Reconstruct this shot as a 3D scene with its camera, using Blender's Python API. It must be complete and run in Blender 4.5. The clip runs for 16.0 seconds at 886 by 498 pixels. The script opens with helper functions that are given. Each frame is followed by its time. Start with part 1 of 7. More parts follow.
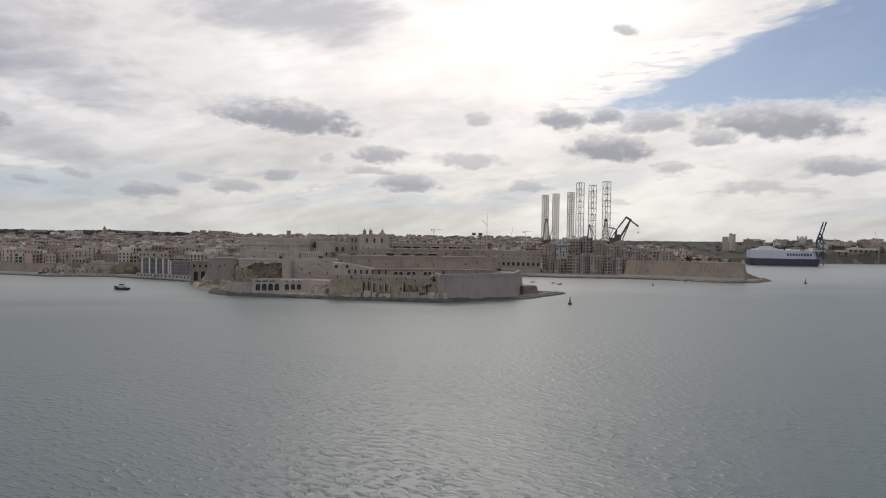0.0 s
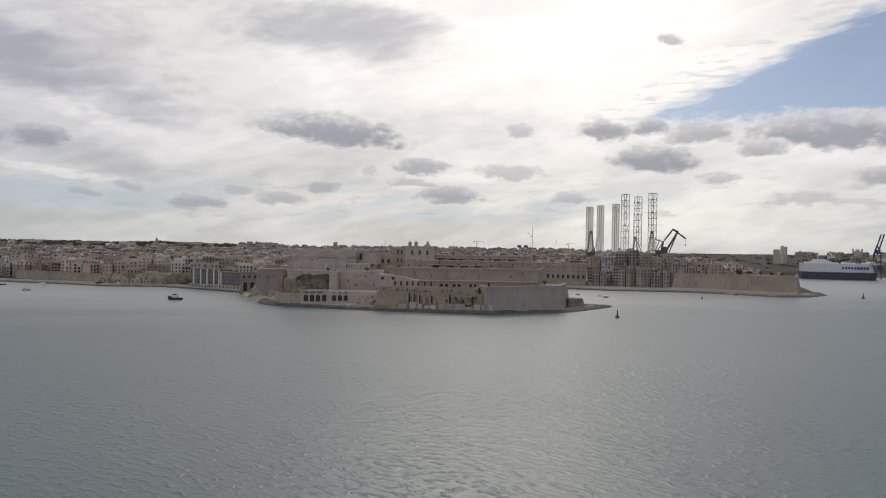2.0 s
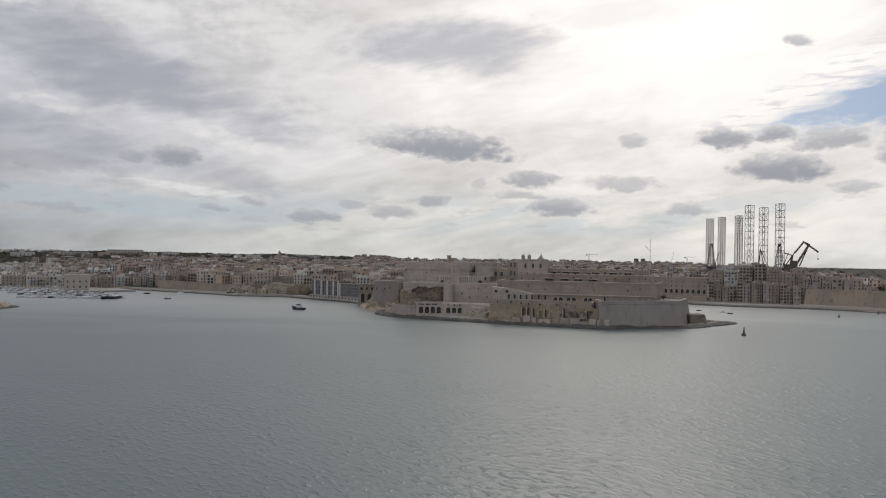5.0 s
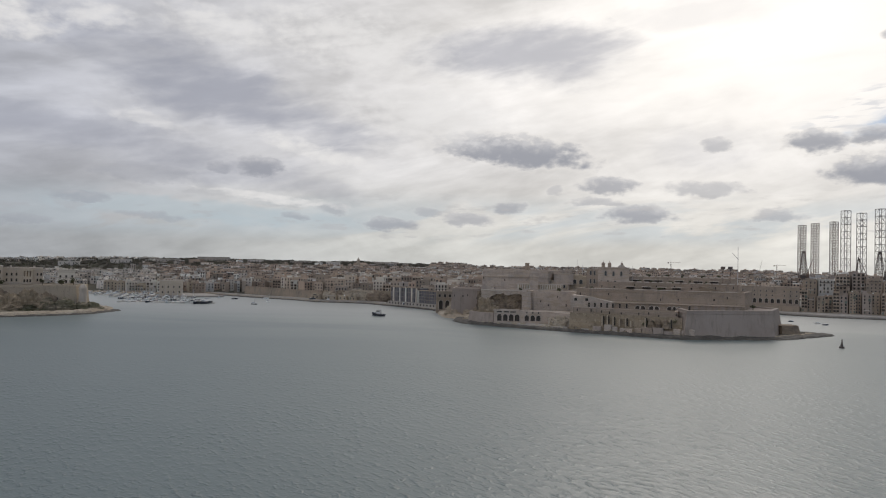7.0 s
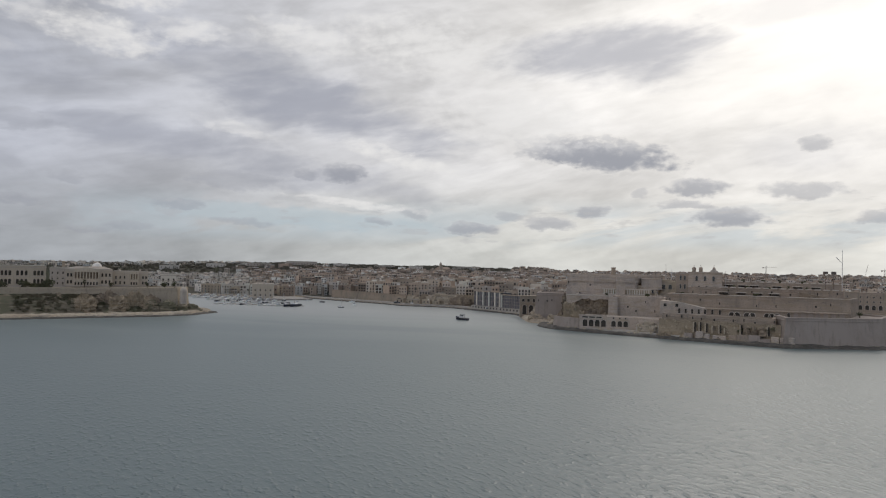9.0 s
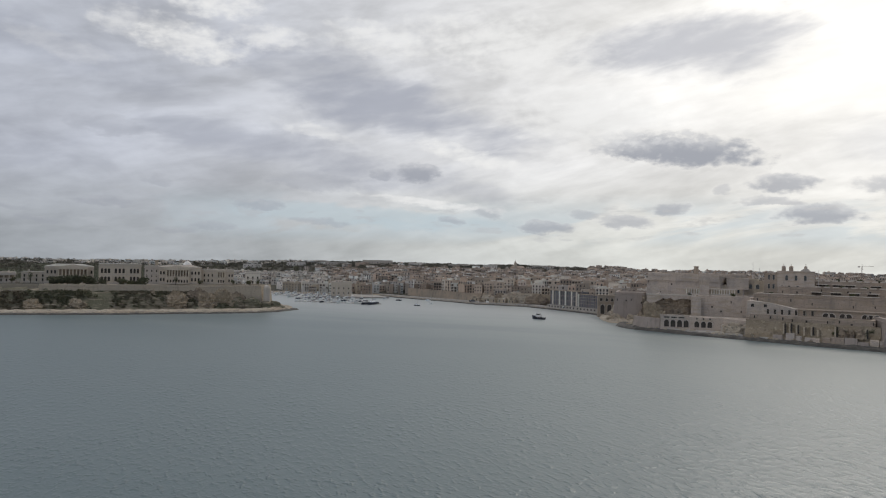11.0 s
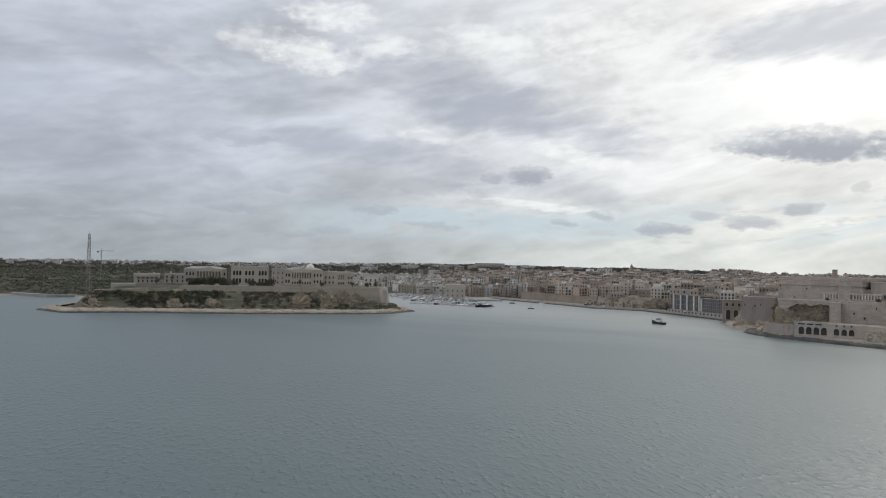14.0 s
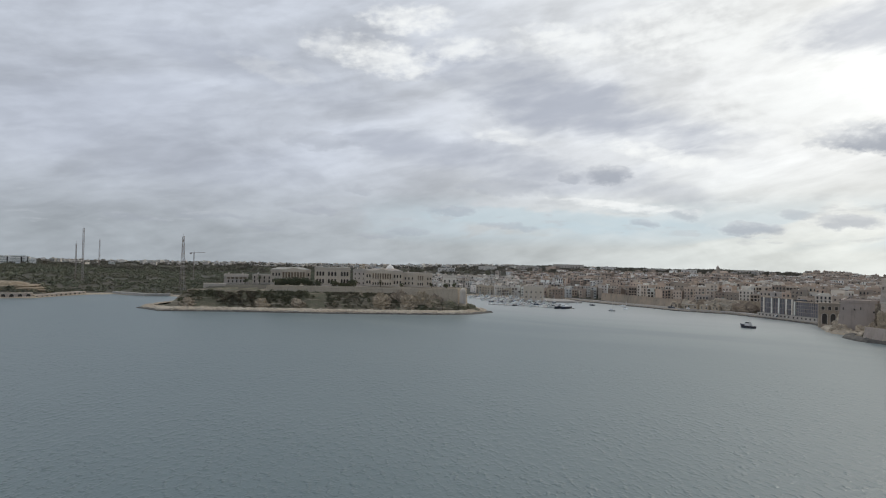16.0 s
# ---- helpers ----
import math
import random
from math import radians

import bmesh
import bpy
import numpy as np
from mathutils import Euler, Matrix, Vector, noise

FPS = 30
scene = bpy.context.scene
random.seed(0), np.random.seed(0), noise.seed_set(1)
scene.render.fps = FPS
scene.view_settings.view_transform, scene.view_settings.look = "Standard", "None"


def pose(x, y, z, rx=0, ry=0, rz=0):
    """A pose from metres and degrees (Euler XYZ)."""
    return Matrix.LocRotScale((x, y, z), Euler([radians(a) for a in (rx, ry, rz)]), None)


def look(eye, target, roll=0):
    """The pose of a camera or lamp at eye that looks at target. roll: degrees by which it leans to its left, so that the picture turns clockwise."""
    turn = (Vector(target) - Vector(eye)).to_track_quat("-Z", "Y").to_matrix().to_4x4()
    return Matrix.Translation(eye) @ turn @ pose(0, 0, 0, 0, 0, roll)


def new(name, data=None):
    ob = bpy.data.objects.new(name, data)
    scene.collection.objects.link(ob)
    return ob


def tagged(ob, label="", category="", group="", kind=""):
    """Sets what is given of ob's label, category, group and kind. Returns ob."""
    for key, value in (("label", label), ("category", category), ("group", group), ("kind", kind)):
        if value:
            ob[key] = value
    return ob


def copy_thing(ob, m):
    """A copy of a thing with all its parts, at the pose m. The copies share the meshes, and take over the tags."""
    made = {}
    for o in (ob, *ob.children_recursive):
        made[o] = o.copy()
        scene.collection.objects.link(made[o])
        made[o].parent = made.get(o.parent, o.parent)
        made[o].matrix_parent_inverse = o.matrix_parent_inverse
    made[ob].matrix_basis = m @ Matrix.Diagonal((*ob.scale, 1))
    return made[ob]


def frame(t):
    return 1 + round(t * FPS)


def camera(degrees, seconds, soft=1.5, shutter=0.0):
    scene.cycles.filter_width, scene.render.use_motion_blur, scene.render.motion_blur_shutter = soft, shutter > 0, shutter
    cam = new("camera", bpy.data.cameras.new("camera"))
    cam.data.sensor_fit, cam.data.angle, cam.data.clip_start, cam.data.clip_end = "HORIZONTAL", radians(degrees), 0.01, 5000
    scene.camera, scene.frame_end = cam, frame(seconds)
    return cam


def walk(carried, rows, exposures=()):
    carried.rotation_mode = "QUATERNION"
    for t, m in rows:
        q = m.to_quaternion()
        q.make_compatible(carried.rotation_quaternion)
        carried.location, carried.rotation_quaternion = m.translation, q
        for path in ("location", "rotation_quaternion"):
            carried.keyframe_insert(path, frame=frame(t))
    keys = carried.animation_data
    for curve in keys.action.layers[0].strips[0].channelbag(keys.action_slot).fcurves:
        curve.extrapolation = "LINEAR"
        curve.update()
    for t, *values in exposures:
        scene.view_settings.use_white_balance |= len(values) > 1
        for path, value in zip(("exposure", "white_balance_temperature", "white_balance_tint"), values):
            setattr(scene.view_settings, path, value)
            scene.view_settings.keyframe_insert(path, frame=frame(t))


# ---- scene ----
cam = camera(66.0, 16.0, soft=1.15)
# seconds, x, y, z, rx, ry, rz
PATH = [
    (0.0, 0.00, 0.00, 48.00, 88.606, -0.828, 0.000),
    (0.5, -0.82, -0.24, 48.09, 88.884, -0.869, 0.335),
    (1.0, -1.58, -0.55, 48.16, 89.136, -0.910, 0.839),
    (1.5, -2.27, -0.91, 48.23, 89.353, -0.941, 2.075),
    (2.0, -2.91, -1.30, 48.28, 89.533, -0.956, 3.489),
    (2.5, -3.51, -1.73, 48.32, 89.707, -0.956, 4.920),
    (3.0, -4.07, -2.19, 48.35, 89.839, -0.959, 6.309),
    (3.5, -4.60, -2.66, 48.37, 89.988, -0.976, 7.706),
    (4.0, -5.11, -3.14, 48.38, 90.152, -0.998, 9.311),
    (6.5, -7.42, -5.49, 48.27, 90.892, -1.159, 17.396),
    (7.0, -7.86, -5.93, 48.23, 90.973, -1.171, 18.937),
    (7.5, -8.30, -6.35, 48.18, 91.076, -1.188, 20.500),
    (8.0, -8.73, -6.75, 48.12, 91.141, -1.204, 22.131),
    (8.5, -9.16, -7.13, 48.06, 91.196, -1.212, 24.160),
    (9.0, -9.59, -7.49, 47.99, 91.216, -1.212, 25.731),
    (11.5, -11.61, -9.13, 47.63, 90.930, -1.218, 33.416),
    (12.0, -11.96, -9.44, 47.56, 90.894, -1.214, 34.889),
    (12.5, -12.28, -9.77, 47.50, 90.925, -1.214, 36.456),
    (13.0, -12.57, -10.11, 47.44, 90.981, -1.221, 38.309),
    (13.5, -12.82, -10.47, 47.38, 91.051, -1.226, 39.838),
    (14.0, -13.01, -10.86, 47.34, 91.062, -1.227, 41.196),
    (14.5, -13.15, -11.30, 47.30, 91.076, -1.226, 42.538),
    (15.0, -13.22, -11.78, 47.27, 91.068, -1.224, 43.928),
    (15.5, -13.22, -12.32, 47.26, 91.068, -1.232, 45.888),
    (16.0, -13.13, -12.93, 47.26, 91.023, -1.243, 47.642),
]
walk(cam, [(t, pose(x, y, z, rx, ry, rz)) for t, x, y, z, rx, ry, rz in PATH],
     exposures=[(0.0, 0.0, 6650, 15), (4.0, -0.06, 6650, 14), (9.0, -0.03, 6620, 13), (12.5, 0.18, 6520, 11), (16.0, 0.25, 6470, 10)])

# ---- world: broken winter cloud over a clear sky, sun veiled ----
SUN_AZ, SUN_EL = 0.0, 36.0     # degrees to the left of +y, and above the horizon


class Nodes:
    """Short hand for building a node tree."""

    def __init__(self, tree):
        self.tree = tree
        tree.nodes.clear()

    def add(self, kind, operation=None):
        n = self.tree.nodes.new(kind)
        if operation:
            n.operation = operation
        return n

    def put(self, socket, value):
        if isinstance(value, bpy.types.NodeSocket):
            self.tree.links.new(value, socket)
        elif value is not None:
            socket.default_value = value

    def m(self, op, a, b=None, c=None, clamp=False):
        n = self.add("ShaderNodeMath", op)
        n.use_clamp = clamp
        for s, v in zip(n.inputs, (a, b, c)):
            self.put(s, v)
        return n.outputs[0]

    def xyz(self, x, y, z=0.0):
        n = self.add("ShaderNodeCombineXYZ")
        for s, v in zip(n.inputs, (x, y, z)):
            self.put(s, v)
        return n.outputs[0]

    def noise(self, vector, scale, detail=4.0, rough=0.55, warp=0.0):
        n = self.add("ShaderNodeTexNoise")
        self.put(n.inputs["Vector"], vector)
        n.inputs["Scale"].default_value, n.inputs["Detail"].default_value = scale, detail
        n.inputs["Roughness"].default_value, n.inputs["Distortion"].default_value = rough, warp
        return n.outputs["Fac"]

    def span(self, v, a, b, c=0.0, d=1.0, smooth=True):
        n = self.add("ShaderNodeMapRange")
        n.interpolation_type = "SMOOTHSTEP" if smooth else "LINEAR"
        for s, x in zip(n.inputs, (v, a, b, c, d)):
            self.put(s, x)
        return n.outputs[0]

    def mix(self, f, a, b, blend="MIX"):
        n = self.add("ShaderNodeMix")
        n.data_type, n.blend_type = "RGBA", blend
        for s, v in zip((n.inputs[0], n.inputs[6], n.inputs[7]), (f, a, b)):
            self.put(s, v if isinstance(v, (float, int, bpy.types.NodeSocket)) else (*v[:3], 1.0))
        return n.outputs[2]


def make_world():
    world = bpy.data.worlds.new("sky")
    scene.world = world
    world.use_nodes = True
    k = Nodes(world.node_tree)
    sky = k.add("ShaderNodeTexSky")
    sky.sky_type, sky.sun_disc = "NISHITA", False
    sky.sun_elevation, sky.sun_rotation = radians(SUN_EL), radians(-SUN_AZ)
    sky.altitude, sky.dust_density = 50.0, 0.6
    direction = k.add("ShaderNodeTexCoord").outputs["Generated"]
    split = k.add("ShaderNodeSeparateXYZ")
    k.put(split.inputs[0], direction)
    x, y, z = split.outputs
    deg = 180 / math.pi
    az = k.m("MULTIPLY", k.m("ARCTAN2", k.m("MULTIPLY", x, -1.0), y), deg)
    el = k.m("MULTIPLY", k.m("ARCSINE", z), deg)
    flat = k.xyz(az, k.m("MULTIPLY", el, 2.2))
    wisp = k.xyz(k.m("ADD", az, k.m("MULTIPLY", el, 1.0)), k.m("ADD", k.m("MULTIPLY", el, 3.0), k.m("MULTIPLY", az, 0.22)))
    wa = k.m("MULTIPLY_ADD", k.noise(flat, 0.30, 4.0, 0.55), 2.6, -1.3)
    wb = k.m("MULTIPLY_ADD", k.noise(k.xyz(k.m("ADD", az, 40.0), k.m("MULTIPLY", el, 2.2)), 0.38, 5.0, 0.58), 1.5, -0.75)
    azw, elw = k.m("ADD", az, wa), k.m("ADD", el, wb)
    mid = k.noise(flat, 0.10, 6.0, 0.58, 0.5)
    fine = k.noise(flat, 0.75, 5.0, 0.6, 0.2)
    streak = k.noise(wisp, 0.055, 6.0, 0.56, 0.6)
    ripple = k.noise(wisp, 0.35, 3.0, 0.5, 0.3)
    # glare round the veiled sun
    ga = k.m("DIVIDE", k.m("SUBTRACT", az, SUN_AZ - 5.5), 15.0)
    ge = k.m("DIVIDE", k.m("SUBTRACT", el, 18.0), 8.5)
    r2 = k.m("ADD", k.m("MULTIPLY", ga, ga), k.m("MULTIPLY", ge, ge))
    glare = k.m("POWER", 2.718, k.m("MULTIPLY", r2, -1.0))
    wide = k.m("POWER", 2.718, k.m("MULTIPLY", r2, -0.15))
    # the veil of high cloud
    low = k.span(el, 1.0, 9.0)
    veil = k.mix(k.span(az, 12.0, 60.0), k.mix(low, (0.50, 0.545, 0.56), (0.57, 0.595, 0.645)), k.mix(low, (0.295, 0.325, 0.365), (0.43, 0.465, 0.545)))
    veil = k.mix(wide, veil, k.mix(low, (0.88, 0.86, 0.80), (0.86, 0.86, 0.85)))
    tone = k.m("ADD", k.span(streak, 0.32, 0.68, 0.90, 1.14), k.m("ADD", k.span(mid, 0.3, 0.7, -0.10, 0.10), k.span(ripple, 0.3, 0.7, -0.05, 0.05)))
    veil = k.mix(1.0, veil, k.xyz(tone, tone, tone), "MULTIPLY")
    glow = k.m("MULTIPLY", glare, k.span(streak, 0.2, 0.55, 0.55, 1.15))
    veil = k.mix(k.m("MINIMUM", glow, 1.0), veil, (1.12, 1.11, 1.085))
    # clear gap beyond the edge of the veil
    rag = k.m("ADD", k.m("MULTIPLY", k.m("SUBTRACT", mid, 0.5), 9.0), k.m("MULTIPLY", k.m("SUBTRACT", ripple, 0.5), 7.0))
    d1 = k.m("ADD", k.m("SUBTRACT", k.m("MULTIPLY_ADD", az, -1.0, -12.0), k.m("MULTIPLY_ADD", el, 2.3, -23.5)), rag)
    d2 = k.m("ADD", k.m("SUBTRACT", el, 9.4), k.m("MULTIPLY", k.m("SUBTRACT", fine, 0.5), 3.0))
    gap = k.m("MULTIPLY", k.span(d1, -0.6, 2.6), k.span(d2, -0.6, 1.2))
    band = k.m("MULTIPLY", k.span(streak, 0.52, 0.44), k.m("MULTIPLY", k.span(el, 6.0, 3.5), k.span(el, 1.0, 2.6)))
    pale = (0.50, 0.60, 0.68)
    clear = k.mix(1.0, sky.outputs[0], (0.056, 0.061, 0.070), "MULTIPLY")
    band = k.m("MULTIPLY", band, k.span(az, 64.0, 46.0))
    colour = k.mix(k.m("MULTIPLY", gap, 0.9), k.mix(k.m("MULTIPLY", band, 0.45), veil, pale), clear)
    # rippled high cloud along the edge of the gap
    rows = k.noise(k.xyz(k.m("ADD", k.m("MULTIPLY", az, 0.5), el), k.m("MULTIPLY", el, 3.6)), 0.75, 3.0, 0.5, 0.6)
    near = k.m("MULTIPLY", k.span(k.m("ABSOLUTE", k.m("ADD", d1, 1.0)), 5.0, 1.0), k.span(el, 9.0, 10.5))
    colour = k.mix(k.m("MULTIPLY", k.m("MULTIPLY", k.span(rows, 0.50, 0.66), near), 0.55), colour, (0.60, 0.64, 0.71))
    # grey cumulus: azimuth, elevation, half width, half height, weight
    lumps = [
        (13.2, 8.8, 6.9, 1.55, 1.0), (5.5, 6.2, 2.5, 0.8, 0.7), (-2.0, 5.9, 3.0, 0.7, 0.5), (-2.8, 9.3, 1.2, 0.6, 0.5), (-9.6, 9.1, 2.4, 1.0, 0.85),
        (-13.2, 9.3, 1.6, 0.8, 0.8), (-17.0, 8.6, 2.6, 1.1, 0.7), (-13.6, 6.7, 3.6, 1.3, 0.95), (13.5, 4.4, 1.5, 0.7, 0.6), (5.9, 4.9, 2.1, 0.5, 0.5),
        (3.0, 3.8, 2.9, 1.0, 0.75), (16.9, 3.3, 2.6, 0.7, 0.6), (-7.1, 3.8, 2.2, 0.6, 0.5), (34.1, 7.1, 1.9, 1.0, 0.8), (37.4, 7.0, 1.2, 0.5, 0.5),
        (42.9, 6.1, 3.8, 0.8, 0.38), (47.3, 4.1, 2.2, 0.5, 0.5), (50.5, 2.3, 1.9, 0.4, 0.4), (31.1, 3.2, 1.2, 0.5, 0.5), (23.4, 2.8, 2.7, 0.6, 0.65),
        (42.2, 2.9, 2.4, 0.4, 0.4), (-26.0, 8.2, 5.5, 1.5, 0.9), (-21.5, 7.4, 2.0, 0.9, 0.7), (-30.4, 5.0, 3.0, 0.9, 0.75), (-24.5, 3.6, 2.4, 0.6, 0.45),
        (-14.9, 16.0, 1.1, 0.5, 0.6), (58.3, 9.5, 3.0, 0.8, 0.35), (58.4, 3.9, 2.2, 0.6, 0.45), (54.6, 5.6, 1.2, 0.5, 0.35), (66.5, 3.2, 3.4, 0.4, 0.4),
        (72.0, 2.8, 3.0, 0.4, 0.35), (20.4, 3.9, 1.4, 0.5, 0.4), (28.2, 4.0, 1.5, 0.6, 0.4), (62.5, 2.4, 2.0, 0.35, 0.35), (52.8, 2.0, 2.0, 0.35, 0.35), (-18.5, 5.3, 1.8, 0.5, 0.5), (9.6, 5.9, 0.9, 0.4, 0.35),
    ]
    # broad grey sheets: the same, and the slope
    broad = [(37.6, 13.3, 12.5, 2.5, 0.85, 0.25), (43.0, 8.2, 12.5, 1.5, 0.6, 0.16), (12.0, 16.9, 8.0, 2.2, 0.72, 0.05), (-1.5, 9.2, 4.5, 1.8, 0.28, 0.0), (-2.5, 19.3, 5.5, 1.2, 0.22, 0.0),
             (72.0, 10.0, 13.0, 4.0, 0.4, 0.12), (62.0, 14.5, 9.0, 1.6, 0.45, 0.2), (28.5, 5.6, 3.4, 0.9, 0.35, 0.1)]
    puff = k.noise(k.xyz(az, k.m("MULTIPLY", el, 1.5)), 1.0, 3.0, 0.5, 0.0)
    shift = k.m("ADD", k.m("MULTIPLY", k.m("SUBTRACT", fine, 0.5), 1.0), k.m("MULTIPLY", k.m("SUBTRACT", puff, 0.5), 1.4))

    def body(ca, ce, w, h, sh, skew=0.0, flat_base=1.0):
        u = k.m("MULTIPLY_ADD", azw, 1 / w, -ca / w)
        v = k.m("MULTIPLY_ADD", elw, 1 / h, -ce / h)
        if skew:
            v = k.m("SUBTRACT", v, k.m("MULTIPLY", u, skew * w / h))
        if flat_base != 1.0:
            v = k.m("MAXIMUM", v, k.m("MULTIPLY", v, -flat_base))
        return k.m("ADD", k.m("ADD", k.m("MULTIPLY", u, u), k.m("MULTIPLY", v, v)), sh)

    haze = 0.0
    soft = k.m("ADD", k.m("MULTIPLY", k.m("SUBTRACT", streak, 0.5), -4.0), k.m("ADD", k.m("MULTIPLY", k.m("SUBTRACT", mid, 0.5), 1.5), k.m("MULTIPLY", k.m("SUBTRACT", ripple, 0.5), 1.6)))
    for ca, ce, w, h, weight, skew in broad:
        haze = k.m("MAXIMUM", haze, k.m("MULTIPLY", k.span(body(ca, ce, w, h, soft, skew), 1.8, -0.4), weight))
    colour = k.mix(haze, colour, k.mix(k.m("MULTIPLY", wide, 0.7), (0.315, 0.345, 0.425), (0.47, 0.49, 0.55)))
    # low clear strip, thinly veiled
    strip = k.span(body(38.0, 3.5, 15.0, 1.0, k.m("MULTIPLY", soft, 0.6), 0.04), 1.3, 0.2)
    colour = k.mix(k.m("MULTIPLY", strip, 0.6), colour, (0.45, 0.55, 0.62))
    core, edge, crest = 0.0, 0.0, 0.0
    for ca, ce, w, h, weight in lumps:
        r = body(ca, ce + 0.08 * h, w * 1.06, h * 1.12, shift, 0.10 if w > 5 else 0.03, 1.5)
        d = k.m("MULTIPLY", k.span(r, 1.15, 0.15), min(1.0, weight * 1.1))
        core = k.m("MAXIMUM", core, d)
        edge = k.m("MAXIMUM", edge, k.m("MULTIPLY", k.span(r, 1.45, 0.9), weight))
        crest = k.m("MAXIMUM", crest, k.m("MULTIPLY", d, k.span(elw, ce, ce + 1.2 * h)))
    colour = k.mix(k.m("MULTIPLY", edge, k.m("MULTIPLY", wide, 0.6)), colour, k.mix(wide, (0.62, 0.64, 0.68), (0.90, 0.89, 0.86)))
    shade = k.mix(k.m("MULTIPLY", wide, 0.5), (0.30, 0.325, 0.385), (0.31, 0.335, 0.39))
    crest = k.m("MULTIPLY", crest, k.span(puff, 0.36, 0.60, 1.0, 0.35))
    shade = k.mix(crest, shade, k.mix(wide, (0.60, 0.615, 0.66), (0.72, 0.735, 0.76)))
    colour = k.mix(k.m("MULTIPLY", core, 0.9), colour, shade)
    # small scattered cumulus low over the land
    field = k.noise(k.xyz(az, k.m("MULTIPLY", el, 4.2)), 0.30, 4.0, 0.55)
    small = k.m("MULTIPLY", k.span(field, 0.56, 0.68), k.m("MULTIPLY", k.span(el, 7.0, 4.0), k.span(el, 1.0, 2.2)))
    colour = k.mix(k.m("MULTIPLY", small, 0.45), colour, k.mix(wide, (0.40, 0.43, 0.48), (0.56, 0.55, 0.54)))
    # bright torn tops and pale streaks away from the sun
    bright = 0.0
    for ca, ce, w, h, weight, skew in ((53.0, 16.5, 4.6, 1.4, 0.85, 0.1), (51.0, 19.6, 3.6, 1.1, 0.85, 0.0), (46.5, 17.4, 3.0, 1.0, 0.7, 0.0), (57.5, 17.2, 2.6, 1.0, 0.55, 0.1), (62.0, 15.0, 4.0, 0.8, 0.22, 0.2),
                                       (29.3, 8.6, 5.2, 0.7, 0.9, 0.24), (33.0, 4.8, 6.2, 0.28, 0.75, 0.09), (43.0, 10.5, 3.0, 0.5, 0.5, 0.2), (20.5, 12.0, 6.5, 2.4, 0.7, 0.1), (27.0, 17.6, 8.0, 2.4, 0.8, 0.1), (37.0, 17.8, 5.0, 1.4, 0.7, 0.1)):
        bright = k.m("MAXIMUM", bright, k.m("MULTIPLY", k.span(body(ca, ce, w, h, k.m("MULTIPLY", shift, 1.6), skew), 1.6, -0.4), k.m("MULTIPLY", k.span(ripple, 0.25, 0.6, 0.5, 1.0), weight)))
    colour = k.mix(bright, colour, (0.80, 0.815, 0.83))
    # unseen lighter sky overhead, added to brighten water and land, most near azimuth 10
    aside = k.m("DIVIDE", k.m("SUBTRACT", az, SUN_AZ + 10.0), 30.0)
    thin = k.m("MULTIPLY_ADD", k.m("POWER", 2.718, k.m("MULTIPLY", k.m("MULTIPLY", aside, aside), -1.0)), 0.6, 0.12)
    over = k.m("MULTIPLY_ADD", k.span(el, 21.0, 55.0), thin, 1.0)
    colour = k.mix(1.0, colour, k.xyz(over, over, over), "MULTIPLY")
    # unseen cloud opposite the sun, brightened full on to fill the camera-facing walls
    lit = k.span(k.m("ABSOLUTE", az), 92.0, 150.0, 1.0, 1.82)
    colour = k.mix(1.0, colour, k.xyz(lit, lit, k.m("MULTIPLY", lit, 0.97)), "MULTIPLY")
    # below the horizon
    colour = k.mix(k.span(el, -0.5, -4.0), colour, (0.20, 0.23, 0.24))
    back = k.add("ShaderNodeBackground")
    k.put(back.inputs[0], colour)
    back.inputs[1].default_value = 1.0
    k.put(k.add("ShaderNodeOutputWorld").inputs[0], back.outputs[0])


make_world()
sun = new("sun", bpy.data.lights.new("sun", "SUN"))
sun.data.energy, sun.data.angle, sun.data.color = 0.5, radians(25), (1.0, 0.94, 0.85)
_e, _a = radians(SUN_EL), radians(SUN_AZ)
sun.matrix_world = look((math.sin(-_a) * math.cos(_e) * 100, math.cos(_a) * math.cos(_e) * 100, math.sin(_e) * 100), (0, 0, 0))


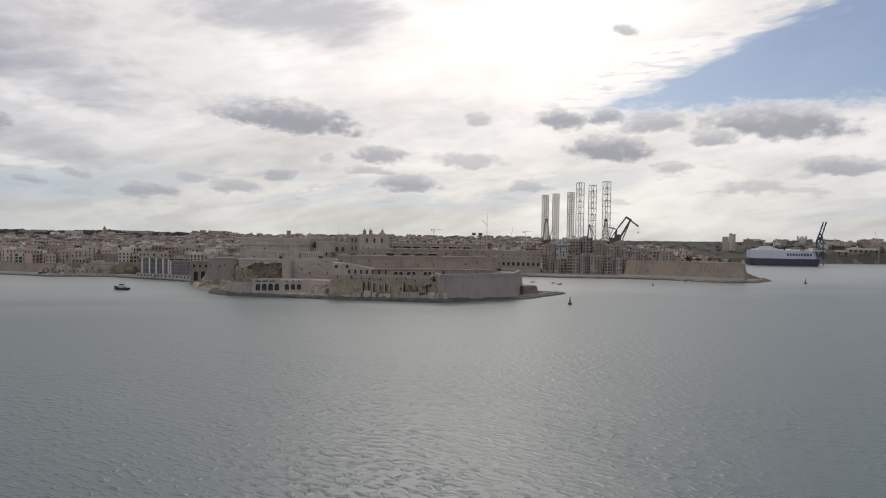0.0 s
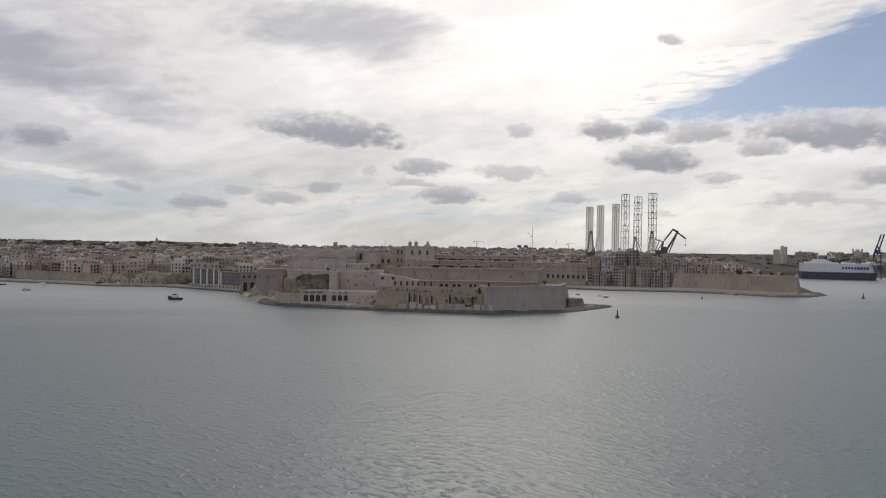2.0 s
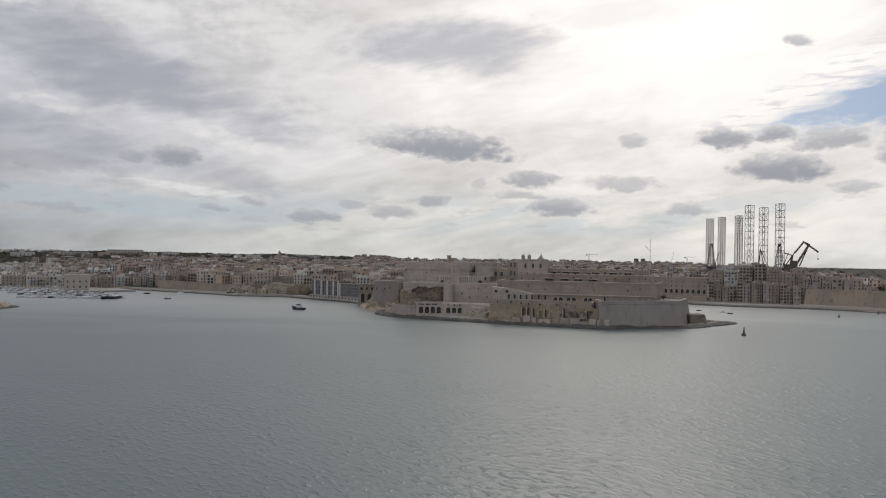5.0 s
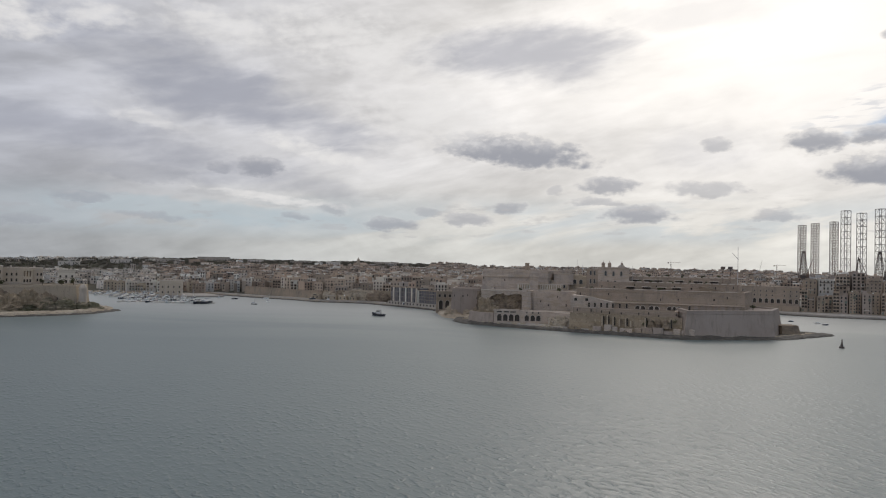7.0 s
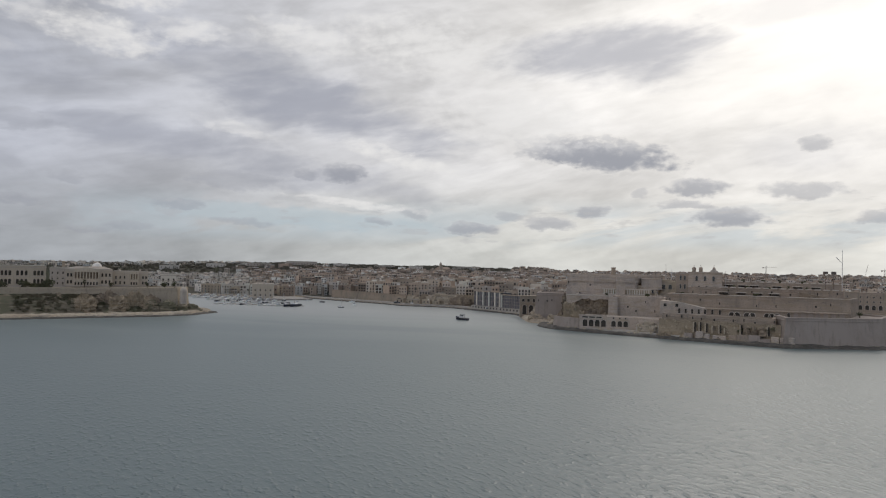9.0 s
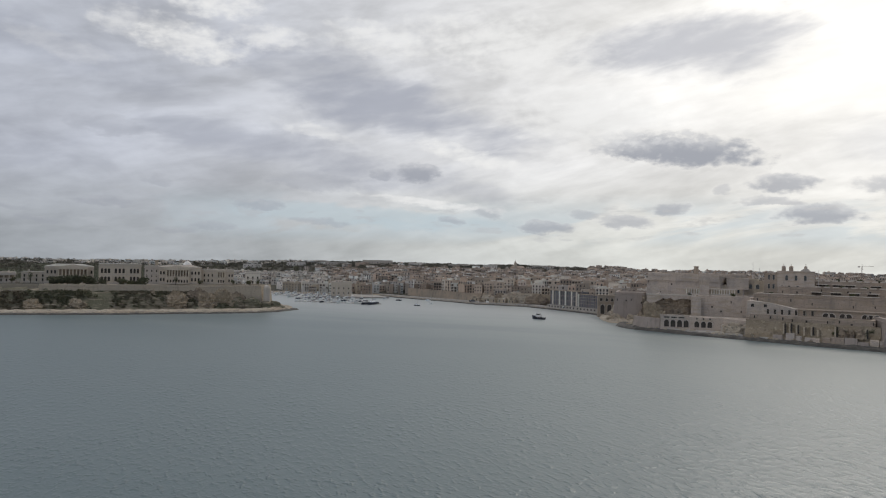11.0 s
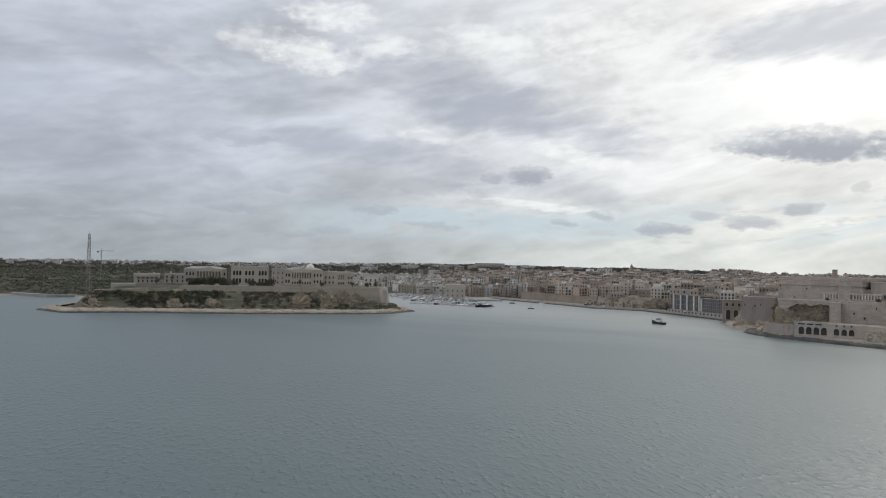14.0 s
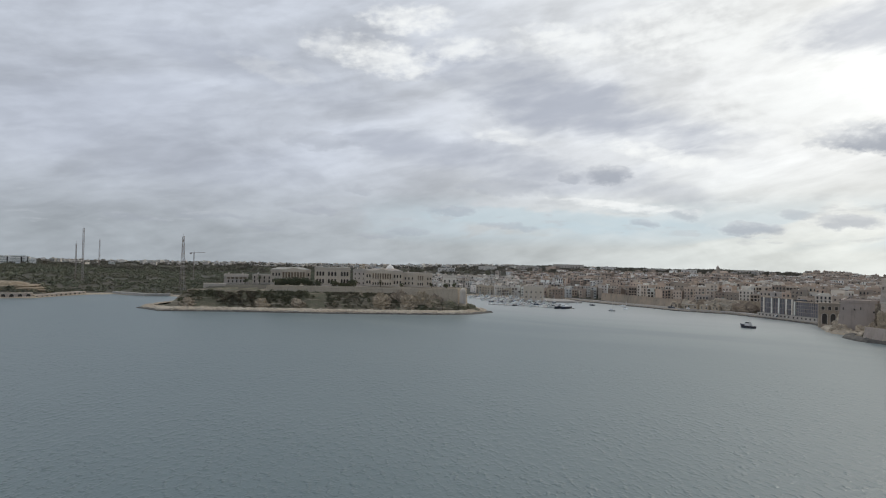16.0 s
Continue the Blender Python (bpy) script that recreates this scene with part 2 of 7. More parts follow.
# ---- materials ----
def surface(name, base, rough=0.9, spots=(), vary=0.0, island=False, bump=None, metal=0.0, spec=0.3, pale=0.0):
    """A procedural surface. spots: (scale, low, high, colour, amount, stretch); vary: lightness from piece to piece."""
    mat = bpy.data.materials.new(name)
    mat.use_nodes = True
    k = Nodes(mat.node_tree)
    place = k.add("ShaderNodeNewGeometry").outputs["Position"]
    colour = k.mix(0.0, base, base)
    if vary:
        if island:
            rnd = k.add("ShaderNodeNewGeometry").outputs["Random Per Island"]
        else:
            rnd = k.add("ShaderNodeObjectInfo").outputs["Random"]
        lift = k.span(rnd, 0.0, 1.0, 1 - vary, 1 + vary, smooth=False)
        warm = k.m("FRACT", k.m("MULTIPLY", rnd, 7.31))
        if pale:
            colour = k.mix(k.span(k.m("FRACT", k.m("MULTIPLY", rnd, 13.7)), 1 - pale - 0.05, 1 - pale + 0.05), colour, (0.57, 0.54, 0.50))
        colour = k.mix(1.0, colour, k.xyz(lift, k.m("MULTIPLY", lift, k.span(warm, 0.0, 1.0, 0.93, 1.03)), k.m("MULTIPLY", lift, k.span(warm, 0.0, 1.0, 0.86, 1.0))), "MULTIPLY")
    for scale, a, b, other, amount, stretch in spots:
        vm = k.add("ShaderNodeVectorMath", operation="MULTIPLY")
        k.put(vm.inputs[0], place)
        vm.inputs[1].default_value = stretch
        colour = k.mix(k.m("MULTIPLY", k.span(k.noise(vm.outputs[0], scale, 5.0, 0.6, 0.3), a, b), amount), colour, other)
    bsdf = k.add("ShaderNodeBsdfPrincipled")
    k.put(bsdf.inputs["Base Color"], colour)
    bsdf.inputs["Roughness"].default_value, bsdf.inputs["Metallic"].default_value = rough, metal
    bsdf.inputs["Specular IOR Level"].default_value = spec
    if bump:
        scale, strength, depth = bump
        b = k.add("ShaderNodeBump")
        b.inputs["Strength"].default_value, b.inputs["Distance"].default_value = strength, depth
        k.put(b.inputs["Height"], k.noise(place, scale, 6.0, 0.65))
        k.put(bsdf.inputs["Normal"], b.outputs[0])
    k.put(k.add("ShaderNodeOutputMaterial").inputs[0], bsdf.outputs[0])
    return mat


ONE = (1.0, 1.0, 1.0)
STREAKS = (1.0, 1.0, 0.16)
BEDS = (0.25, 0.25, 2.2)
FORT = surface("fort_limestone", (0.475, 0.383, 0.303), 0.92, [
    (0.05, 0.4, 0.65, (0.35, 0.31, 0.275), 0.6, ONE), (0.35, 0.48, 0.72, (0.29, 0.26, 0.225), 0.55, STREAKS),
    (0.9, 0.5, 0.7, (0.53, 0.465, 0.40), 0.35, BEDS), (0.16, 0.5, 0.7, (0.27, 0.235, 0.205), 0.5, ONE), (1.1, 0.56, 0.70, (0.20, 0.17, 0.14), 0.6, ONE), (0.3, 0.52, 0.64, (0.36, 0.285, 0.20), 0.6, BEDS)], bump=(1.3, 0.9, 0.5))
PALE = surface("weathered_pale_limestone", (0.465, 0.40, 0.33), 0.9, [
    (0.12, 0.45, 0.7, (0.42, 0.37, 0.31), 0.6, ONE), (0.6, 0.5, 0.72, (0.30, 0.27, 0.235), 0.45, STREAKS), (1.3, 0.6, 0.72, (0.24, 0.21, 0.18), 0.5, ONE)], bump=(2.0, 0.3, 0.2))
HONEY = surface("honey_limestone", (0.42, 0.345, 0.255), 0.92, [
    (0.08, 0.42, 0.65, (0.42, 0.34, 0.24), 0.6, ONE), (0.5, 0.5, 0.72, (0.27, 0.23, 0.18), 0.55, STREAKS), (0.9, 0.57, 0.7, (0.17, 0.14, 0.105), 0.6, ONE)], bump=(1.6, 0.6, 0.4))
ROCK = surface("bare_coastal_rock", (0.40, 0.335, 0.25), 0.95, [
    (0.09, 0.42, 0.62, (0.34, 0.27, 0.19), 0.8, BEDS), (0.5, 0.5, 0.66, (0.20, 0.175, 0.14), 0.7, ONE),
    (0.25, 0.55, 0.7, (0.50, 0.44, 0.345), 0.6, BEDS)], bump=(0.9, 1.0, 0.8))
OCHRE = surface("ochre_weathered_rock", (0.275, 0.218, 0.15), 0.95, [(0.2, 0.45, 0.62, (0.25, 0.19, 0.12), 0.7, BEDS), (0.7, 0.52, 0.68, (0.16, 0.125, 0.085), 0.7, STREAKS), (0.4, 0.55, 0.7, (0.50, 0.42, 0.30), 0.5, ONE)], bump=(0.9, 1.0, 0.7))
CAVE = surface("ochre_cave_rock", (0.26, 0.20, 0.14), 0.97, [
    (0.2, 0.42, 0.62, (0.16, 0.125, 0.095), 0.8, ONE), (0.7, 0.5, 0.7, (0.36, 0.29, 0.20), 0.6, BEDS)], bump=(0.8, 1.0, 1.0))
TIDE = surface("dark_wet_rock", (0.06, 0.053, 0.043), 0.7, [(0.3, 0.45, 0.7, (0.14, 0.12, 0.095), 0.7, ONE)], bump=(1.2, 0.8, 0.5))
LAND = surface("scrubby_ground", (0.092, 0.079, 0.060), 1.0, [
    (0.012, 0.42, 0.6, (0.070, 0.064, 0.047), 0.9, ONE), (0.06, 0.60, 0.74, (0.19, 0.16, 0.115), 0.4, ONE),
    (0.3, 0.45, 0.7, (0.08, 0.085, 0.045), 0.5, ONE)], bump=(0.3, 0.6, 1.5))
EARTH = surface("ochre_earth_bank", (0.165, 0.138, 0.098), 1.0, [(0.05, 0.36, 0.54, (0.105, 0.102, 0.062), 0.8, ONE), (0.25, 0.50, 0.66, (0.31, 0.255, 0.18), 0.8, BEDS), (0.4, 0.5, 0.66, (0.11, 0.09, 0.06), 0.7, BEDS)], bump=(0.5, 0.8, 1.0))
SCRUB = surface("dark_scrub_leaves", (0.108, 0.106, 0.064), 0.9, [(0.03, 0.45, 0.6, (0.135, 0.105, 0.072), 0.8, ONE), (0.3, 0.45, 0.7, (0.125, 0.120, 0.07), 0.7, ONE)], vary=0.25, island=True)
DARKFORT = surface("weathered_brown_fort_stone", (0.35, 0.272, 0.207), 0.94, [
    (0.05, 0.42, 0.62, (0.255, 0.21, 0.165), 0.7, ONE), (0.35, 0.5, 0.7, (0.19, 0.16, 0.13), 0.6, STREAKS), (0.8, 0.52, 0.68, (0.42, 0.35, 0.275), 0.5, BEDS),
    (1.1, 0.55, 0.68, (0.15, 0.125, 0.10), 0.6, ONE), (0.22, 0.5, 0.62, (0.29, 0.225, 0.155), 0.6, BEDS)], bump=(1.3, 0.9, 0.5))
SMOOTHFORT = surface("smooth_grey_bastion_stone", (0.335, 0.278, 0.232), 0.93, [
    (0.06, 0.42, 0.65, (0.275, 0.225, 0.185), 0.7, ONE), (0.5, 0.5, 0.70, (0.20, 0.165, 0.135), 0.55, STREAKS), (1.2, 0.55, 0.7, (0.39, 0.325, 0.27), 0.35, BEDS)], bump=(1.6, 0.4, 0.25))
BASTION_STONE = surface("brown_bastion_stone", (0.345, 0.268, 0.195), 0.95, [(0.06, 0.42, 0.62, (0.25, 0.21, 0.16), 0.8, ONE), (0.5, 0.52, 0.7, (0.16, 0.135, 0.105), 0.7, STREAKS), (1.2, 0.55, 0.7, (0.42, 0.355, 0.27), 0.4, BEDS)], bump=(1.4, 0.6, 0.4))
HOUSE = surface("town_limestone", (0.395, 0.318, 0.255), 0.9, [(0.9, 0.56, 0.7, (0.20, 0.17, 0.145), 0.55, ONE), (0.25, 0.5, 0.75, (0.27, 0.235, 0.19), 0.5, STREAKS)], vary=0.36, bump=(1.0, 0.2, 0.15), pale=0.12)
TOWN = surface("town_limestone_far", (0.36, 0.29, 0.235), 0.9, [(0.7, 0.56, 0.7, (0.19, 0.165, 0.14), 0.6, ONE), (0.25, 0.5, 0.75, (0.25, 0.22, 0.18), 0.5, STREAKS)], vary=0.5, island=True, pale=0.24)
ROOF = surface("dusty_flat_roof", (0.40, 0.36, 0.31), 0.95, [(0.2, 0.4, 0.7, (0.26, 0.24, 0.21), 0.7, ONE)], vary=0.25)
WHITE = surface("white_paint", (0.74, 0.73, 0.70), 0.6, [(0.4, 0.5, 0.75, (0.50, 0.47, 0.42), 0.5, STREAKS)], vary=0.08)
DARK = surface("dark_window_glass", (0.028, 0.030, 0.033), 0.22, [(0.6, 0.4, 0.7, (0.06, 0.055, 0.05), 0.8, ONE)], spec=0.5)
# dark colour stands in for the shade inside openings; also the tug's fenders
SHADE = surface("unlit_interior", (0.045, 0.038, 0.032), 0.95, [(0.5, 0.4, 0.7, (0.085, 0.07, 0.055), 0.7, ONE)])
TIMBER = surface("painted_timber", (0.10, 0.14, 0.12), 0.6, [(0.8, 0.4, 0.7, (0.20, 0.12, 0.08), 0.8, ONE)], vary=0.5)
STEEL = surface("painted_lattice_steel", (0.34, 0.30, 0.27), 0.6, [(0.1, 0.42, 0.65, (0.22, 0.15, 0.11), 0.7, STREAKS)], metal=0.2, bump=(2.0, 0.1, 0.05))
PALESTEEL = surface("pale_lattice_steel", (0.52, 0.50, 0.47), 0.6, [(0.1, 0.45, 0.65, (0.33, 0.27, 0.22), 0.6, STREAKS)], metal=0.2)
DARKSTEEL = surface("dark_crane_steel", (0.10, 0.085, 0.075), 0.55, [(0.2, 0.45, 0.65, (0.19, 0.11, 0.07), 0.7, ONE)], metal=0.2)
BLUESTEEL = surface("blue_crane_steel", (0.05, 0.065, 0.115), 0.5, [(0.2, 0.45, 0.7, (0.15, 0.14, 0.15), 0.6, ONE)], metal=0.1)
SHIPGREY = surface("sooty_white_ship_paint", (0.50, 0.50, 0.52), 0.5, [(0.1, 0.45, 0.7, (0.40, 0.40, 0.41), 0.6, STREAKS)])
HULL = surface("navy_hull_paint", (0.035, 0.042, 0.06), 0.45, [(0.15, 0.5, 0.7, (0.10, 0.075, 0.06), 0.5, STREAKS)], vary=0.3)
BOAT = surface("white_gelcoat", (0.72, 0.72, 0.71), 0.3, [(1.5, 0.5, 0.8, (0.5, 0.5, 0.48), 0.4, ONE)], vary=0.12, spec=0.5)
CANVAS = surface("blue_canvas", (0.07, 0.10, 0.19), 0.85, [(1.0, 0.4, 0.7, (0.12, 0.15, 0.22), 0.6, ONE)], vary=0.5)
RUST = surface("rust_red_paint", (0.26, 0.10, 0.055), 0.7, [(0.5, 0.4, 0.7, (0.15, 0.07, 0.05), 0.7, ONE)])
LEAF = surface("dull_green_leaves", (0.092, 0.094, 0.058), 0.85, [(0.06, 0.4, 0.65, (0.105, 0.105, 0.05), 0.8, ONE), (0.5, 0.5, 0.7, (0.055, 0.06, 0.035), 0.5, ONE)], vary=0.28, island=True)
PALELEAF = surface("pale_evergreen_leaves", (0.150, 0.156, 0.108), 0.95, [(0.015, 0.4, 0.65, (0.175, 0.160, 0.112), 0.8, ONE), (0.05, 0.5, 0.7, (0.095, 0.105, 0.070), 0.7, ONE)], vary=0.16, island=True)
# far ridge and port woods: distance haze is mixed into the leaf colour
HAZYLEAF = surface("haze_tinted_leaves", (0.112, 0.102, 0.078), 0.95, [(0.012, 0.4, 0.65, (0.135, 0.118, 0.09), 0.8, ONE), (0.2, 0.5, 0.7, (0.085, 0.082, 0.060), 0.5, ONE)], vary=0.14, island=True)
BARK = surface("grey_brown_bark", (0.13, 0.10, 0.075), 0.95, [(2.0, 0.4, 0.7, (0.07, 0.055, 0.04), 0.7, STREAKS)])
SANDY = surface("cream_limestone", (0.50, 0.425, 0.33), 0.92, [(0.08, 0.42, 0.65, (0.44, 0.37, 0.28), 0.6, ONE), (0.5, 0.5, 0.72, (0.31, 0.265, 0.21), 0.4, STREAKS)], bump=(1.6, 0.3, 0.2))
CREAM = surface("cream_painted_render", (0.60, 0.565, 0.50), 0.85, [(0.4, 0.5, 0.75, (0.42, 0.385, 0.33), 0.5, STREAKS)], vary=0.12)
VILLAGE = surface("whitewashed_village_walls", (0.45, 0.405, 0.35), 0.9, [(0.25, 0.5, 0.75, (0.30, 0.27, 0.23), 0.5, STREAKS)], vary=0.4, island=True, pale=0.5)
QUAY = surface("quay_concrete", (0.35, 0.315, 0.27), 0.9, [(0.15, 0.45, 0.7, (0.28, 0.255, 0.22), 0.7, ONE)], bump=(1.0, 0.3, 0.15))
GLASSWALL = surface("slate_curtain_glazing", (0.080, 0.078, 0.084), 0.5, [(0.25, 0.45, 0.6, (0.13, 0.125, 0.13), 0.8, STREAKS)], vary=0.55, spec=0.5)


def water_material():
    mat = bpy.data.materials.new("harbour_water")
    mat.use_nodes = True
    k = Nodes(mat.node_tree)
    place = k.add("ShaderNodeNewGeometry").outputs["Position"]

    def crests(length, turn):
        """Coordinates drawn out along wave crests that run at the given angle."""
        mp = k.add("ShaderNodeMapping")
        mp.vector_type = "TEXTURE"
        k.put(mp.inputs["Vector"], place)
        mp.inputs["Rotation"].default_value = (0, 0, radians(turn))
        mp.inputs["Scale"].default_value = (length, 1.0, 1.0)
        return mp.outputs[0]

    swell = k.noise(crests(2.2, -38), 0.13, 2.0, 0.5)
    chop = k.noise(crests(1.9, -33), 0.62, 2.0, 0.5, 0.4)
    fine = k.noise(crests(1.5, -20), 1.9, 2.0, 0.5)
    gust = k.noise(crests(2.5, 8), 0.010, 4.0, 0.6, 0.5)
    patch = k.noise(crests(1.5, -30), 0.035, 2.0, 0.5)
    flecks = k.m("MULTIPLY", k.m("POWER", k.span(chop, 0.50, 0.78, 0.0, 1.0, False), 1.4), k.span(patch, 0.35, 0.62, 0.35, 1.0))
    height = k.m("ADD", k.m("ADD", k.m("MULTIPLY", swell, 0.28), k.m("MULTIPLY", chop, 0.18)), k.m("ADD", k.m("MULTIPLY", flecks, 0.40), k.m("MULTIPLY", fine, 0.07)))
    bsdf = k.add("ShaderNodeBsdfPrincipled")
    bsdf.inputs["IOR"].default_value = 1.62
    b = k.add("ShaderNodeBump")
    b.inputs["Distance"].default_value, b.inputs["Strength"].default_value = 1.5, 0.65
    # dark and ruffled open water, smoother sheltered creek with sky reflection painted in paler
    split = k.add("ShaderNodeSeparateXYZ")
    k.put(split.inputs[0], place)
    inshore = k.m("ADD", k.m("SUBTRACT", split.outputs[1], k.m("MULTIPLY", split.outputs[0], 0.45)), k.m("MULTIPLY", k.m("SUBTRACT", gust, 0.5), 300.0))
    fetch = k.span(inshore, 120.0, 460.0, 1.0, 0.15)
    sky_sheen = k.span(k.m("ADD", inshore, k.m("MULTIPLY", split.outputs[0], 0.15)), 400.0, 740.0)
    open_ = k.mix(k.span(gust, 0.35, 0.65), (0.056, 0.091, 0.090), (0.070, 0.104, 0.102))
    k.put(bsdf.inputs["Base Color"], k.mix(sky_sheen, open_, (0.240, 0.254, 0.236)))
    k.put(bsdf.inputs["Roughness"], k.span(fetch, 1.0, 0.15, 0.36, 0.40, False))
    k.put(b.inputs["Height"], k.m("MULTIPLY", height, k.m("MULTIPLY", k.span(gust, 0.3, 0.7, 0.75, 1.1), fetch)))
    k.put(bsdf.inputs["Normal"], b.outputs[0])
    k.put(k.add("ShaderNodeOutputMaterial").inputs[0], bsdf.outputs[0])
    return mat


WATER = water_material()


# ---- builders ----
class Shape:
    """Vertices and faces of one mesh, with a material slot a face."""

    def __init__(self):
        self.v, self.f, self.s = [], [], []

    def add(self, verts, faces, slot=0):
        n = len(self.v)
        self.v += [tuple(p) for p in verts]
        self.f += [tuple(i + n for i in f) for f in faces]
        self.s += [slot] * len(faces)
        return self

    def prism(self, low, high, slot=0, lid=True):
        """A solid between two outlines of the same length, anticlockwise from above; points are (x, y, z)."""
        n = len(low)
        faces = [(i, (i + 1) % n, n + (i + 1) % n, n + i) for i in range(n)]
        if lid:
            faces += [tuple(range(n - 1, -1, -1)), tuple(range(n, 2 * n))]
        return self.add(list(low) + list(high), faces, slot)

    def box(self, x, y, z, w, d, h, turn=0.0, slot=0, taper=1.0):
        """A box on its base centre (x, y, z)."""
        c, s = math.cos(radians(turn)), math.sin(radians(turn))

        def ring(k, zz):
            return [(x + (a * c - b * s) * k, y + (a * s + b * c) * k, zz) for a, b in ((-w / 2, -d / 2), (w / 2, -d / 2), (w / 2, d / 2), (-w / 2, d / 2))]
        return self.prism(ring(1, z), ring(taper, z + h), slot)

    def tube(self, a, b, r, sides=5, slot=0, r2=None):
        """A round bar from a to b."""
        a, b = Vector(a), Vector(b)
        q = (b - a).to_track_quat("Z", "Y")
        r2 = r if r2 is None else r2
        ring = [Vector((math.cos(2 * math.pi * i / sides), math.sin(2 * math.pi * i / sides), 0)) for i in range(sides)]
        return self.prism([a + q @ (p * r) for p in ring], [b + q @ (p * r2) for p in ring], slot)

    def dome(self, x, y, z, r, h, sides=12, rings=4, slot=0):
        pts, faces = [], []
        for j in range(rings):
            t = j / rings * math.pi / 2
            pts += [(x + r * math.cos(t) * math.cos(2 * math.pi * i / sides), y + r * math.cos(t) * math.sin(2 * math.pi * i / sides), z + h * math.sin(t)) for i in range(sides)]
        pts.append((x, y, z + h))
        for j in range(rings - 1):
            faces += [(j * sides + i, j * sides + (i + 1) % sides, (j + 1) * sides + (i + 1) % sides, (j + 1) * sides + i) for i in range(sides)]
        faces += [((rings - 1) * sides + i, (rings - 1) * sides + (i + 1) % sides, rings * sides) for i in range(sides)]
        return self.add(pts, faces, slot)

    def mesh(self, name, *mats):
        me = bpy.data.meshes.new(name)
        me.from_pydata(self.v, [], self.f)
        for m in mats:
            me.materials.append(m)
        me.polygons.foreach_set("material_index", self.s)
        me.update()
        return me


def thing(name, x, y, z, turn=0.0, label="", category="", group="", kind=""):
    ob = new(name)
    ob.matrix_basis = pose(x, y, z, 0, 0, turn)
    ob.empty_display_size = 0.1
    return tagged(ob, label, category, group, kind)


def part(name, shape, mats, parent, label="", at=None):
    """One mesh under a thing or part, in the parent's own space; at: a pose in that space."""
    if isinstance(shape, Shape):
        shape = shape.mesh(name, *(mats if isinstance(mats, (list, tuple)) else (mats,)))
    ob = new(name, shape)
    ob.parent = parent
    if at is not None:
        ob.matrix_basis = at
    if shape.name in PANES:
        new("pane", PANES[shape.name]).parent = ob
    return tagged(ob, label)


def solid(name, shape, mats, label="", category="", group="", kind=""):
    """One top-level mesh in world space."""
    return tagged(new(name, shape.mesh(name, *(mats if isinstance(mats, (list, tuple)) else (mats,)))), label, category, group, kind)


PANES = {}


def window_mesh(w, h, arched=False, pane=None, stone=None, split=True):
    """A window standing on its sill centre, facing -y: stone surround, set-back pane."""
    s, e = Shape(), max(0.12, w * 0.13)
    if arched:
        n = 7
        arc = [(-w / 2, 0)] + [(-w / 2 * math.cos(math.pi * i / n), h - w / 2 + w / 2 * math.sin(math.pi * i / n)) for i in range(n + 1)] + [(w / 2, 0)]
        out = [(-w / 2 - e, -e)] + [(-(w / 2 + e) * math.cos(math.pi * i / n), h - w / 2 + (w / 2 + e) * math.sin(math.pi * i / n)) for i in range(n + 1)] + [(w / 2 + e, -e)]
        s.add([(a, -0.05, b) for a, b in arc], [tuple(range(len(arc)))], 1)
        for i in range(len(arc) - 1):
            p, q, a, b = out[i], out[i + 1], arc[i], arc[i + 1]
            s.add([(p[0], -0.3, p[1]), (q[0], -0.3, q[1]), (b[0], -0.3, b[1]), (a[0], -0.3, a[1]),
                   (p[0], 0.0, p[1]), (q[0], 0.0, q[1]), (b[0], 0.0, b[1]), (a[0], 0.0, a[1])],
                  [(3, 2, 1, 0), (0, 1, 5, 4), (2, 3, 7, 6)], 0)
    else:
        s.add([(-w / 2, -0.05, 0), (w / 2, -0.05, 0), (w / 2, -0.05, h), (-w / 2, -0.05, h)], [(0, 1, 2, 3)], 1)
        s.box(-w / 2 - e / 2, -0.12, -e, e, 0.3, h + 2 * e)
        s.box(w / 2 + e / 2, -0.12, -e, e, 0.3, h + 2 * e)
        s.box(0, -0.12, h, w, 0.3, e)
        s.box(0, -0.16, -e, w, 0.4, e)
    if not split:
        return s.mesh("window", stone or PALE, pane or DARK)
    frame_, glass = Shape(), Shape()
    for f, k in zip(s.f, s.s):
        (glass if k else frame_).add([s.v[i] for i in f], [tuple(range(len(f)))])
    me = frame_.mesh("window", stone or PALE)
    PANES[me.name] = glass.mesh("pane", pane or DARK)
    return me


def along(p, q, t, z):
    """The pose on a wall from p to q (seen from outside, p on the left) at the share t of its length."""
    turn = math.degrees(math.atan2(q[1] - p[1], q[0] - p[0]))
    return pose(p[0] + (q[0] - p[0]) * t, p[1] + (q[1] - p[1]) * t, z, 0, 0, turn)


def windows(parent, mesh, p, q, z, shares, back=0.0, name="window"):
    """Windows in a row on a wall of a thing that stands unturned; back: how far the wall has leant back there."""
    base = parent.matrix_basis.translation
    for t in shares:
        m = along(p, q, t, z) @ pose(0, back, 0)
        part(name, mesh, None, parent, at=Matrix.Translation(-base) @ m)


def row(n, a=0.0, b=1.0):
    return [a + (b - a) * (i + 0.5) / n for i in range(n)]


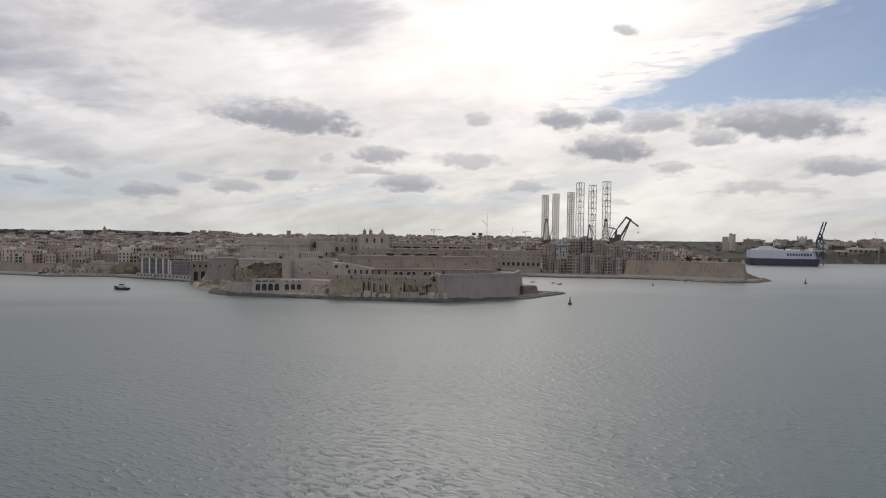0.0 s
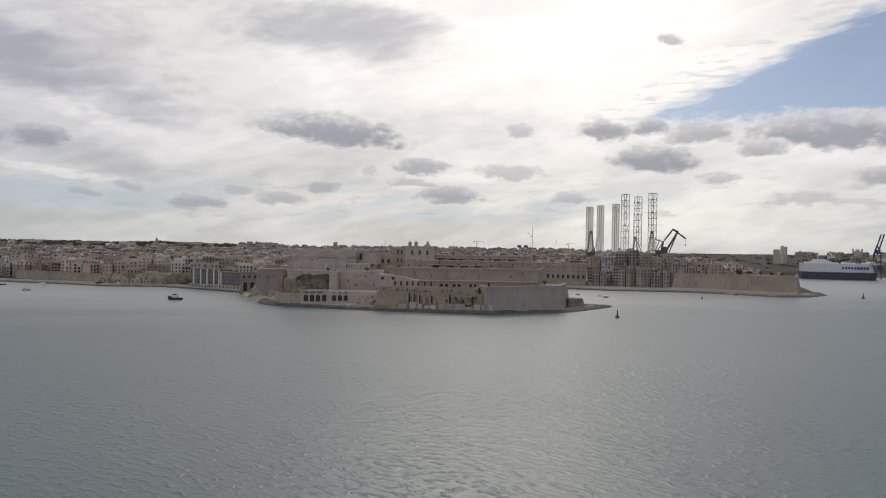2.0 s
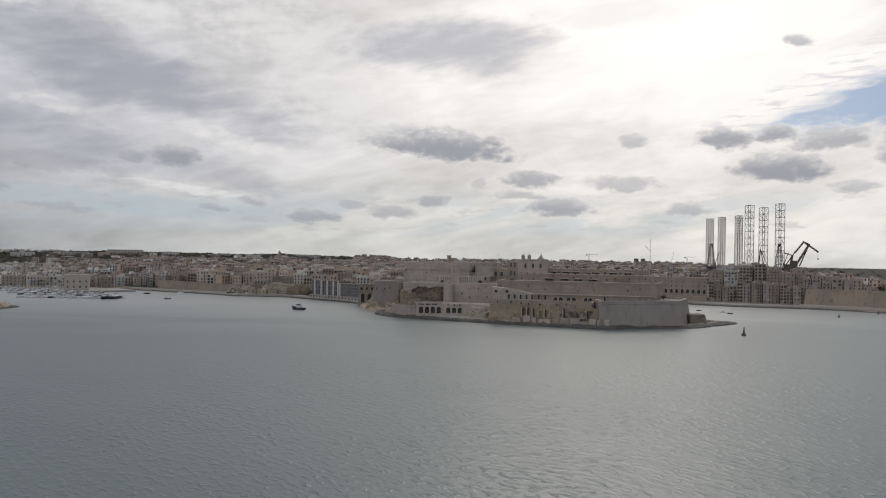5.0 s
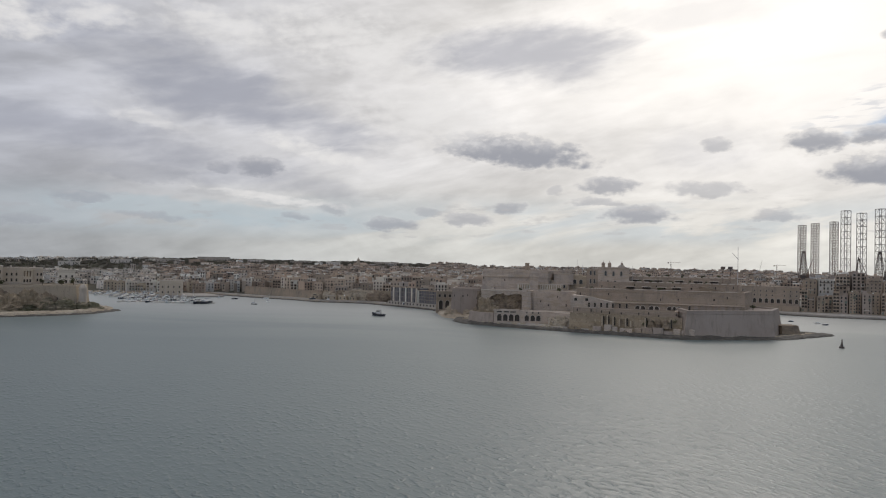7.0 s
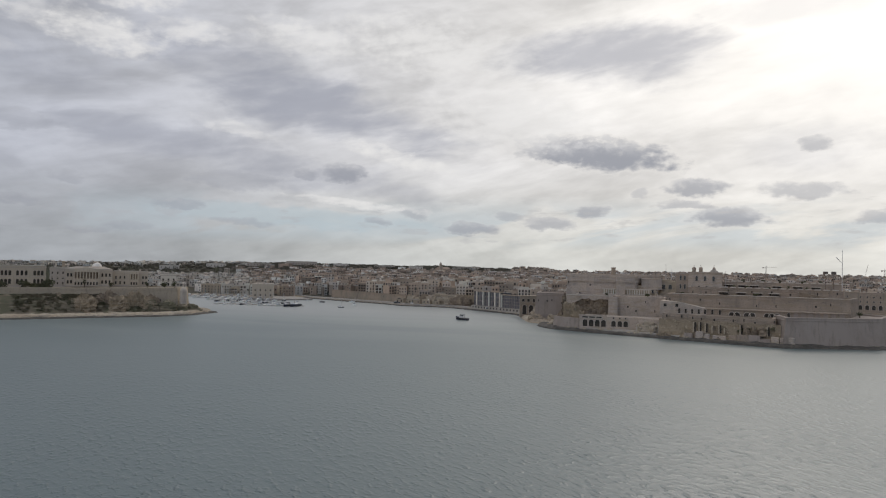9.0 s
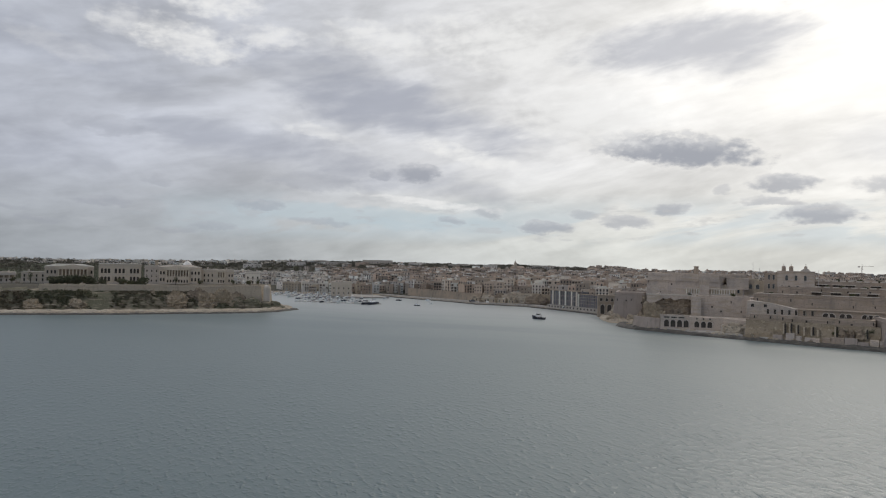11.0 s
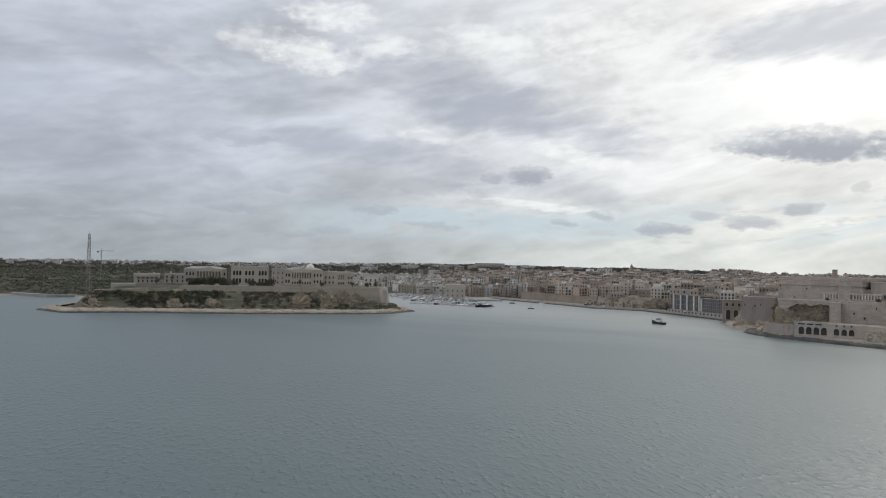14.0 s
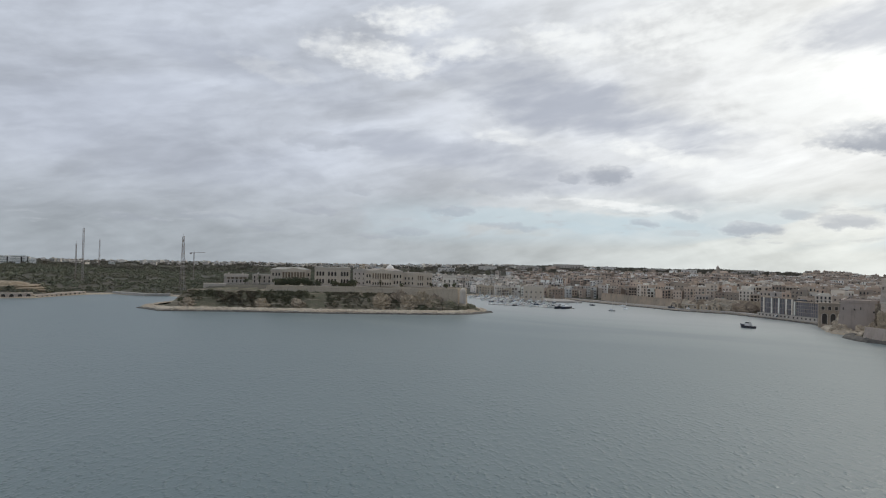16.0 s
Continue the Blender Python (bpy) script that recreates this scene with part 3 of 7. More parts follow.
# ---- ground and water ----
COAST = [(2600, 1500), (1250, 1330), (900, 1285), (756, 1273), (690, 1262), (655, 1215), (520, 1205), (450, 1080), (400, 900), (368, 790), (352, 743),
         (323, 712), (291, 705), (243, 738), (192, 752), (135, 752), (103, 764), (62, 790), (52, 860), (28, 860), (24, 760),
         (40, 640), (62, 575), (89, 549), (56, 504), (-3, 470), (-57, 478), (-110, 488), (-159, 502), (-172, 520), (-166, 538), (-184, 545), (-206, 588),
         (-227, 617), (-254, 634), (-301, 656), (-323, 668), (-379, 660), (-420, 676), (-464, 684), (-514, 698), (-566, 712), (-585, 684),
         (-629, 668), (-692, 656), (-760, 600), (-700, 545), (-600, 500), (-520, 474), (-471, 449), (-464, 420), (-466, 398), (-489, 366), (-517, 324),
         (-549, 287), (-582, 250), (-607, 211), (-640, 206), (-690, 250), (-760, 300), (-806, 287), (-815, 262), (-871, 243), (-868, 212),
         (-843, 178), (-819, 151), (-829, 123), (-900, 50), (-1100, -40), (-2300, -350)]
RIDGE_AZ = (-60, -33, -23, -7, 4, 10, 16, 21, 26, 30, 36, 42, 47, 52, 58, 65, 73, 81, 100)
RIDGE_Z = (38, 37, 31, 27, 26, 25, 25.5, 33, 37.5, 35, 37.5, 36, 32, 28, 26, 26, 25, 24, 24)


def coast_distance(px, py):
    """Metres inland of the shore (minus: out to sea)."""
    ring = COAST + [(-4800, -600), (-4800, 5200), (5200, 5200), (5200, 1500)]
    best = np.full(px.shape, 1e9)
    inside = np.zeros(px.shape, bool)
    for (x0, y0), (x1, y1) in zip(ring, ring[1:] + ring[:1]):
        dx, dy = x1 - x0, y1 - y0
        t = np.clip(((px - x0) * dx + (py - y0) * dy) / (dx * dx + dy * dy), 0, 1)
        best = np.minimum(best, np.hypot(px - x0 - t * dx, py - y0 - t * dy))
        inside ^= ((y0 > py) != (y1 > py)) & (px < x0 + (py - y0) / np.where(dy == 0, 1e-9, dy) * dx)
    return np.where(inside, best, -best)


def ease(v, a, b):
    t = np.clip((v - a) / (b - a), 0, 1)
    return t * t * (3 - 2 * t)


def land_height(px, py):
    px, py = np.asarray(px, float), np.asarray(py, float)
    s = coast_distance(px, py)
    r, a = np.hypot(px, py), np.degrees(np.arctan2(-px, py))
    wob = np.sin(px * 0.021 + 1.3) * np.cos(py * 0.017) + 0.5 * np.sin(px * 0.053 + py * 0.041)
    ridge = np.interp(a, RIDGE_AZ, RIDGE_Z)
    town = ease(a, 10, 16) * ease(-a, -41, -36)
    h = 1.4 + 5.0 * ease(s, 10, 120) * (1 - 0.8 * ease(-a, 0, 6) * (1 - ease(s, 45, 120))) + 7.5 * town * ease(s, 20, 60) * (1 - ease(r, 1000, 1800)) + ease(r, 800, 2100) * (ridge - 8) + wob * 1.2 * ease(s, 15, 80)
    bighi = ease(560 - np.hypot(px + 640, (py - 330) * 1.0), 330, 460)
    head = ((px > -760) & (px < -455) & (py < 520) & (py > 190))
    h = np.where(head, 1.6 + (14.0 * ease(s, 9, 29) + 4.5 * ease(s, 29, 50)) * np.clip(bighi + 0.25, 0, 1), h)
    east = ease(-px, 830, 1150) * ease(500 - py, 0, 250)
    h = h + east * 10 * ease(s, 30, 260)
    seng = ease(230 - np.hypot(px - 210, (py - 850) * 0.9), 0, 130)
    h = h + seng * 13 * ease(s, 42, 90)
    knoll = ease(70 - np.hypot(px + 885, (py - 130) * 0.8), 0, 45)
    h = h + knoll * 6 * ease(s, 8, 30)
    fort = (px > -175) & (px < 75) & (py > 465) & (py < 640)
    h = np.where(fort, np.minimum(h, 2.2), h)
    h = h - (h + 9) * ease(r, 2450, 3000)
    return np.where(s > 0, np.minimum(h, 0.3 + s * 1.1), np.maximum(-6.0, s * 0.5))


def make_ground():
    az = np.radians(np.concatenate([np.linspace(104, 84, 25), np.linspace(83.8, -36, 560), np.linspace(-37, -60, 24)]))
    rr = np.concatenate([np.arange(420, 960, 5.0), np.geomspace(960, 4850, 110)])
    A, R = np.meshgrid(az, rr, indexing="ij")
    X, Y = -np.sin(A) * R, np.cos(A) * R
    Z = land_height(X, Y)
    n, m = A.shape
    me = bpy.data.meshes.new("ground")
    i = (np.arange(n - 1)[:, None] * m + np.arange(m - 1)[None, :]).ravel()
    quads = np.stack([i, i + 1, i + m + 1, i + m], 1)
    z = Z.ravel()
    quads = quads[(z[quads] > -3).any(1)]
    me.from_pydata(np.stack([X.ravel(), Y.ravel(), z], 1).tolist(), [], quads[:, ::-1].tolist())
    me.polygons.foreach_set("use_smooth", [True] * len(me.polygons))
    far_out = np.hypot(X.ravel(), Y.ravel())[quads[:, 0]] > 1000
    rocky = np.where((z[quads].min(1) < 1.3) & ~far_out, 1, 0)
    qx, qy = X.ravel()[quads[:, 0]], Y.ravel()[quads[:, 0]]
    rocky = np.where((rocky == 0) & (qx > -700) & (qx < -455) & (qy > 190) & (qy < 470) & (z[quads].max(1) < 19), 2, rocky)
    rocky = np.where((rocky == 0) & (qx > 600) & (qy < 1345) & (z[quads].max(1) < 12), 2, rocky)
    me.materials.append(LAND)
    me.materials.append(ROCK)
    me.materials.append(EARTH)
    me.polygons.foreach_set("material_index", rocky.astype(int).tolist())
    me.update()
    tagged(new("ground", me), "scrub-covered coastal land with bare rocky shores", "ground", kind="structure")


make_ground()
sea = Shape()
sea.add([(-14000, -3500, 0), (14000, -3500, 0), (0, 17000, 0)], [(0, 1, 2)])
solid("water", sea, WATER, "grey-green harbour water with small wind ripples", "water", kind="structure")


def ground_z(x, y):
    return float(land_height(np.array([x]), np.array([y]))[0])


def clump(s, x, y, z, r, h, n, rnd, size):
    """A crown of small leafy sprays with an uneven outline."""
    lobes = [(rnd.uniform(-0.5, 0.5) * r, rnd.uniform(-0.5, 0.5) * r, rnd.uniform(0.25, 0.8) * h, rnd.uniform(0.4, 0.75) * r) for _ in range(4)]
    for _ in range(n):
        lx, ly, lz, lr = rnd.choice(lobes)
        a, b = rnd.uniform(0, 2 * math.pi), rnd.uniform(-1, 1)
        k = lr * rnd.uniform(0.65, 1.05)
        px, py, pz = x + lx + math.cos(a) * math.sqrt(1 - b * b) * k, y + ly + math.sin(a) * math.sqrt(1 - b * b) * k, z + lz + b * k * h / r * 0.45
        q = size * rnd.uniform(0.6, 1.5)
        v = [(px + rnd.uniform(-q, q), py + rnd.uniform(-q, q), pz + rnd.uniform(-q, q) * 0.8) for _ in range(4)]
        s.add(v, [(0, 1, 2), (0, 2, 3), (0, 3, 1)])
    return s


# ---- the sea fort ----
def grown(outline, d):
    """An anticlockwise outline moved outwards by d."""
    out, n = [], len(outline)
    for i in range(n):
        p, q, r = Vector(outline[i - 1]), Vector(outline[i]), Vector(outline[(i + 1) % n])
        a, b = (q - p).normalized(), (r - q).normalized()
        na, nb = Vector((a.y, -a.x)), Vector((b.y, -b.x))
        k = (na + nb) / max(0.35, 1 + na.dot(nb))
        out.append((q.x + k.x * d, q.y + k.y * d))
    return out


def lifted(outline, z):
    return [(x, y, z) for x, y in outline]


def rampart(outline, z0, z1, batter=2.0, parapet=1.1, thick=1.6, cordon=True):
    """A battered terrace with a parapet and a projecting cordon; the outline is its foot."""
    s = Shape()
    top = grown(outline, -batter)
    s.prism(lifted(outline, z0), lifted(top, z1))
    inner = grown(top, -thick)
    n = len(top)
    for i in range(n):
        j = (i + 1) % n
        s.prism([(*top[i], z1 - 0.02), (*top[j], z1 - 0.02), (*inner[j], z1 - 0.02), (*inner[i], z1 - 0.02)],
                [(*top[i], z1 + parapet), (*top[j], z1 + parapet), (*inner[j], z1 + parapet), (*inner[i], z1 + parapet)])
    if cordon:
        s.prism(lifted(grown(top, 0.32), z1 - 1.2), lifted(grown(top, 0.36), z1 - 0.7))
    return s


def merlons(s, p, q, z, n, h=1.2, depth=2.2, fill=0.72, slot=0):
    turn = math.degrees(math.atan2(q[1] - p[1], q[0] - p[0]))
    w = math.dist(p, q) / n
    for i in range(n):
        t = (i + 0.5) / n
        s.box(p[0] + (q[0] - p[0]) * t, p[1] + (q[1] - p[1]) * t, z, w * fill, depth, h * random.uniform(0.85, 1.1), turn, slot, 0.94)
    return s


def crag(x, y, z, rx, ry, h, n=22, rough=0.3, seed=0, turn=0.0):
    """A rugged mound of rock."""
    s, pts, faces = Shape(), [], []
    c, sn = math.cos(radians(turn)), math.sin(radians(turn))
    if n >= 20:
        n = int(n * 1.7)
    rings = max(5, n // 3)
    for j in range(rings + 1):
        t = j / rings * math.pi / 2
        for i in range(n):
            a = 2 * math.pi * i / n
            u, v, w = math.cos(a) * math.cos(t) ** 0.7, math.sin(a) * math.cos(t) ** 0.7, math.sin(t)
            k = 1 + rough * noise.fractal(Vector((u * 1.7 + seed, v * 1.7, w * 2.3)), 0.8, 2.1, 4)
            if n >= 20:
                k += rough * 0.26 * noise.fractal(Vector((u * 5.1 + seed, v * 5.1, w * 9.0)), 0.7, 2.2, 4) + 0.035 * math.sin(w * h * 2.4 + 2.0 * noise.noise(Vector((u * 2, v * 2, seed))))
            px, py = u * rx * k, v * ry * k
            pts.append((x + px * c - py * sn, y + px * sn + py * c, z + (h * w * k if j else -1.5)))
    for j in range(rings):
        faces += [(j * n + i, j * n + (i + 1) % n, (j + 1) * n + (i + 1) % n, (j + 1) * n + i) for i in range(n)]
    return s.add(pts, faces + [tuple(rings * n + i for i in range(n))])


def ledge(points, width, z0, z1, step=3.0, rough=0.9, seed=0):
    """A broken rock shelf along a line of points, open water on its right-hand side."""
    s, line = Shape(), []
    for (x0, y0), (x1, y1) in zip(points, points[1:]):
        n = max(1, int(math.dist((x0, y0), (x1, y1)) / step))
        line += [(x0 + (x1 - x0) * i / n, y0 + (y1 - y0) * i / n) for i in range(n)]
    line.append(points[-1])
    rows, cols = [], 6
    for i, (x, y) in enumerate(line):
        a, b = line[max(0, i - 1)], line[min(len(line) - 1, i + 1)]
        dx, dy = b[0] - a[0], b[1] - a[1]
        ln = math.hypot(dx, dy) or 1
        nx, ny = dy / ln, -dx / ln
        for j in range(cols):
            t = j / (cols - 1)
            k = noise.fractal(Vector((x * 0.16 + seed, y * 0.16, t * 1.5)), 0.9, 2.0, 4)
            off = width * (t - 0.35) + k * rough * 1.6
            h = z1 + (z0 - z1) * t ** 5 + k * rough * (1 if j < cols - 1 else 0.2)
            rows.append((x + nx * off, y + ny * off, h))
    n = len(line)
    return s.add(rows, [(i * cols + j, i * cols + j + 1, (i + 1) * cols + j + 1, (i + 1) * cols + j) for i in range(n - 1) for j in range(cols - 1)])


FX, FY = -50.0, 520.0
fort = thing("sea_fort", FX, FY, 0, label="terraced limestone sea fort with battered walls on a rocky point", category="fort")
HERE = Matrix.Translation((-FX, -FY, 0))


def fpart(name, shape, mats, label=""):
    return part(name, shape, mats, fort, label, at=HERE)


BASTION = [(-3, 471.5), (56, 505.5), (66, 548), (40, 575), (-20, 560), (-10, 500)]
fpart("bastion", rampart(BASTION, -1, 17.2, 2.6, 1.2, 2.5), SMOOTHFORT, "smooth grey battered bastion")
fpart("curtain_wall", rampart([(-79, 487), (-6, 481), (-4, 522), (-80, 522)], -1, 15.8, 1.2, 1.0, 2.0), DARKFORT)
fpart("keep", rampart([(-164, 545), (-126, 555), (-108, 559), (-98, 640), (-176, 632)], 0, 40.6, 2.2, 1.0, 2.2), FORT, "tall plain keep wall")
fpart("string_course", Shape().prism(lifted(grown([(-164, 545), (-126, 555), (-108, 559), (-98, 640), (-176, 632)], -1.2), 35.6), lifted(grown([(-164, 545), (-126, 555), (-108, 559), (-98, 640), (-176, 632)], -1.25), 36.3)), FORT)
fpart("middle_wall", rampart([(-119, 520), (-84, 527), (-80, 515), (-76, 560), (-119, 560)], 1, 25.2, 1.0, 0.9, 2.0), FORT)
fpart("hollow_backing", rampart([(-150, 524), (-119, 531), (-119, 560), (-156, 560)], 1, 25.2, 0.6, 0.9, 2.0, False), FORT)
fpart("upper_terrace", rampart([(-81, 518), (39, 522.5), (48, 565), (-80, 565)], 10, 28.4, 1.4, 1.0, 2.2), DARKFORT)
fpart("high_terrace", rampart([(-67, 545), (37, 548), (42, 592), (-66, 590)], 26, 33.4, 0.8, 0.9, 1.8), DARKFORT)
fpart("top_platform", rampart([(-46, 572), (38, 573), (38, 625), (-46, 622)], 30, 37.6, 0.6, 0.8, 1.6, False), DARKFORT)
fpart("landward_bastion", rampart([(-193, 554), (-168, 564), (-158, 605), (-205, 602)], -1, 23.6, 2.0, 1.1, 2.0), SMOOTHFORT)
fpart("buttress_tower", Shape().box(-118.4, 517.6, 1, 7.0, 6, 24.2, 14, 0, 0.95), FORT)

# water battery with its vaulted openings
battery = Shape().prism(lifted([(-138, 494), (-119, 498.6), (-97, 504), (-76, 491), (-76, 520), (-138, 515)], 0),
                        lifted([(-138, 494), (-119, 498.6), (-97, 504), (-76, 491), (-76, 520), (-138, 515)], 11.4))
battery.prism(lifted([(-138.4, 493.6), (-118.8, 498.2), (-118.8, 499.8), (-138.4, 495.2)], 11.4), lifted([(-138.4, 493.6), (-118.8, 498.2), (-118.8, 499.8), (-138.4, 495.2)], 12.4))
fpart("water_battery", battery, FORT, "pale two-storey battery front with arched openings")
P, Q = (-138, 494), (-97, 504)
windows(fort, window_mesh(3.3, 5.0, True, SHADE), P, Q, 3.9, (0.10, 0.205, 0.31, 0.415), name="vaulted_opening")
windows(fort, window_mesh(3.1, 4.2, True, SHADE), P, Q, 4.3, (0.585, 0.69, 0.79), name="vaulted_opening")
windows(fort, window_mesh(1.0, 1.1, False, SHADE), P, Q, 9.9, (0.585, 0.69, 0.79))
windows(fort, window_mesh(4.0, 0.9, False, SHADE), P, Q, 10.2, (0.10, 0.22, 0.34))
windows(fort, window_mesh(1.6, 1.6, False, SHADE), (-97, 504), (-76, 491), 4.2, (0.1, 0.45, 0.53, 0.61))
fpart("battery_annex", rampart([(-98, 499), (-72, 484.5), (-70, 492), (-97, 507)], 0, 6.6, 0.3, 0.7, 0.8, False), PALE)

# gun gallery on the curtain
gallery = Shape().prism(lifted([(-80, 494), (-46, 497.5), (36, 503), (36, 526), (-80, 523)], 15), lifted([(-80, 495), (-46, 498), (36, 503.5), (36, 526), (-80, 523)], 20.3))
gallery.prism(lifted([(-80.5, 494), (-46, 497), (36.5, 502.4), (36.5, 505), (-46, 500), (-80, 497)], 20.3), lifted([(-80.5, 494), (-46, 497), (36.5, 502.4), (36.5, 505), (-46, 500), (-80, 497)], 20.9))
fpart("gun_gallery", gallery, DARKFORT)
gate_house = Shape().prism(lifted([(-80.4, 493), (-66, 494.6), (-50, 496.4), (-50, 508), (-80.4, 508)], 15),
                           [(-80.4, 493, 25.2), (-66, 494.6, 24.4), (-50, 496.4, 20.4), (-50, 508, 20.4), (-80.4, 508, 25.2)])
fpart("guard_house", gate_house, FORT)
windows(fort, window_mesh(2.0, 2.0, False, SHADE), (-80.4, 493), (-66, 494.6), 21.2, (0.24, 0.78))
windows(fort, window_mesh(1.35, 3.2, False, SHADE), (-80.4, 493), (-50, 496.4), 16.9, (0.42, 0.56, 0.70, 0.84, 0.97), -0.2)
windows(fort, window_mesh(1.35, 3.2, False, SHADE), (-50, 497), (-40, 498), 16.9, (0.38, 0.85), -0.2)
windows(fort, window_mesh(3.6, 2.3, True, SHADE), (-36, 498.2), (0, 500.6), 16.7, (0.06, 0.15, 0.32, 0.41, 0.66, 0.74, 0.83), -0.2)
windows(fort, window_mesh(1.5, 3.3, True, SHADE), (0, 500.6), (36, 503), 16.8, (0.02,), -0.2)
windows(fort, window_mesh(2.2, 3.3, True, SMOOTHFORT, SMOOTHFORT), (0, 500.6), (36, 503), 16.9, (0.14, 0.26, 0.38, 0.5, 0.62, 0.74, 0.88), -0.2, "blind_arch")

# yellow rock under the curtain, ribs and the low sea wall
face = Shape()
cols, rows_ = 60, 8
pts = []
for i in range(cols + 1):
    for j in range(rows_ + 1):
        x, t = -80 + 76 * i / cols, j / rows_
        y0 = 487 - (x + 79) / 73 * 6
        k = noise.fractal(Vector((x * 0.13, t * 2.0, 4.2)), 0.8, 2.0, 4)
        pts.append((x, y0 - 4.6 * (1 - t) ** 1.3 - 0.3 + k * 1.5 * (1 - t * 0.6), 0.5 + 12.5 * t + k * 0.5))
face.add(pts, [(i * (rows_ + 1) + j, (i + 1) * (rows_ + 1) + j, (i + 1) * (rows_ + 1) + j + 1, i * (rows_ + 1) + j + 1) for i in range(cols) for j in range(rows_)])
fpart("rock_face", face, OCHRE, "honey-coloured weathered rock face")
# each hollow is a solid dark lump; the slot's shade is in its colour
for x, h in ((-57, 6.5), (-53.4, 7), (-49.5, 6), (-45.2, 5), (-41, 5.5), (-37.5, 4), (-28, 6.5), (-24, 4.5), (-12, 6)):
    y = 487 - (x + 79) / 73 * 6 - 2.6
    fpart("rib", Shape().box(x, y + 0.4, 5.2, 0.9, 3.2, h, 6, 0, 0.7), HONEY)
    fpart("hollow", Shape().box(x + 1.1, y + 0.5, 5.8, 0.75, 3.0, h * 0.95, 6, 0, 0.7), SHADE if h > 5 else CAVE)
for x0, x1 in ((-26, -22.5), (-21, -18.5), (-17.2, -12.5)):
    for j in range(2):
        xm = (x0 + x1) / 2 + j * 0.8
        fpart("hollow", crag(xm, 487 - (xm + 79) / 73 * 6 - 2.6, 9.0 - j * 2.0, (x1 - x0) * 0.55, 2.4, 2.2, 10, 0.5, xm), CAVE)
wall_rng = random.Random(29)
x, y = -63.0, 479.8
while x < 1.0:
    w = wall_rng.uniform(3.0, 8.5)
    x1, y1 = x + w, y - w * (0.128 if x < -8 else -0.3)
    h = wall_rng.uniform(3.6, 6.2)
    k = wall_rng.uniform(0.0, 0.9)
    fpart("sea_wall", Shape().prism(lifted([(x, y - k), (x1, y1 - k), (x1 + 0.3, y1 + 2.2), (x + 0.3, y + 2.2)], 0.5), [(x + 0.2, y + 0.4 - k, h), (x1 - 0.3, y1 + 0.4 - k, h - wall_rng.uniform(-0.4, 0.9)), (x1, y1 + 2.2, h), (x + 0.3, y + 2.2, h)]), wall_rng.choice((FORT, FORT, SMOOTHFORT, DARKFORT)))
    x, y = x1 + wall_rng.choice((0.0, 0.0, 0.4, 1.6)), y1


def broken_face(a, b, top, thick, cols=46):
    """A wall face whose lower part has fallen away under a ragged arch; a to b is its line, seen from outside."""
    s, ln = Shape(), math.dist(a, b)
    nx, ny = -(b[1] - a[1]) / ln, (b[0] - a[0]) / ln
    line = []
    for i in range(cols + 1):
        u = i / cols
        rise = min(1.0, u / 0.42)
        z = 12.5 + 10.6 * math.sin(rise * math.pi / 2) ** 0.9 + 0.9 * noise.fractal(Vector((u * 9, 2.3, 0)), 0.7, 2.0, 4) - (0.8 if 0.5 < u < 0.62 else 0.0)
        if u > 0.965:
            z = 12.0
        line.append((a[0] + (b[0] - a[0]) * u, a[1] + (b[1] - a[1]) * u, z))
    for (x0, y0, z0), (x1, y1, z1) in zip(line, line[1:]):
        s.add([(x0, y0, z0), (x1, y1, z1), (x1, y1, top), (x0, y0, top), (x0 + nx * thick, y0 + ny * thick, z0 + 0.6), (x1 + nx * thick, y1 + ny * thick, z1 + 0.6), (x1 + nx * thick, y1 + ny * thick, top), (x0 + nx * thick, y0 + ny * thick, top)],
              [(0, 1, 2, 3), (1, 0, 4, 5), (3, 2, 6, 7)])
    return s


def hollow_rock(a, b, z0, z1, deep, cols=54, rows=26):
    """The rough rock inside the hollow, deepest towards b."""
    s, ln = Shape(), math.dist(a, b)
    nx, ny = -(b[1] - a[1]) / ln, (b[0] - a[0]) / ln
    pts = []
    for i in range(cols + 1):
        for j in range(rows + 1):
            u, v = i / cols, j / rows
            x, y, z = a[0] + (b[0] - a[0]) * u, a[1] + (b[1] - a[1]) * u, z0 + (z1 - z0) * v
            k = noise.fractal(Vector((x * 0.16, z * 0.22, 5.5)), 0.75, 2.1, 5) + 0.5 * noise.fractal(Vector((x * 0.6, z * 1.3, 9.5)), 0.8, 2.0, 3)
            d = deep * min(1.0, u * 1.5 + 0.05) * (0.15 + 0.85 * v ** 0.7) + k * 1.3
            pts.append((x + nx * d, y + ny * d, z))
    return s.add(pts, [(i * (rows + 1) + j, (i + 1) * (rows + 1) + j, (i + 1) * (rows + 1) + j + 1, i * (rows + 1) + j + 1) for i in range(cols) for j in range(rows)])


fpart("broken_face", broken_face((-153, 511.5), (-119, 519.4), 25.4, 1.8), FORT, "wall face broken away in a ragged arch")
fpart("face_coping", Shape().prism(lifted([(-153.4, 511), (-119, 519), (-119, 521.4), (-153.4, 513.6)], 25.4), lifted([(-153.4, 511), (-119, 519), (-119, 521.4), (-153.4, 513.6)], 26.2)), PALE)
fpart("hollow_rock", hollow_rock((-156, 510), (-118.5, 519), 2.0, 25.0, 6.5), CAVE, "brown craggy rock inside the hollow")
fpart("rock_spill", crag(-148, 508.5, 1, 8.5, 5, 15.5, 34, 0.42, 3.0, 14), OCHRE, "honey-coloured rock spilling from the hollow")
fpart("rock_spill", crag(-141, 504.5, 1, 6.0, 4, 12.5, 28, 0.42, 13.0, 14), OCHRE)
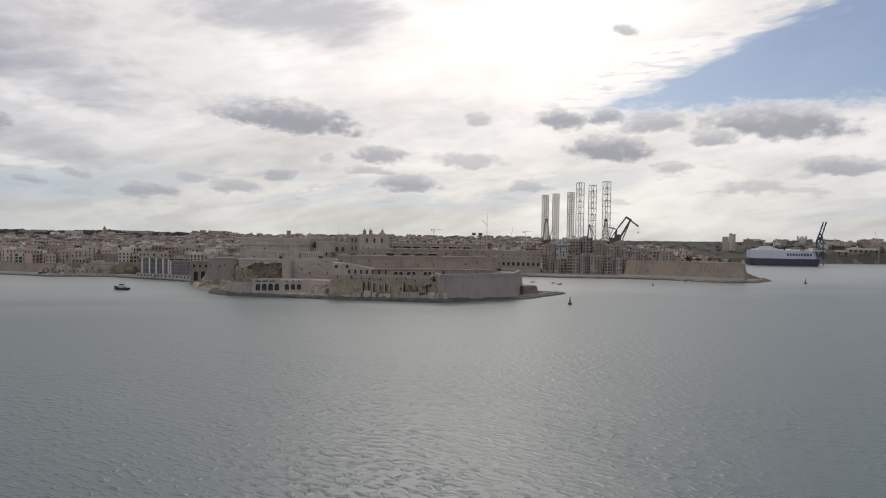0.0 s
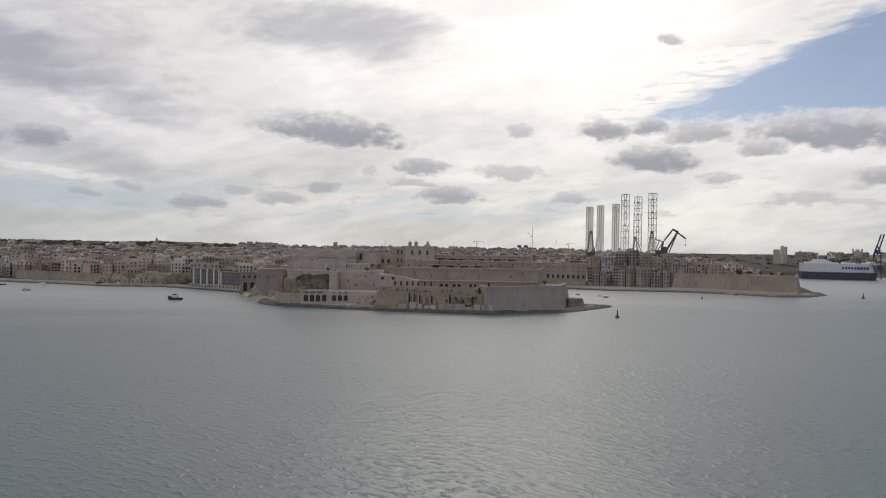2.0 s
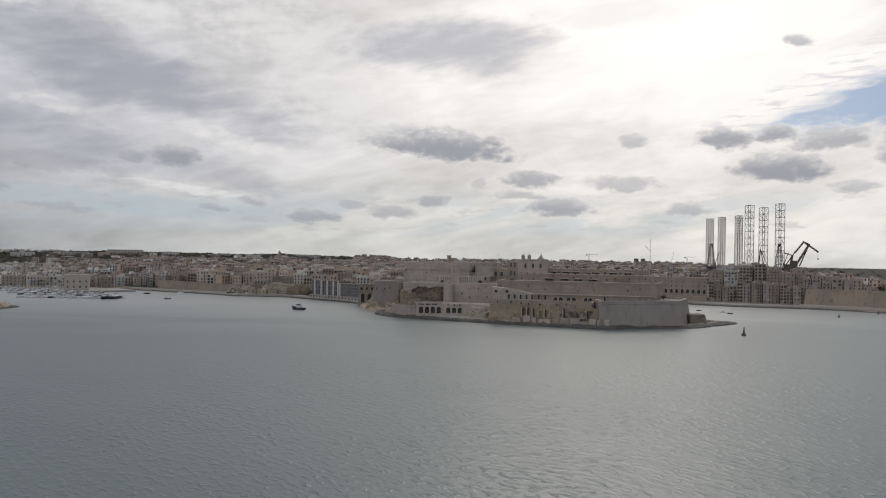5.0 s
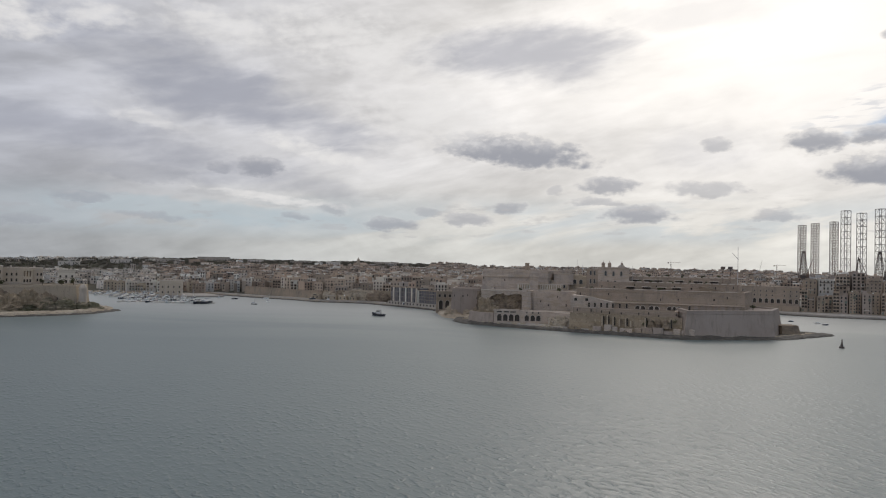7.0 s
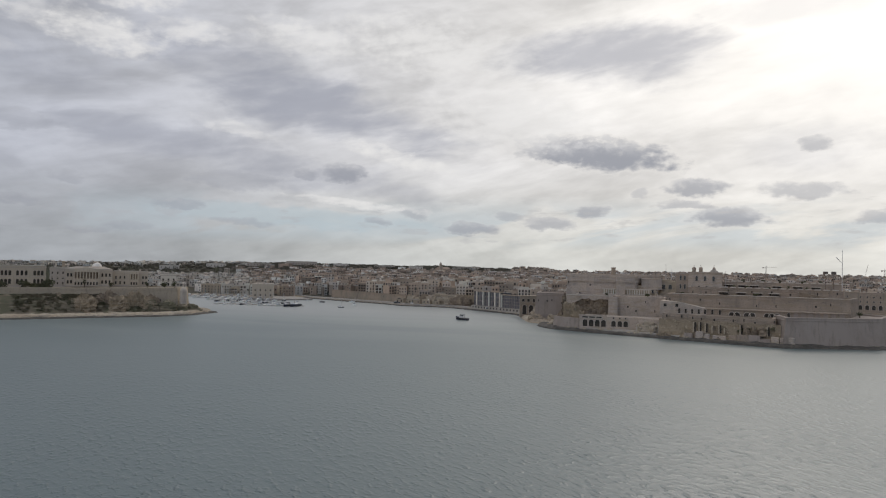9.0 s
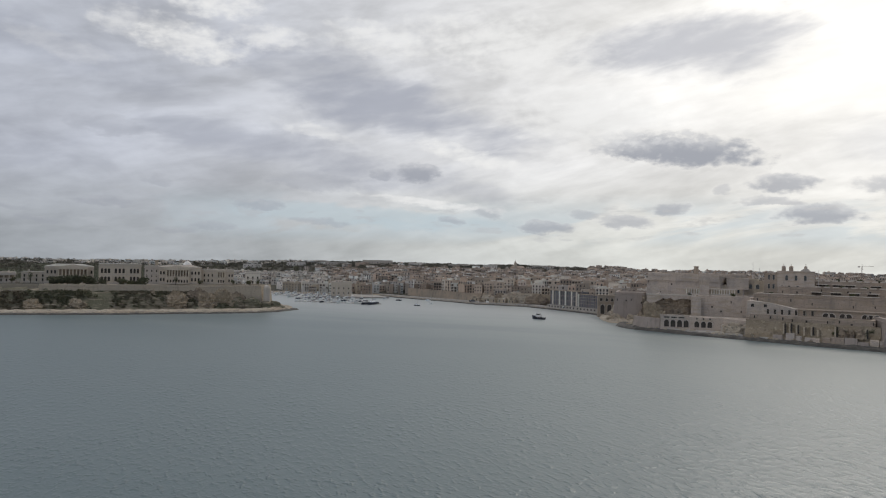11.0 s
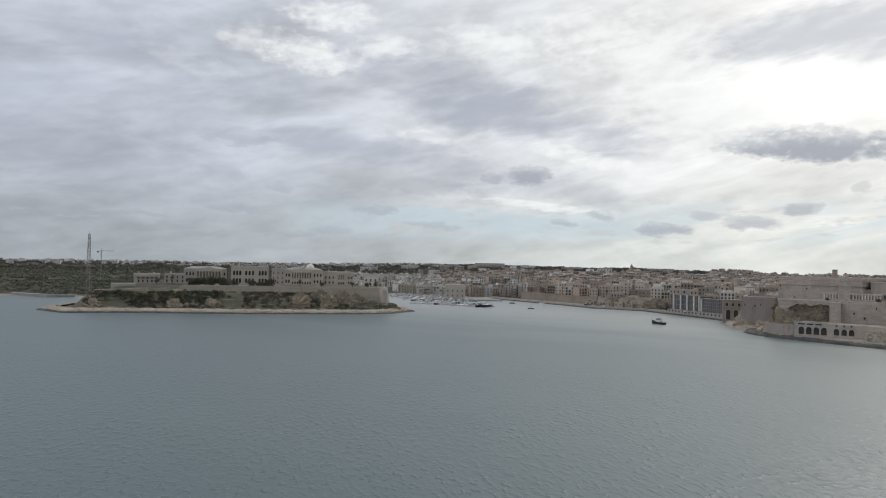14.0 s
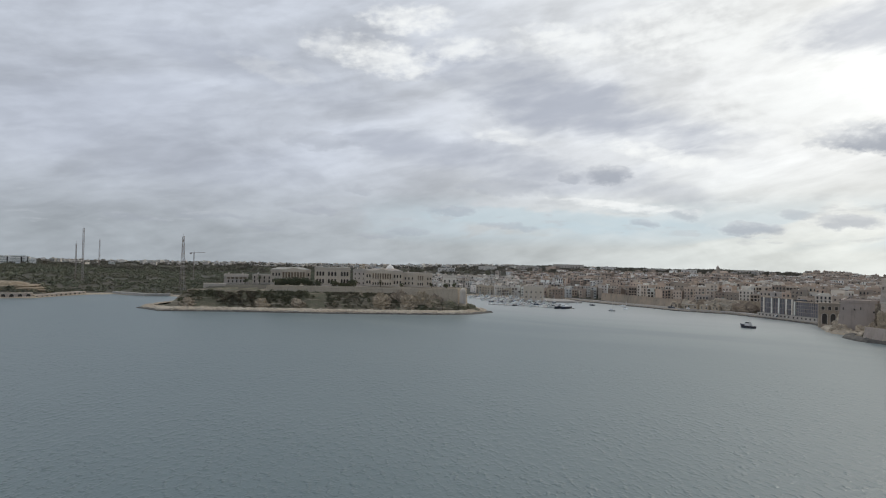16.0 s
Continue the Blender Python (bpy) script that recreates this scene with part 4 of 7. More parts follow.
fpart("rock_spill", crag(-155, 511, 1, 5.0, 4, 11.5, 26, 0.45, 23.0, 14), CAVE)
fpart("foot_bastion", Shape().prism(lifted([(-162, 505), (-152, 498.5), (-139, 496), (-139.5, 510), (-160, 516)], 0), lifted([(-160.6, 506), (-151.6, 500), (-139, 497), (-139.5, 510), (-159, 515)], 9.2)), SMOOTHFORT, "small smooth grey bastion at the water")
fpart("foot_rock", crag(-171, 552, -1, 10, 8, 7.5, 24, 0.45, 11.0), ROCK)
fpart("foot_rock", crag(-190, 552, -1, 8, 5, 6.5, 24, 0.45, 15.0), ROCK)
fpart("quay_apron", Shape().prism(lifted([(-156, 500), (-110, 487.5), (-60, 478), (-60, 484), (-97, 504), (-138, 497)], -1), lifted([(-155, 500.6), (-110, 488.3), (-60, 479), (-60, 484), (-97, 504), (-138, 497)], 2.5)), QUAY, "pale quay apron at the water's edge")
fpart("rock_shelf", ledge([(-176, 532), (-173, 516), (-160, 501), (-110, 487), (-58, 477.5), (-3, 468.5), (20, 482)], 9, -0.6, 2.0, 2.5, 0.7, 2.0), TIDE, "dark wet rock shelf")
fpart("rock_shelf", ledge([(6, 474), (30, 487), (58, 501), (72, 520), (94, 549), (60, 566)], 11, -0.5, 1.3, 2.5, 0.7, 7.0), TIDE)
fpart("rock_shelf", ledge([(-208, 586), (-194, 556), (-184, 544), (-168, 538)], 12, -0.4, 3.0, 2.5, 1.2, 17.0), ROCK)
fpart("outwork", Shape().prism(lifted([(62, 524), (76, 534), (72, 546), (58, 540)], 0), lifted([(62.6, 525), (74, 534.6), (71, 545), (58.6, 539.4)], 7.2)), CAVE)

foot = random.Random(17)
for i in range(34):
    x = -80 + 76 * foot.random()
    y = 487 - (x + 79) / 73 * 6 - foot.uniform(4.2, 6.8)
    fpart("fallen_block", crag(x, y, 1.0, foot.uniform(0.8, 2.4), foot.uniform(0.7, 1.4), foot.uniform(1.0, 3.2), 9, 0.4, i * 1.7), OCHRE if i % 3 else CAVE)
for i in range(12):
    x = -29 + 22 * foot.random()
    fpart("hanging_shrub", clump(Shape(), x, 487 - (x + 79) / 73 * 6 - 3.0, foot.uniform(6.5, 9.5), foot.uniform(0.8, 1.5), foot.uniform(1.6, 3.2), 60, foot, 0.35), SCRUB, "dark shrub rooted in the rock")

def parapet(p, q, z, n, *shape):
    """Single stone blocks along a parapet."""
    for i in range(n):
        a, b = [(p[0] + (q[0] - p[0]) * t, p[1] + (q[1] - p[1]) * t) for t in (i / n, (i + 1) / n)]
        fpart("parapet_block", merlons(Shape(), a, b, z, 1, *shape), PALE)


# upper works: slits, shelters, parapet blocks
# gun shelters are solid boxes, coloured with the shade under the slabs
for z, y, xs in ((29.6, 545.4, (-42, -30, -19, -8)), (34.6, 572.6, (-40, -30, -22, -6, 8, 20))):
    for x in xs:
        fpart("gun_shelter", Shape().box(x, y, z, 6.0, 3.0, 1.3, 1.5), SHADE)
        fpart("shelter_slab", Shape().box(x, y - 0.2, z + 1.3, 7.4, 4.0, 0.45, 1.5), PALE)
parapet((-44, 546.5), (34, 549.2), 34.3, 14, 0.8)
parapet((-44, 573.4), (36, 574.4), 38.4, 16, 0.9)
parapet((-78, 520.4), (36, 524.6), 29.4, 3, 0.35, 2.4, 0.9)
fpart("ramp", Shape().prism(lifted([(8, 541), (30, 542), (30, 546), (8, 546)], 28.4), [(8, 541, 33.0), (30, 542, 28.8), (30, 546, 28.8), (8, 546, 33.0)]), CAVE)
colonnade = Shape().box(-113, 543, 26.0, 37, 3, 0.8, 14).box(-113, 543, 30.2, 37.5, 3.4, 0.8, 14)
fpart("gallery_slab", colonnade, PALE)
fpart("gallery_back", Shape().box(-113.5, 546.4, 26, 37, 1.2, 4.8, 14), HONEY)
fpart("pilaster_tower", Shape().box(-117.4, 541.5, 20, 7.0, 5, 20.2, 14, 0, 0.97).box(-117.2, 541.4, 36.2, 7.4, 5.4, 0.6, 14), FORT)
for i in range(20):
    if i not in (6, 7, 8, 9):
        t = (i + 0.5) / 20 - 0.5
        fpart("pier", Shape().box(-113 + 36 * t * 0.97, 542 + 36 * t * 0.242, 26.8, 0.8, 0.9, 3.4, 14), CREAM)
fpart("chimney_tower", Shape().box(-132.3, 585, 40, 3.6, 3.6, 7.2, 12, 0, 0.96).box(-132.3, 585, 47.0, 4.1, 4.1, 0.7, 12), BASTION_STONE)
fpart("look_out", Shape().box(-99, 575, 30, 16, 14, 8.6, 12).box(-99, 575, 38.6, 16.6, 14.6, 0.5, 12), FORT)

# barracks with belfries on top of the fort
barracks = thing("barracks", -60, 572, 27, label="tall limestone barracks with bell turrets along its roof", category="building")
BM = Matrix.Translation((60, -572, -27))
part("wall", Shape().box(-57.5, 573, 27, 25, 15, 18.2, 5.5).box(-57.5, 573, 45.0, 26, 16, 0.6, 5.5), FORT, barracks, at=BM)
part("side_wing", Shape().box(-74, 570, 26, 9.5, 12, 17.2, 5.5).box(-74, 570, 43.1, 10.1, 12.6, 0.5, 5.5), DARKFORT, barracks, at=BM)
part("pediment", Shape().prism([(-54, 566.2, 45.6), (-47, 566.9, 45.6), (-47, 568.5, 45.6), (-54, 567.9, 45.6)], [(-51.5, 566.4, 47.8), (-49.5, 566.6, 47.8), (-49.5, 568.2, 47.8), (-51.5, 568.0, 47.8)]), PALE, barracks, at=BM)
for x, r in ((-65.2, 1.35), (-60.2, 1.35), (-50.5, 1.0)):
    y = 566.4 + (x + 65) * 0.096
    t = Shape().box(x, y + 1, 45.6, r * 2.1, r * 2.1, 2.4, 5.5)
    t.dome(x, y + 1, 48.0, r * 1.15, 1.6, 8, 3).tube((x, y + 1, 49.5), (x, y + 1, 51.0), 0.18)
    part("belfry", t, DARKFORT, barracks, at=BM)
P, Q = (-69.2, 564.4), (-44.4, 566.8)
for mesh_, z, ts in ((window_mesh(1.7, 3.8, True), 38.6, (0.25, 0.5, 0.75)), (window_mesh(1.3, 2.4), 32.2, (0.12, 0.32, 0.55)), (window_mesh(1.3, 3.0), 27.6, (0.7, 0.78))):
    for t in ts:
        part("window", mesh_, None, barracks, at=BM @ along(P, Q, t, z) @ pose(0, -0.25, 0))
for z in (38.8, 32.0):
    for t in (0.38, 0.72):
        part("window", window_mesh(1.4, 3.6), None, barracks, at=BM @ along((-78.4, 563.7), (-69.2, 564.6), t, z) @ pose(0, -0.25, 0))
side = thing("chapel_house", -86, 580, 25, label="honey-coloured stone house with arched windows on the fort", category="building")
SM = Matrix.Translation((86, -580, -25))
part("wall", Shape().box(-86, 580, 25, 16, 11, 12.4, 5).box(-88, 580, 37.4, 8, 9, 1.4, 5), HONEY, side, at=SM)
for t in (0.3, 0.62):
    part("window", window_mesh(2.6, 3.6, True), None, side, at=SM @ along((-94, 573.9), (-78, 575.3), t, 31.0) @ pose(0, -0.25, 0))
annex = thing("store_house", -103, 572, 25, label="low honey-coloured stone store on the fort", category="building")
AM = Matrix.Translation((103, -572, -25))
part("wall", Shape().box(-103, 572, 25, 17, 8, 8.5, 9).box(-97, 571, 33.5, 5, 5, 2.4, 9), HONEY, annex, at=AM)
for t in (0.15, 0.4, 0.62, 0.85):
    part("window", window_mesh(1.5, 2.6), None, annex, at=AM @ along((-111.2, 566.8), (-94.6, 569.4), t, 27.4) @ pose(0, -0.35, 0))


def flagpole(x, y, z, h, r=0.16, yard=0.0):
    s = Shape().tube((x, y, z), (x, y, z + h), r, 6, 0, r * 0.5)
    if yard:
        s.tube((x - yard, y, z + h * 0.86), (x + yard * 0.1, y, z + h * 0.72), r * 0.6, 4)
    return solid("signal_mast", s, PALESTEEL, "slim pale signal mast on the fort", "mast", "fort masts")


flagpole(36, 559, 28, 35.5, 0.28, 4.0)
flagpole(-88, 578, 38, 13.5, 0.2)
flagpole(-42, 568, 33, 14, 0.18)
flagpole(-83.5, 578, 38.8, 8.5, 0.25)
for x in (25.2, 30.4):
    s = Shape().tube((x, 554, 28), (x, 554, 46.2), 0.16)
    s.box(x, 554, 46.0, 3.2, 0.6, 2.0)
    solid("floodlight", s, DARKSTEEL, "dark floodlight panel on a thin pole", "floodlight", "fort floodlights")


# arched sea gate between the glazed block and the fort
gate = thing("sea_gate", -210, 590, 0, 22, "limestone gate house on tall arches beside the fort", "building")
part("wall", Shape().box(0, 5, -1, 15, 9, 20.5).box(0, 5, 19.5, 15.6, 9.6, 0.6).box(0, 4.6, 12.6, 15.4, 9.6, 0.5), BASTION_STONE, gate)
for x in (-4.6, 0.2, 5.0):
    part("window", window_mesh(2.2, 2.6, False, SHADE), None, gate, at=pose(x, 0.5, 14.6))
for x in (-3.4, 2.6):
    part("arch", window_mesh(3.6, 8.4, True, SHADE), None, gate, at=pose(x, 0.5, 3.2))


# ---- houses ----
HOUSE_WINDOWS = {}


def house_window(kind):
    if kind not in HOUSE_WINDOWS:
        w, h, pane = ((1.2, 1.9, DARK), (1.4, 2.4, DARK), (1.1, 1.5, DARK), (1.3, 2.4, TIMBER), (2.3, 2.3, SHADE))[kind]
        HOUSE_WINDOWS[kind] = window_mesh(w, h, False, pane, HOUSE, split=False)
    return HOUSE_WINDOWS[kind]


def house(x, y, z, w, d, floors, turn, rng, label, group, wall=None, storey=3.5, rows_=None, name="house", balcony=False):
    """A flat-roofed town house: walls with parapet, roof, roof hut, windows, perhaps an enclosed balcony."""
    h = floors * storey + 0.6
    ob = thing(name, x, y, z, turn, label, "house", group)
    wall = wall or HOUSE
    e = 0.35

    def ring(zz, inset):
        return [(a * (w / 2 - inset), b * (d / 2 - inset), zz) for a, b in ((-1, -1), (1, -1), (1, 1), (-1, 1))]
    s = Shape()
    s.v = ring(-6, 0) + ring(h - 0.5, 0) + ring(h - 0.5, -0.18) + ring(h - 0.2, -0.18) + ring(h - 0.2, 0) + ring(h + 0.95, 0) + ring(h + 0.95, e) + ring(h, e)
    s.f = [(j * 4 + i, j * 4 + (i + 1) % 4, (j + 1) * 4 + (i + 1) % 4, (j + 1) * 4 + i) for j in range(7) for i in range(4)] + [(28, 29, 30, 31)]
    s.s = [0] * len(s.f)
    part("wall", s, wall, ob)
    part("roof", Shape().box(0, 0, h + 0.01, w - 2 * e - 0.02, d - 2 * e - 0.02, 0.12), ROOF, ob)
    if rng.random() < 0.75:
        hw, hd = rng.uniform(2.5, w * 0.5), rng.uniform(2.5, d * 0.45)
        part("roof_hut", Shape().box(rng.uniform(-1, 1) * (w - hw) * 0.4, rng.uniform(-0.2, 1) * (d - hd) * 0.4, h + 0.1, hw, hd, rng.uniform(2.0, 3.2)), wall, ob)
    if rng.random() < 0.5:
        tx, ty = rng.uniform(-0.35, 0.35) * w, rng.uniform(-0.3, 0.3) * d
        part("water_tank", Shape().tube((tx, ty, h + 0.12), (tx, ty, h + 1.5), 0.7, 8), WHITE, ob)
    n = max(2, int(w / 3.1))
    kind = rng.choice((0, 0, 1, 2, 4))
    if rng.random() < 0.4:
        f = rng.randint(1, max(1, floors - 1))
        bw = w * rng.uniform(0.3, 0.85)
        slab = part("balcony", Shape().box(0, -d / 2 - 0.6, f * storey + 0.75, bw, 1.2, 0.25), ROOF, ob)
        part("railing", Shape().box(0, -d / 2 - 1.15, f * storey + 1.0, bw, 0.08, 0.9), PALE if rng.random() < 0.6 else DARKSTEEL, slab)
    for f in range(floors):
        for i in range(n):
            if rng.random() < 0.1:
                continue
            px = -w / 2 + w * (i + 0.5) / n
            if balcony and f == floors - 2 and i == n // 2:
                part("enclosed_balcony", Shape().box(px, -d / 2 - 0.55, f * storey + 0.8, 2.0, 1.1, 2.5).box(px, -d / 2 - 0.5, f * storey + 0.4, 2.2, 1.2, 0.4), TIMBER, ob)
                continue
            part("window", house_window(3 if f == 0 and rng.random() < 0.4 else kind), None, ob, at=pose(px, -d / 2, f * storey + 1.15))
    return ob


def town_quarter(name, label, cells, rng, wall=None):
    """Far houses past counting, one mesh: walls, parapets, huts, set-back windows."""
    s = Shape()
    for x, y, z, w, d, floors, turn in cells:
        h = floors * 3.4
        c, sn = math.cos(radians(turn)), math.sin(radians(turn))
        s.box(x, y, z - 6, w, d, h + 6, turn)
        s.box(x - sn * -(d / 2 - 0.2), y + c * -(d / 2 - 0.2), z + h, w, 0.4, 0.9, turn)
        s.box(x + c * (w / 2 - 0.2), y + sn * (w / 2 - 0.2), z + h, 0.4, d - 0.9, 0.9, turn)
        if rng.random() < 0.6:
            k = rng.uniform(-0.3, 0.3)
            s.box(x + c * w * k - sn * d * 0.2, y + sn * w * k + c * d * 0.2, z + h, rng.uniform(2.5, 5), rng.uniform(2.5, 4), rng.uniform(1.8, 3.2), turn)
        for _ in range(rng.randint(1, 3)):
            a, b, q = rng.uniform(-0.42, 0.42) * w, rng.uniform(-0.45, 0.3) * d, rng.uniform(0.9, 2.0)
            s.box(x + a * c - b * sn, y + a * sn + b * c, z + h, q, q * rng.uniform(0.6, 1.2), rng.uniform(0.8, 1.9), turn)
        if rng.random() < 0.4 and floors > 1:
            a, b = rng.choice((-0.26, 0.26)) * w, -d / 2 - 1.6
            s.box(x + a * c - b * sn, y + a * sn + b * c, z - 6, w * 0.46, 3.2, 6 + h - 3.4 * rng.choice((1, 1, 2)), turn)
        n = max(2, int(w / 3.2))
        ww, wh = rng.uniform(1.0, 2.1), rng.uniform(1.5, 2.4)
        for f in range(floors):
            for i in range(n):
                if rng.random() < 0.15:
                    continue
                u, zz = -w / 2 + w * (i + 0.5) / n, z + f * 3.4 + 1.0
                v = -d / 2 - 0.06
                q = [(u - ww / 2, zz), (u + ww / 2, zz), (u + ww / 2, zz + wh), (u - ww / 2, zz + wh)]
                s.add([(x + a * c - v * sn, y + a * sn + v * c, b) for a, b in q], [(0, 1, 2, 3)], 1)
        if rng.random() < 0.7:
            for f in range(floors):
                u, zz = rng.uniform(-0.3, 0.3) * d, z + f * 3.4 + 1.0
                for side_ in (-1, 1):
                    v = side_ * (w / 2 + 0.06)
                    q = [(u - ww / 2, zz), (u + ww / 2, zz), (u + ww / 2, zz + wh), (u - ww / 2, zz + wh)]
                    s.add([(x + v * c - a * sn, y + v * sn + a * c, b) for a, b in q], [(0, 1, 2, 3) if side_ < 0 else (3, 2, 1, 0)], 1)
    return solid(name, s, (wall or TOWN, DARK), label, "houses", kind="stuff")


def polar(az, r):
    return -math.sin(radians(az)) * r, math.cos(radians(az)) * r


def scatter_town(az0, az1, r0, r1, step_r, step_x, fill, rng, keep, floors=(2, 4)):
    """Street rows of houses that follow the contour of the hill, with gaps and uneven fronts."""
    cells = []
    r = r0
    while r < r1:
        a = az0 + rng.random() * 0.5
        skew = 14 * math.sin(r * 0.013) + 8 * math.sin(r * 0.041 + 1)
        while a < az1:
            w = rng.uniform(0.65, 1.35) * step_x
            x, y = polar(a, r + rng.uniform(-0.3, 0.3) * step_r + 6 * math.sin(a * 2.1 + r * 0.02))
            a += math.degrees(w / r) * (1.02 if rng.random() < 0.8 else 1.8)
            if rng.random() < fill and keep(x, y):
                cells.append((x, y, w, rng.uniform(0.6, 0.95) * step_r, rng.randint(*floors), a + skew + rng.choice((0, 0, 0, 12, -15, 40))))
        r += step_r * rng.uniform(0.85, 1.15) * (1 + (r - r0) / 2500)
    zs = land_height([c[0] for c in cells], [c[1] for c in cells]) if cells else []
    return [(x, y, float(z), w, d, f, t) for (x, y, w, d, f, t), z in zip(cells, zs)]


def inland(lo, hi=1e9):
    def keep(x, y):
        s = float(coast_distance(np.array([float(x)]), np.array([float(y)]))[0])
        return lo < s < hi and not (-235 < x < 80 and y < 690)
    return keep


rng = random.Random(11)

# ---- the old town on the creek ----
# the glazed waterfront block: plinth, glazing panels between pale fins
glazed = thing("glazed_block", -262, 648, 0, label="dark glazed waterfront block with pale vertical fins", category="building")
GM = Matrix.Translation((262, -648, 0))


def facade(p, q, z0, z1, depth, fins, panes, rows_):
    ln = math.dist(p, q)
    turn = math.degrees(math.atan2(q[1] - p[1], q[0] - p[0]))
    mx, my = (p[0] + q[0]) / 2, (p[1] + q[1]) / 2
    nx, ny = -math.sin(radians(turn)), math.cos(radians(turn))
    part("body", Shape().box(mx + nx * (depth / 2 + 0.3), my + ny * (depth / 2 + 0.3), z0 - 4, ln, depth, z1 - z0 + 4, turn), GLASSWALL, glazed, at=GM)
    part("roof_edge", Shape().box(mx + nx * 1.2, my + ny * 1.2, z1, ln + 0.8, 4, 0.7, turn), BASTION_STONE, glazed, at=GM)
    part("plinth", Shape().box(mx - nx * 1.0, my - ny * 1.0, 0.5, ln + 1.0, 5, z0 - 0.7, turn), QUAY, glazed, at=GM)
    pane = Shape().box(0, 0, 0, ln / panes * 0.8, 0.3, (z1 - z0) / rows_ * 0.92).mesh("pane", GLASSWALL)
    for i in range(panes):
        for j in range(rows_):
            part("pane", pane, None, glazed, at=GM @ along(p, q, (i + 0.5) / panes, z0 + (z1 - z0) * (j + 0.03) / rows_))
    fin = Shape().box(0, -0.5, 0, 1.4, 1.2, z1 - z0 + 0.3).mesh("fin", CREAM)
    for t in fins:
        part("fin", fin, None, glazed, "pale stone fin", at=GM @ along(p, q, t, z0))
    bar = Shape().box(0, -0.25, 0, 0.28, 0.3, z1 - z0).mesh("glazing_bar", STEEL)
    for i in range(panes + 1):
        part("glazing_bar", bar, None, glazed, at=GM @ along(p, q, i / panes, z0))
    for j in range(1, rows_):
        part("transom", Shape().box(mx - nx * 0.2, my - ny * 0.2, z0 + (z1 - z0) * j / rows_, ln, 0.3, 0.4, turn), STEEL, glazed, at=GM)
    dark = Shape().box(0, 0, 0, 1.6, 0.6, 1.9).mesh("opening", SHADE)
    for t in row(int(ln / 4.2)):
        part("opening", dark, None, glazed, at=GM @ along(p, q, t, 2.0) @ pose(0, -3.35, 0))


facade((-294, 661), (-257, 643), 5.0, 19.2, 14, (0.12, 0.36, 0.58, 0.80, 0.97), 15, 3)
facade((-256, 642.5), (-230, 629), 5.0, 17.2, 14, (0.02,), 12, 4)

# quay along the creek
for pts, z, w in (([(-228, 619), (-255, 636), (-302, 658), (-324, 670), (-380, 662), (-421, 678), (-465, 686), (-515, 700), (-566, 714)], 2.3, 9),):
    q = Shape()
    for (x0, y0), (x1, y1) in zip(pts, pts[1:]):
        dx, dy = x1 - x0, y1 - y0
        ln = math.hypot(dx, dy)
        nx, ny = -dy / ln, dx / ln
        if ny < 0:
            nx, ny = -nx, -ny
        q.prism([(x1, y1, -2), (x0, y0, -2), (x0 + nx * w, y0 + ny * w, -2), (x1 + nx * w, y1 + ny * w, -2)][::-1],
                [(x1, y1, z), (x0, y0, z), (x0 + nx * w, y0 + ny * w, z), (x1 + nx * w, y1 + ny * w, z)][::-1])
    solid("quay", q, QUAY, "weathered stone quay along the creek", "quay", kind="structure")

# sloping town wall above the quay
old = thing("town_wall", -420, 700, 0, label="long sloping limestone town wall above the creek", category="wall")
WM = Matrix.Translation((420, -700, 0))
for p, q, z0, z1, b in (((-520, 722), (-452, 702), 1, 10.5, 2.0), ((-452, 702), (-392, 686), 1, 10.0, 2.0)):
    dx, dy = q[0] - p[0], q[1] - p[1]
    ln = math.hypot(dx, dy)
    nx, ny = -dy / ln, dx / ln
    s = Shape().prism([(*p, z0 - 3), (*q, z0 - 3), (q[0] + nx * 14, q[1] + ny * 14, z0 - 3), (p[0] + nx * 14, p[1] + ny * 14, z0 - 3)],
                      [(p[0] + nx * b, p[1] + ny * b, z1), (q[0] + nx * b, q[1] + ny * b, z1), (q[0] + nx * 14, q[1] + ny * 14, z1), (p[0] + nx * 14, p[1] + ny * 14, z1)])
    turn = math.degrees(math.atan2(dy, dx))
    s.box((p[0] + q[0]) / 2 + nx * b, (p[1] + q[1]) / 2 + ny * b, z1 - 0.1, ln, 1.0, 1.0, turn)
    part("wall_length", s, BASTION_STONE, old, at=WM)

# houses along the front, one by one
FRONT = [(-212, 640, 8, 13, 3), (-200, 612, 9, 13, 3), (-222, 652, 10, 12, 4), (-240, 668, 11, 13, 4), (-252, 672, 10, 13, 3), (-265, 680, 12, 13, 5), (-278, 685, 9, 13, 4),
         (-290, 690, 11, 13, 4), (-303, 698, 12, 13, 4), (-316, 704, 11, 13, 3), (-329, 708, 12, 12, 4), (-343, 710, 13, 14, 3), (-357, 713, 11, 13, 3), (-369, 715, 10, 14, 5),
         (-381, 714, 12, 13, 4), (-394, 716, 12, 13, 4), (-407, 719, 13, 13, 5), (-420, 722, 12, 14, 4), (-434, 726, 14, 13, 4), (-449, 730, 13, 13, 3), (-463, 733, 13, 13, 4),
         (-478, 738, 14, 13, 3), (-494, 743, 14, 13, 3), (-510, 748, 14, 13, 3), (-527, 752, 15, 13, 3), (-544, 754, 14, 13, 2)]
for x, y, w, d, f in FRONT:
    turn = 18 + rng.uniform(-9, 9)
    z = ground_z(x, y)
    house(x, y, max(8.5, z), w + 2, d, f, turn, rng, rng.choice(("cream limestone town house with a flat roof on the waterfront", "sandy limestone town house with dark windows above the quay")),
          "town houses on the creek", balcony=rng.random() < 0.5, wall=CREAM if rng.random() < 0.25 else None)
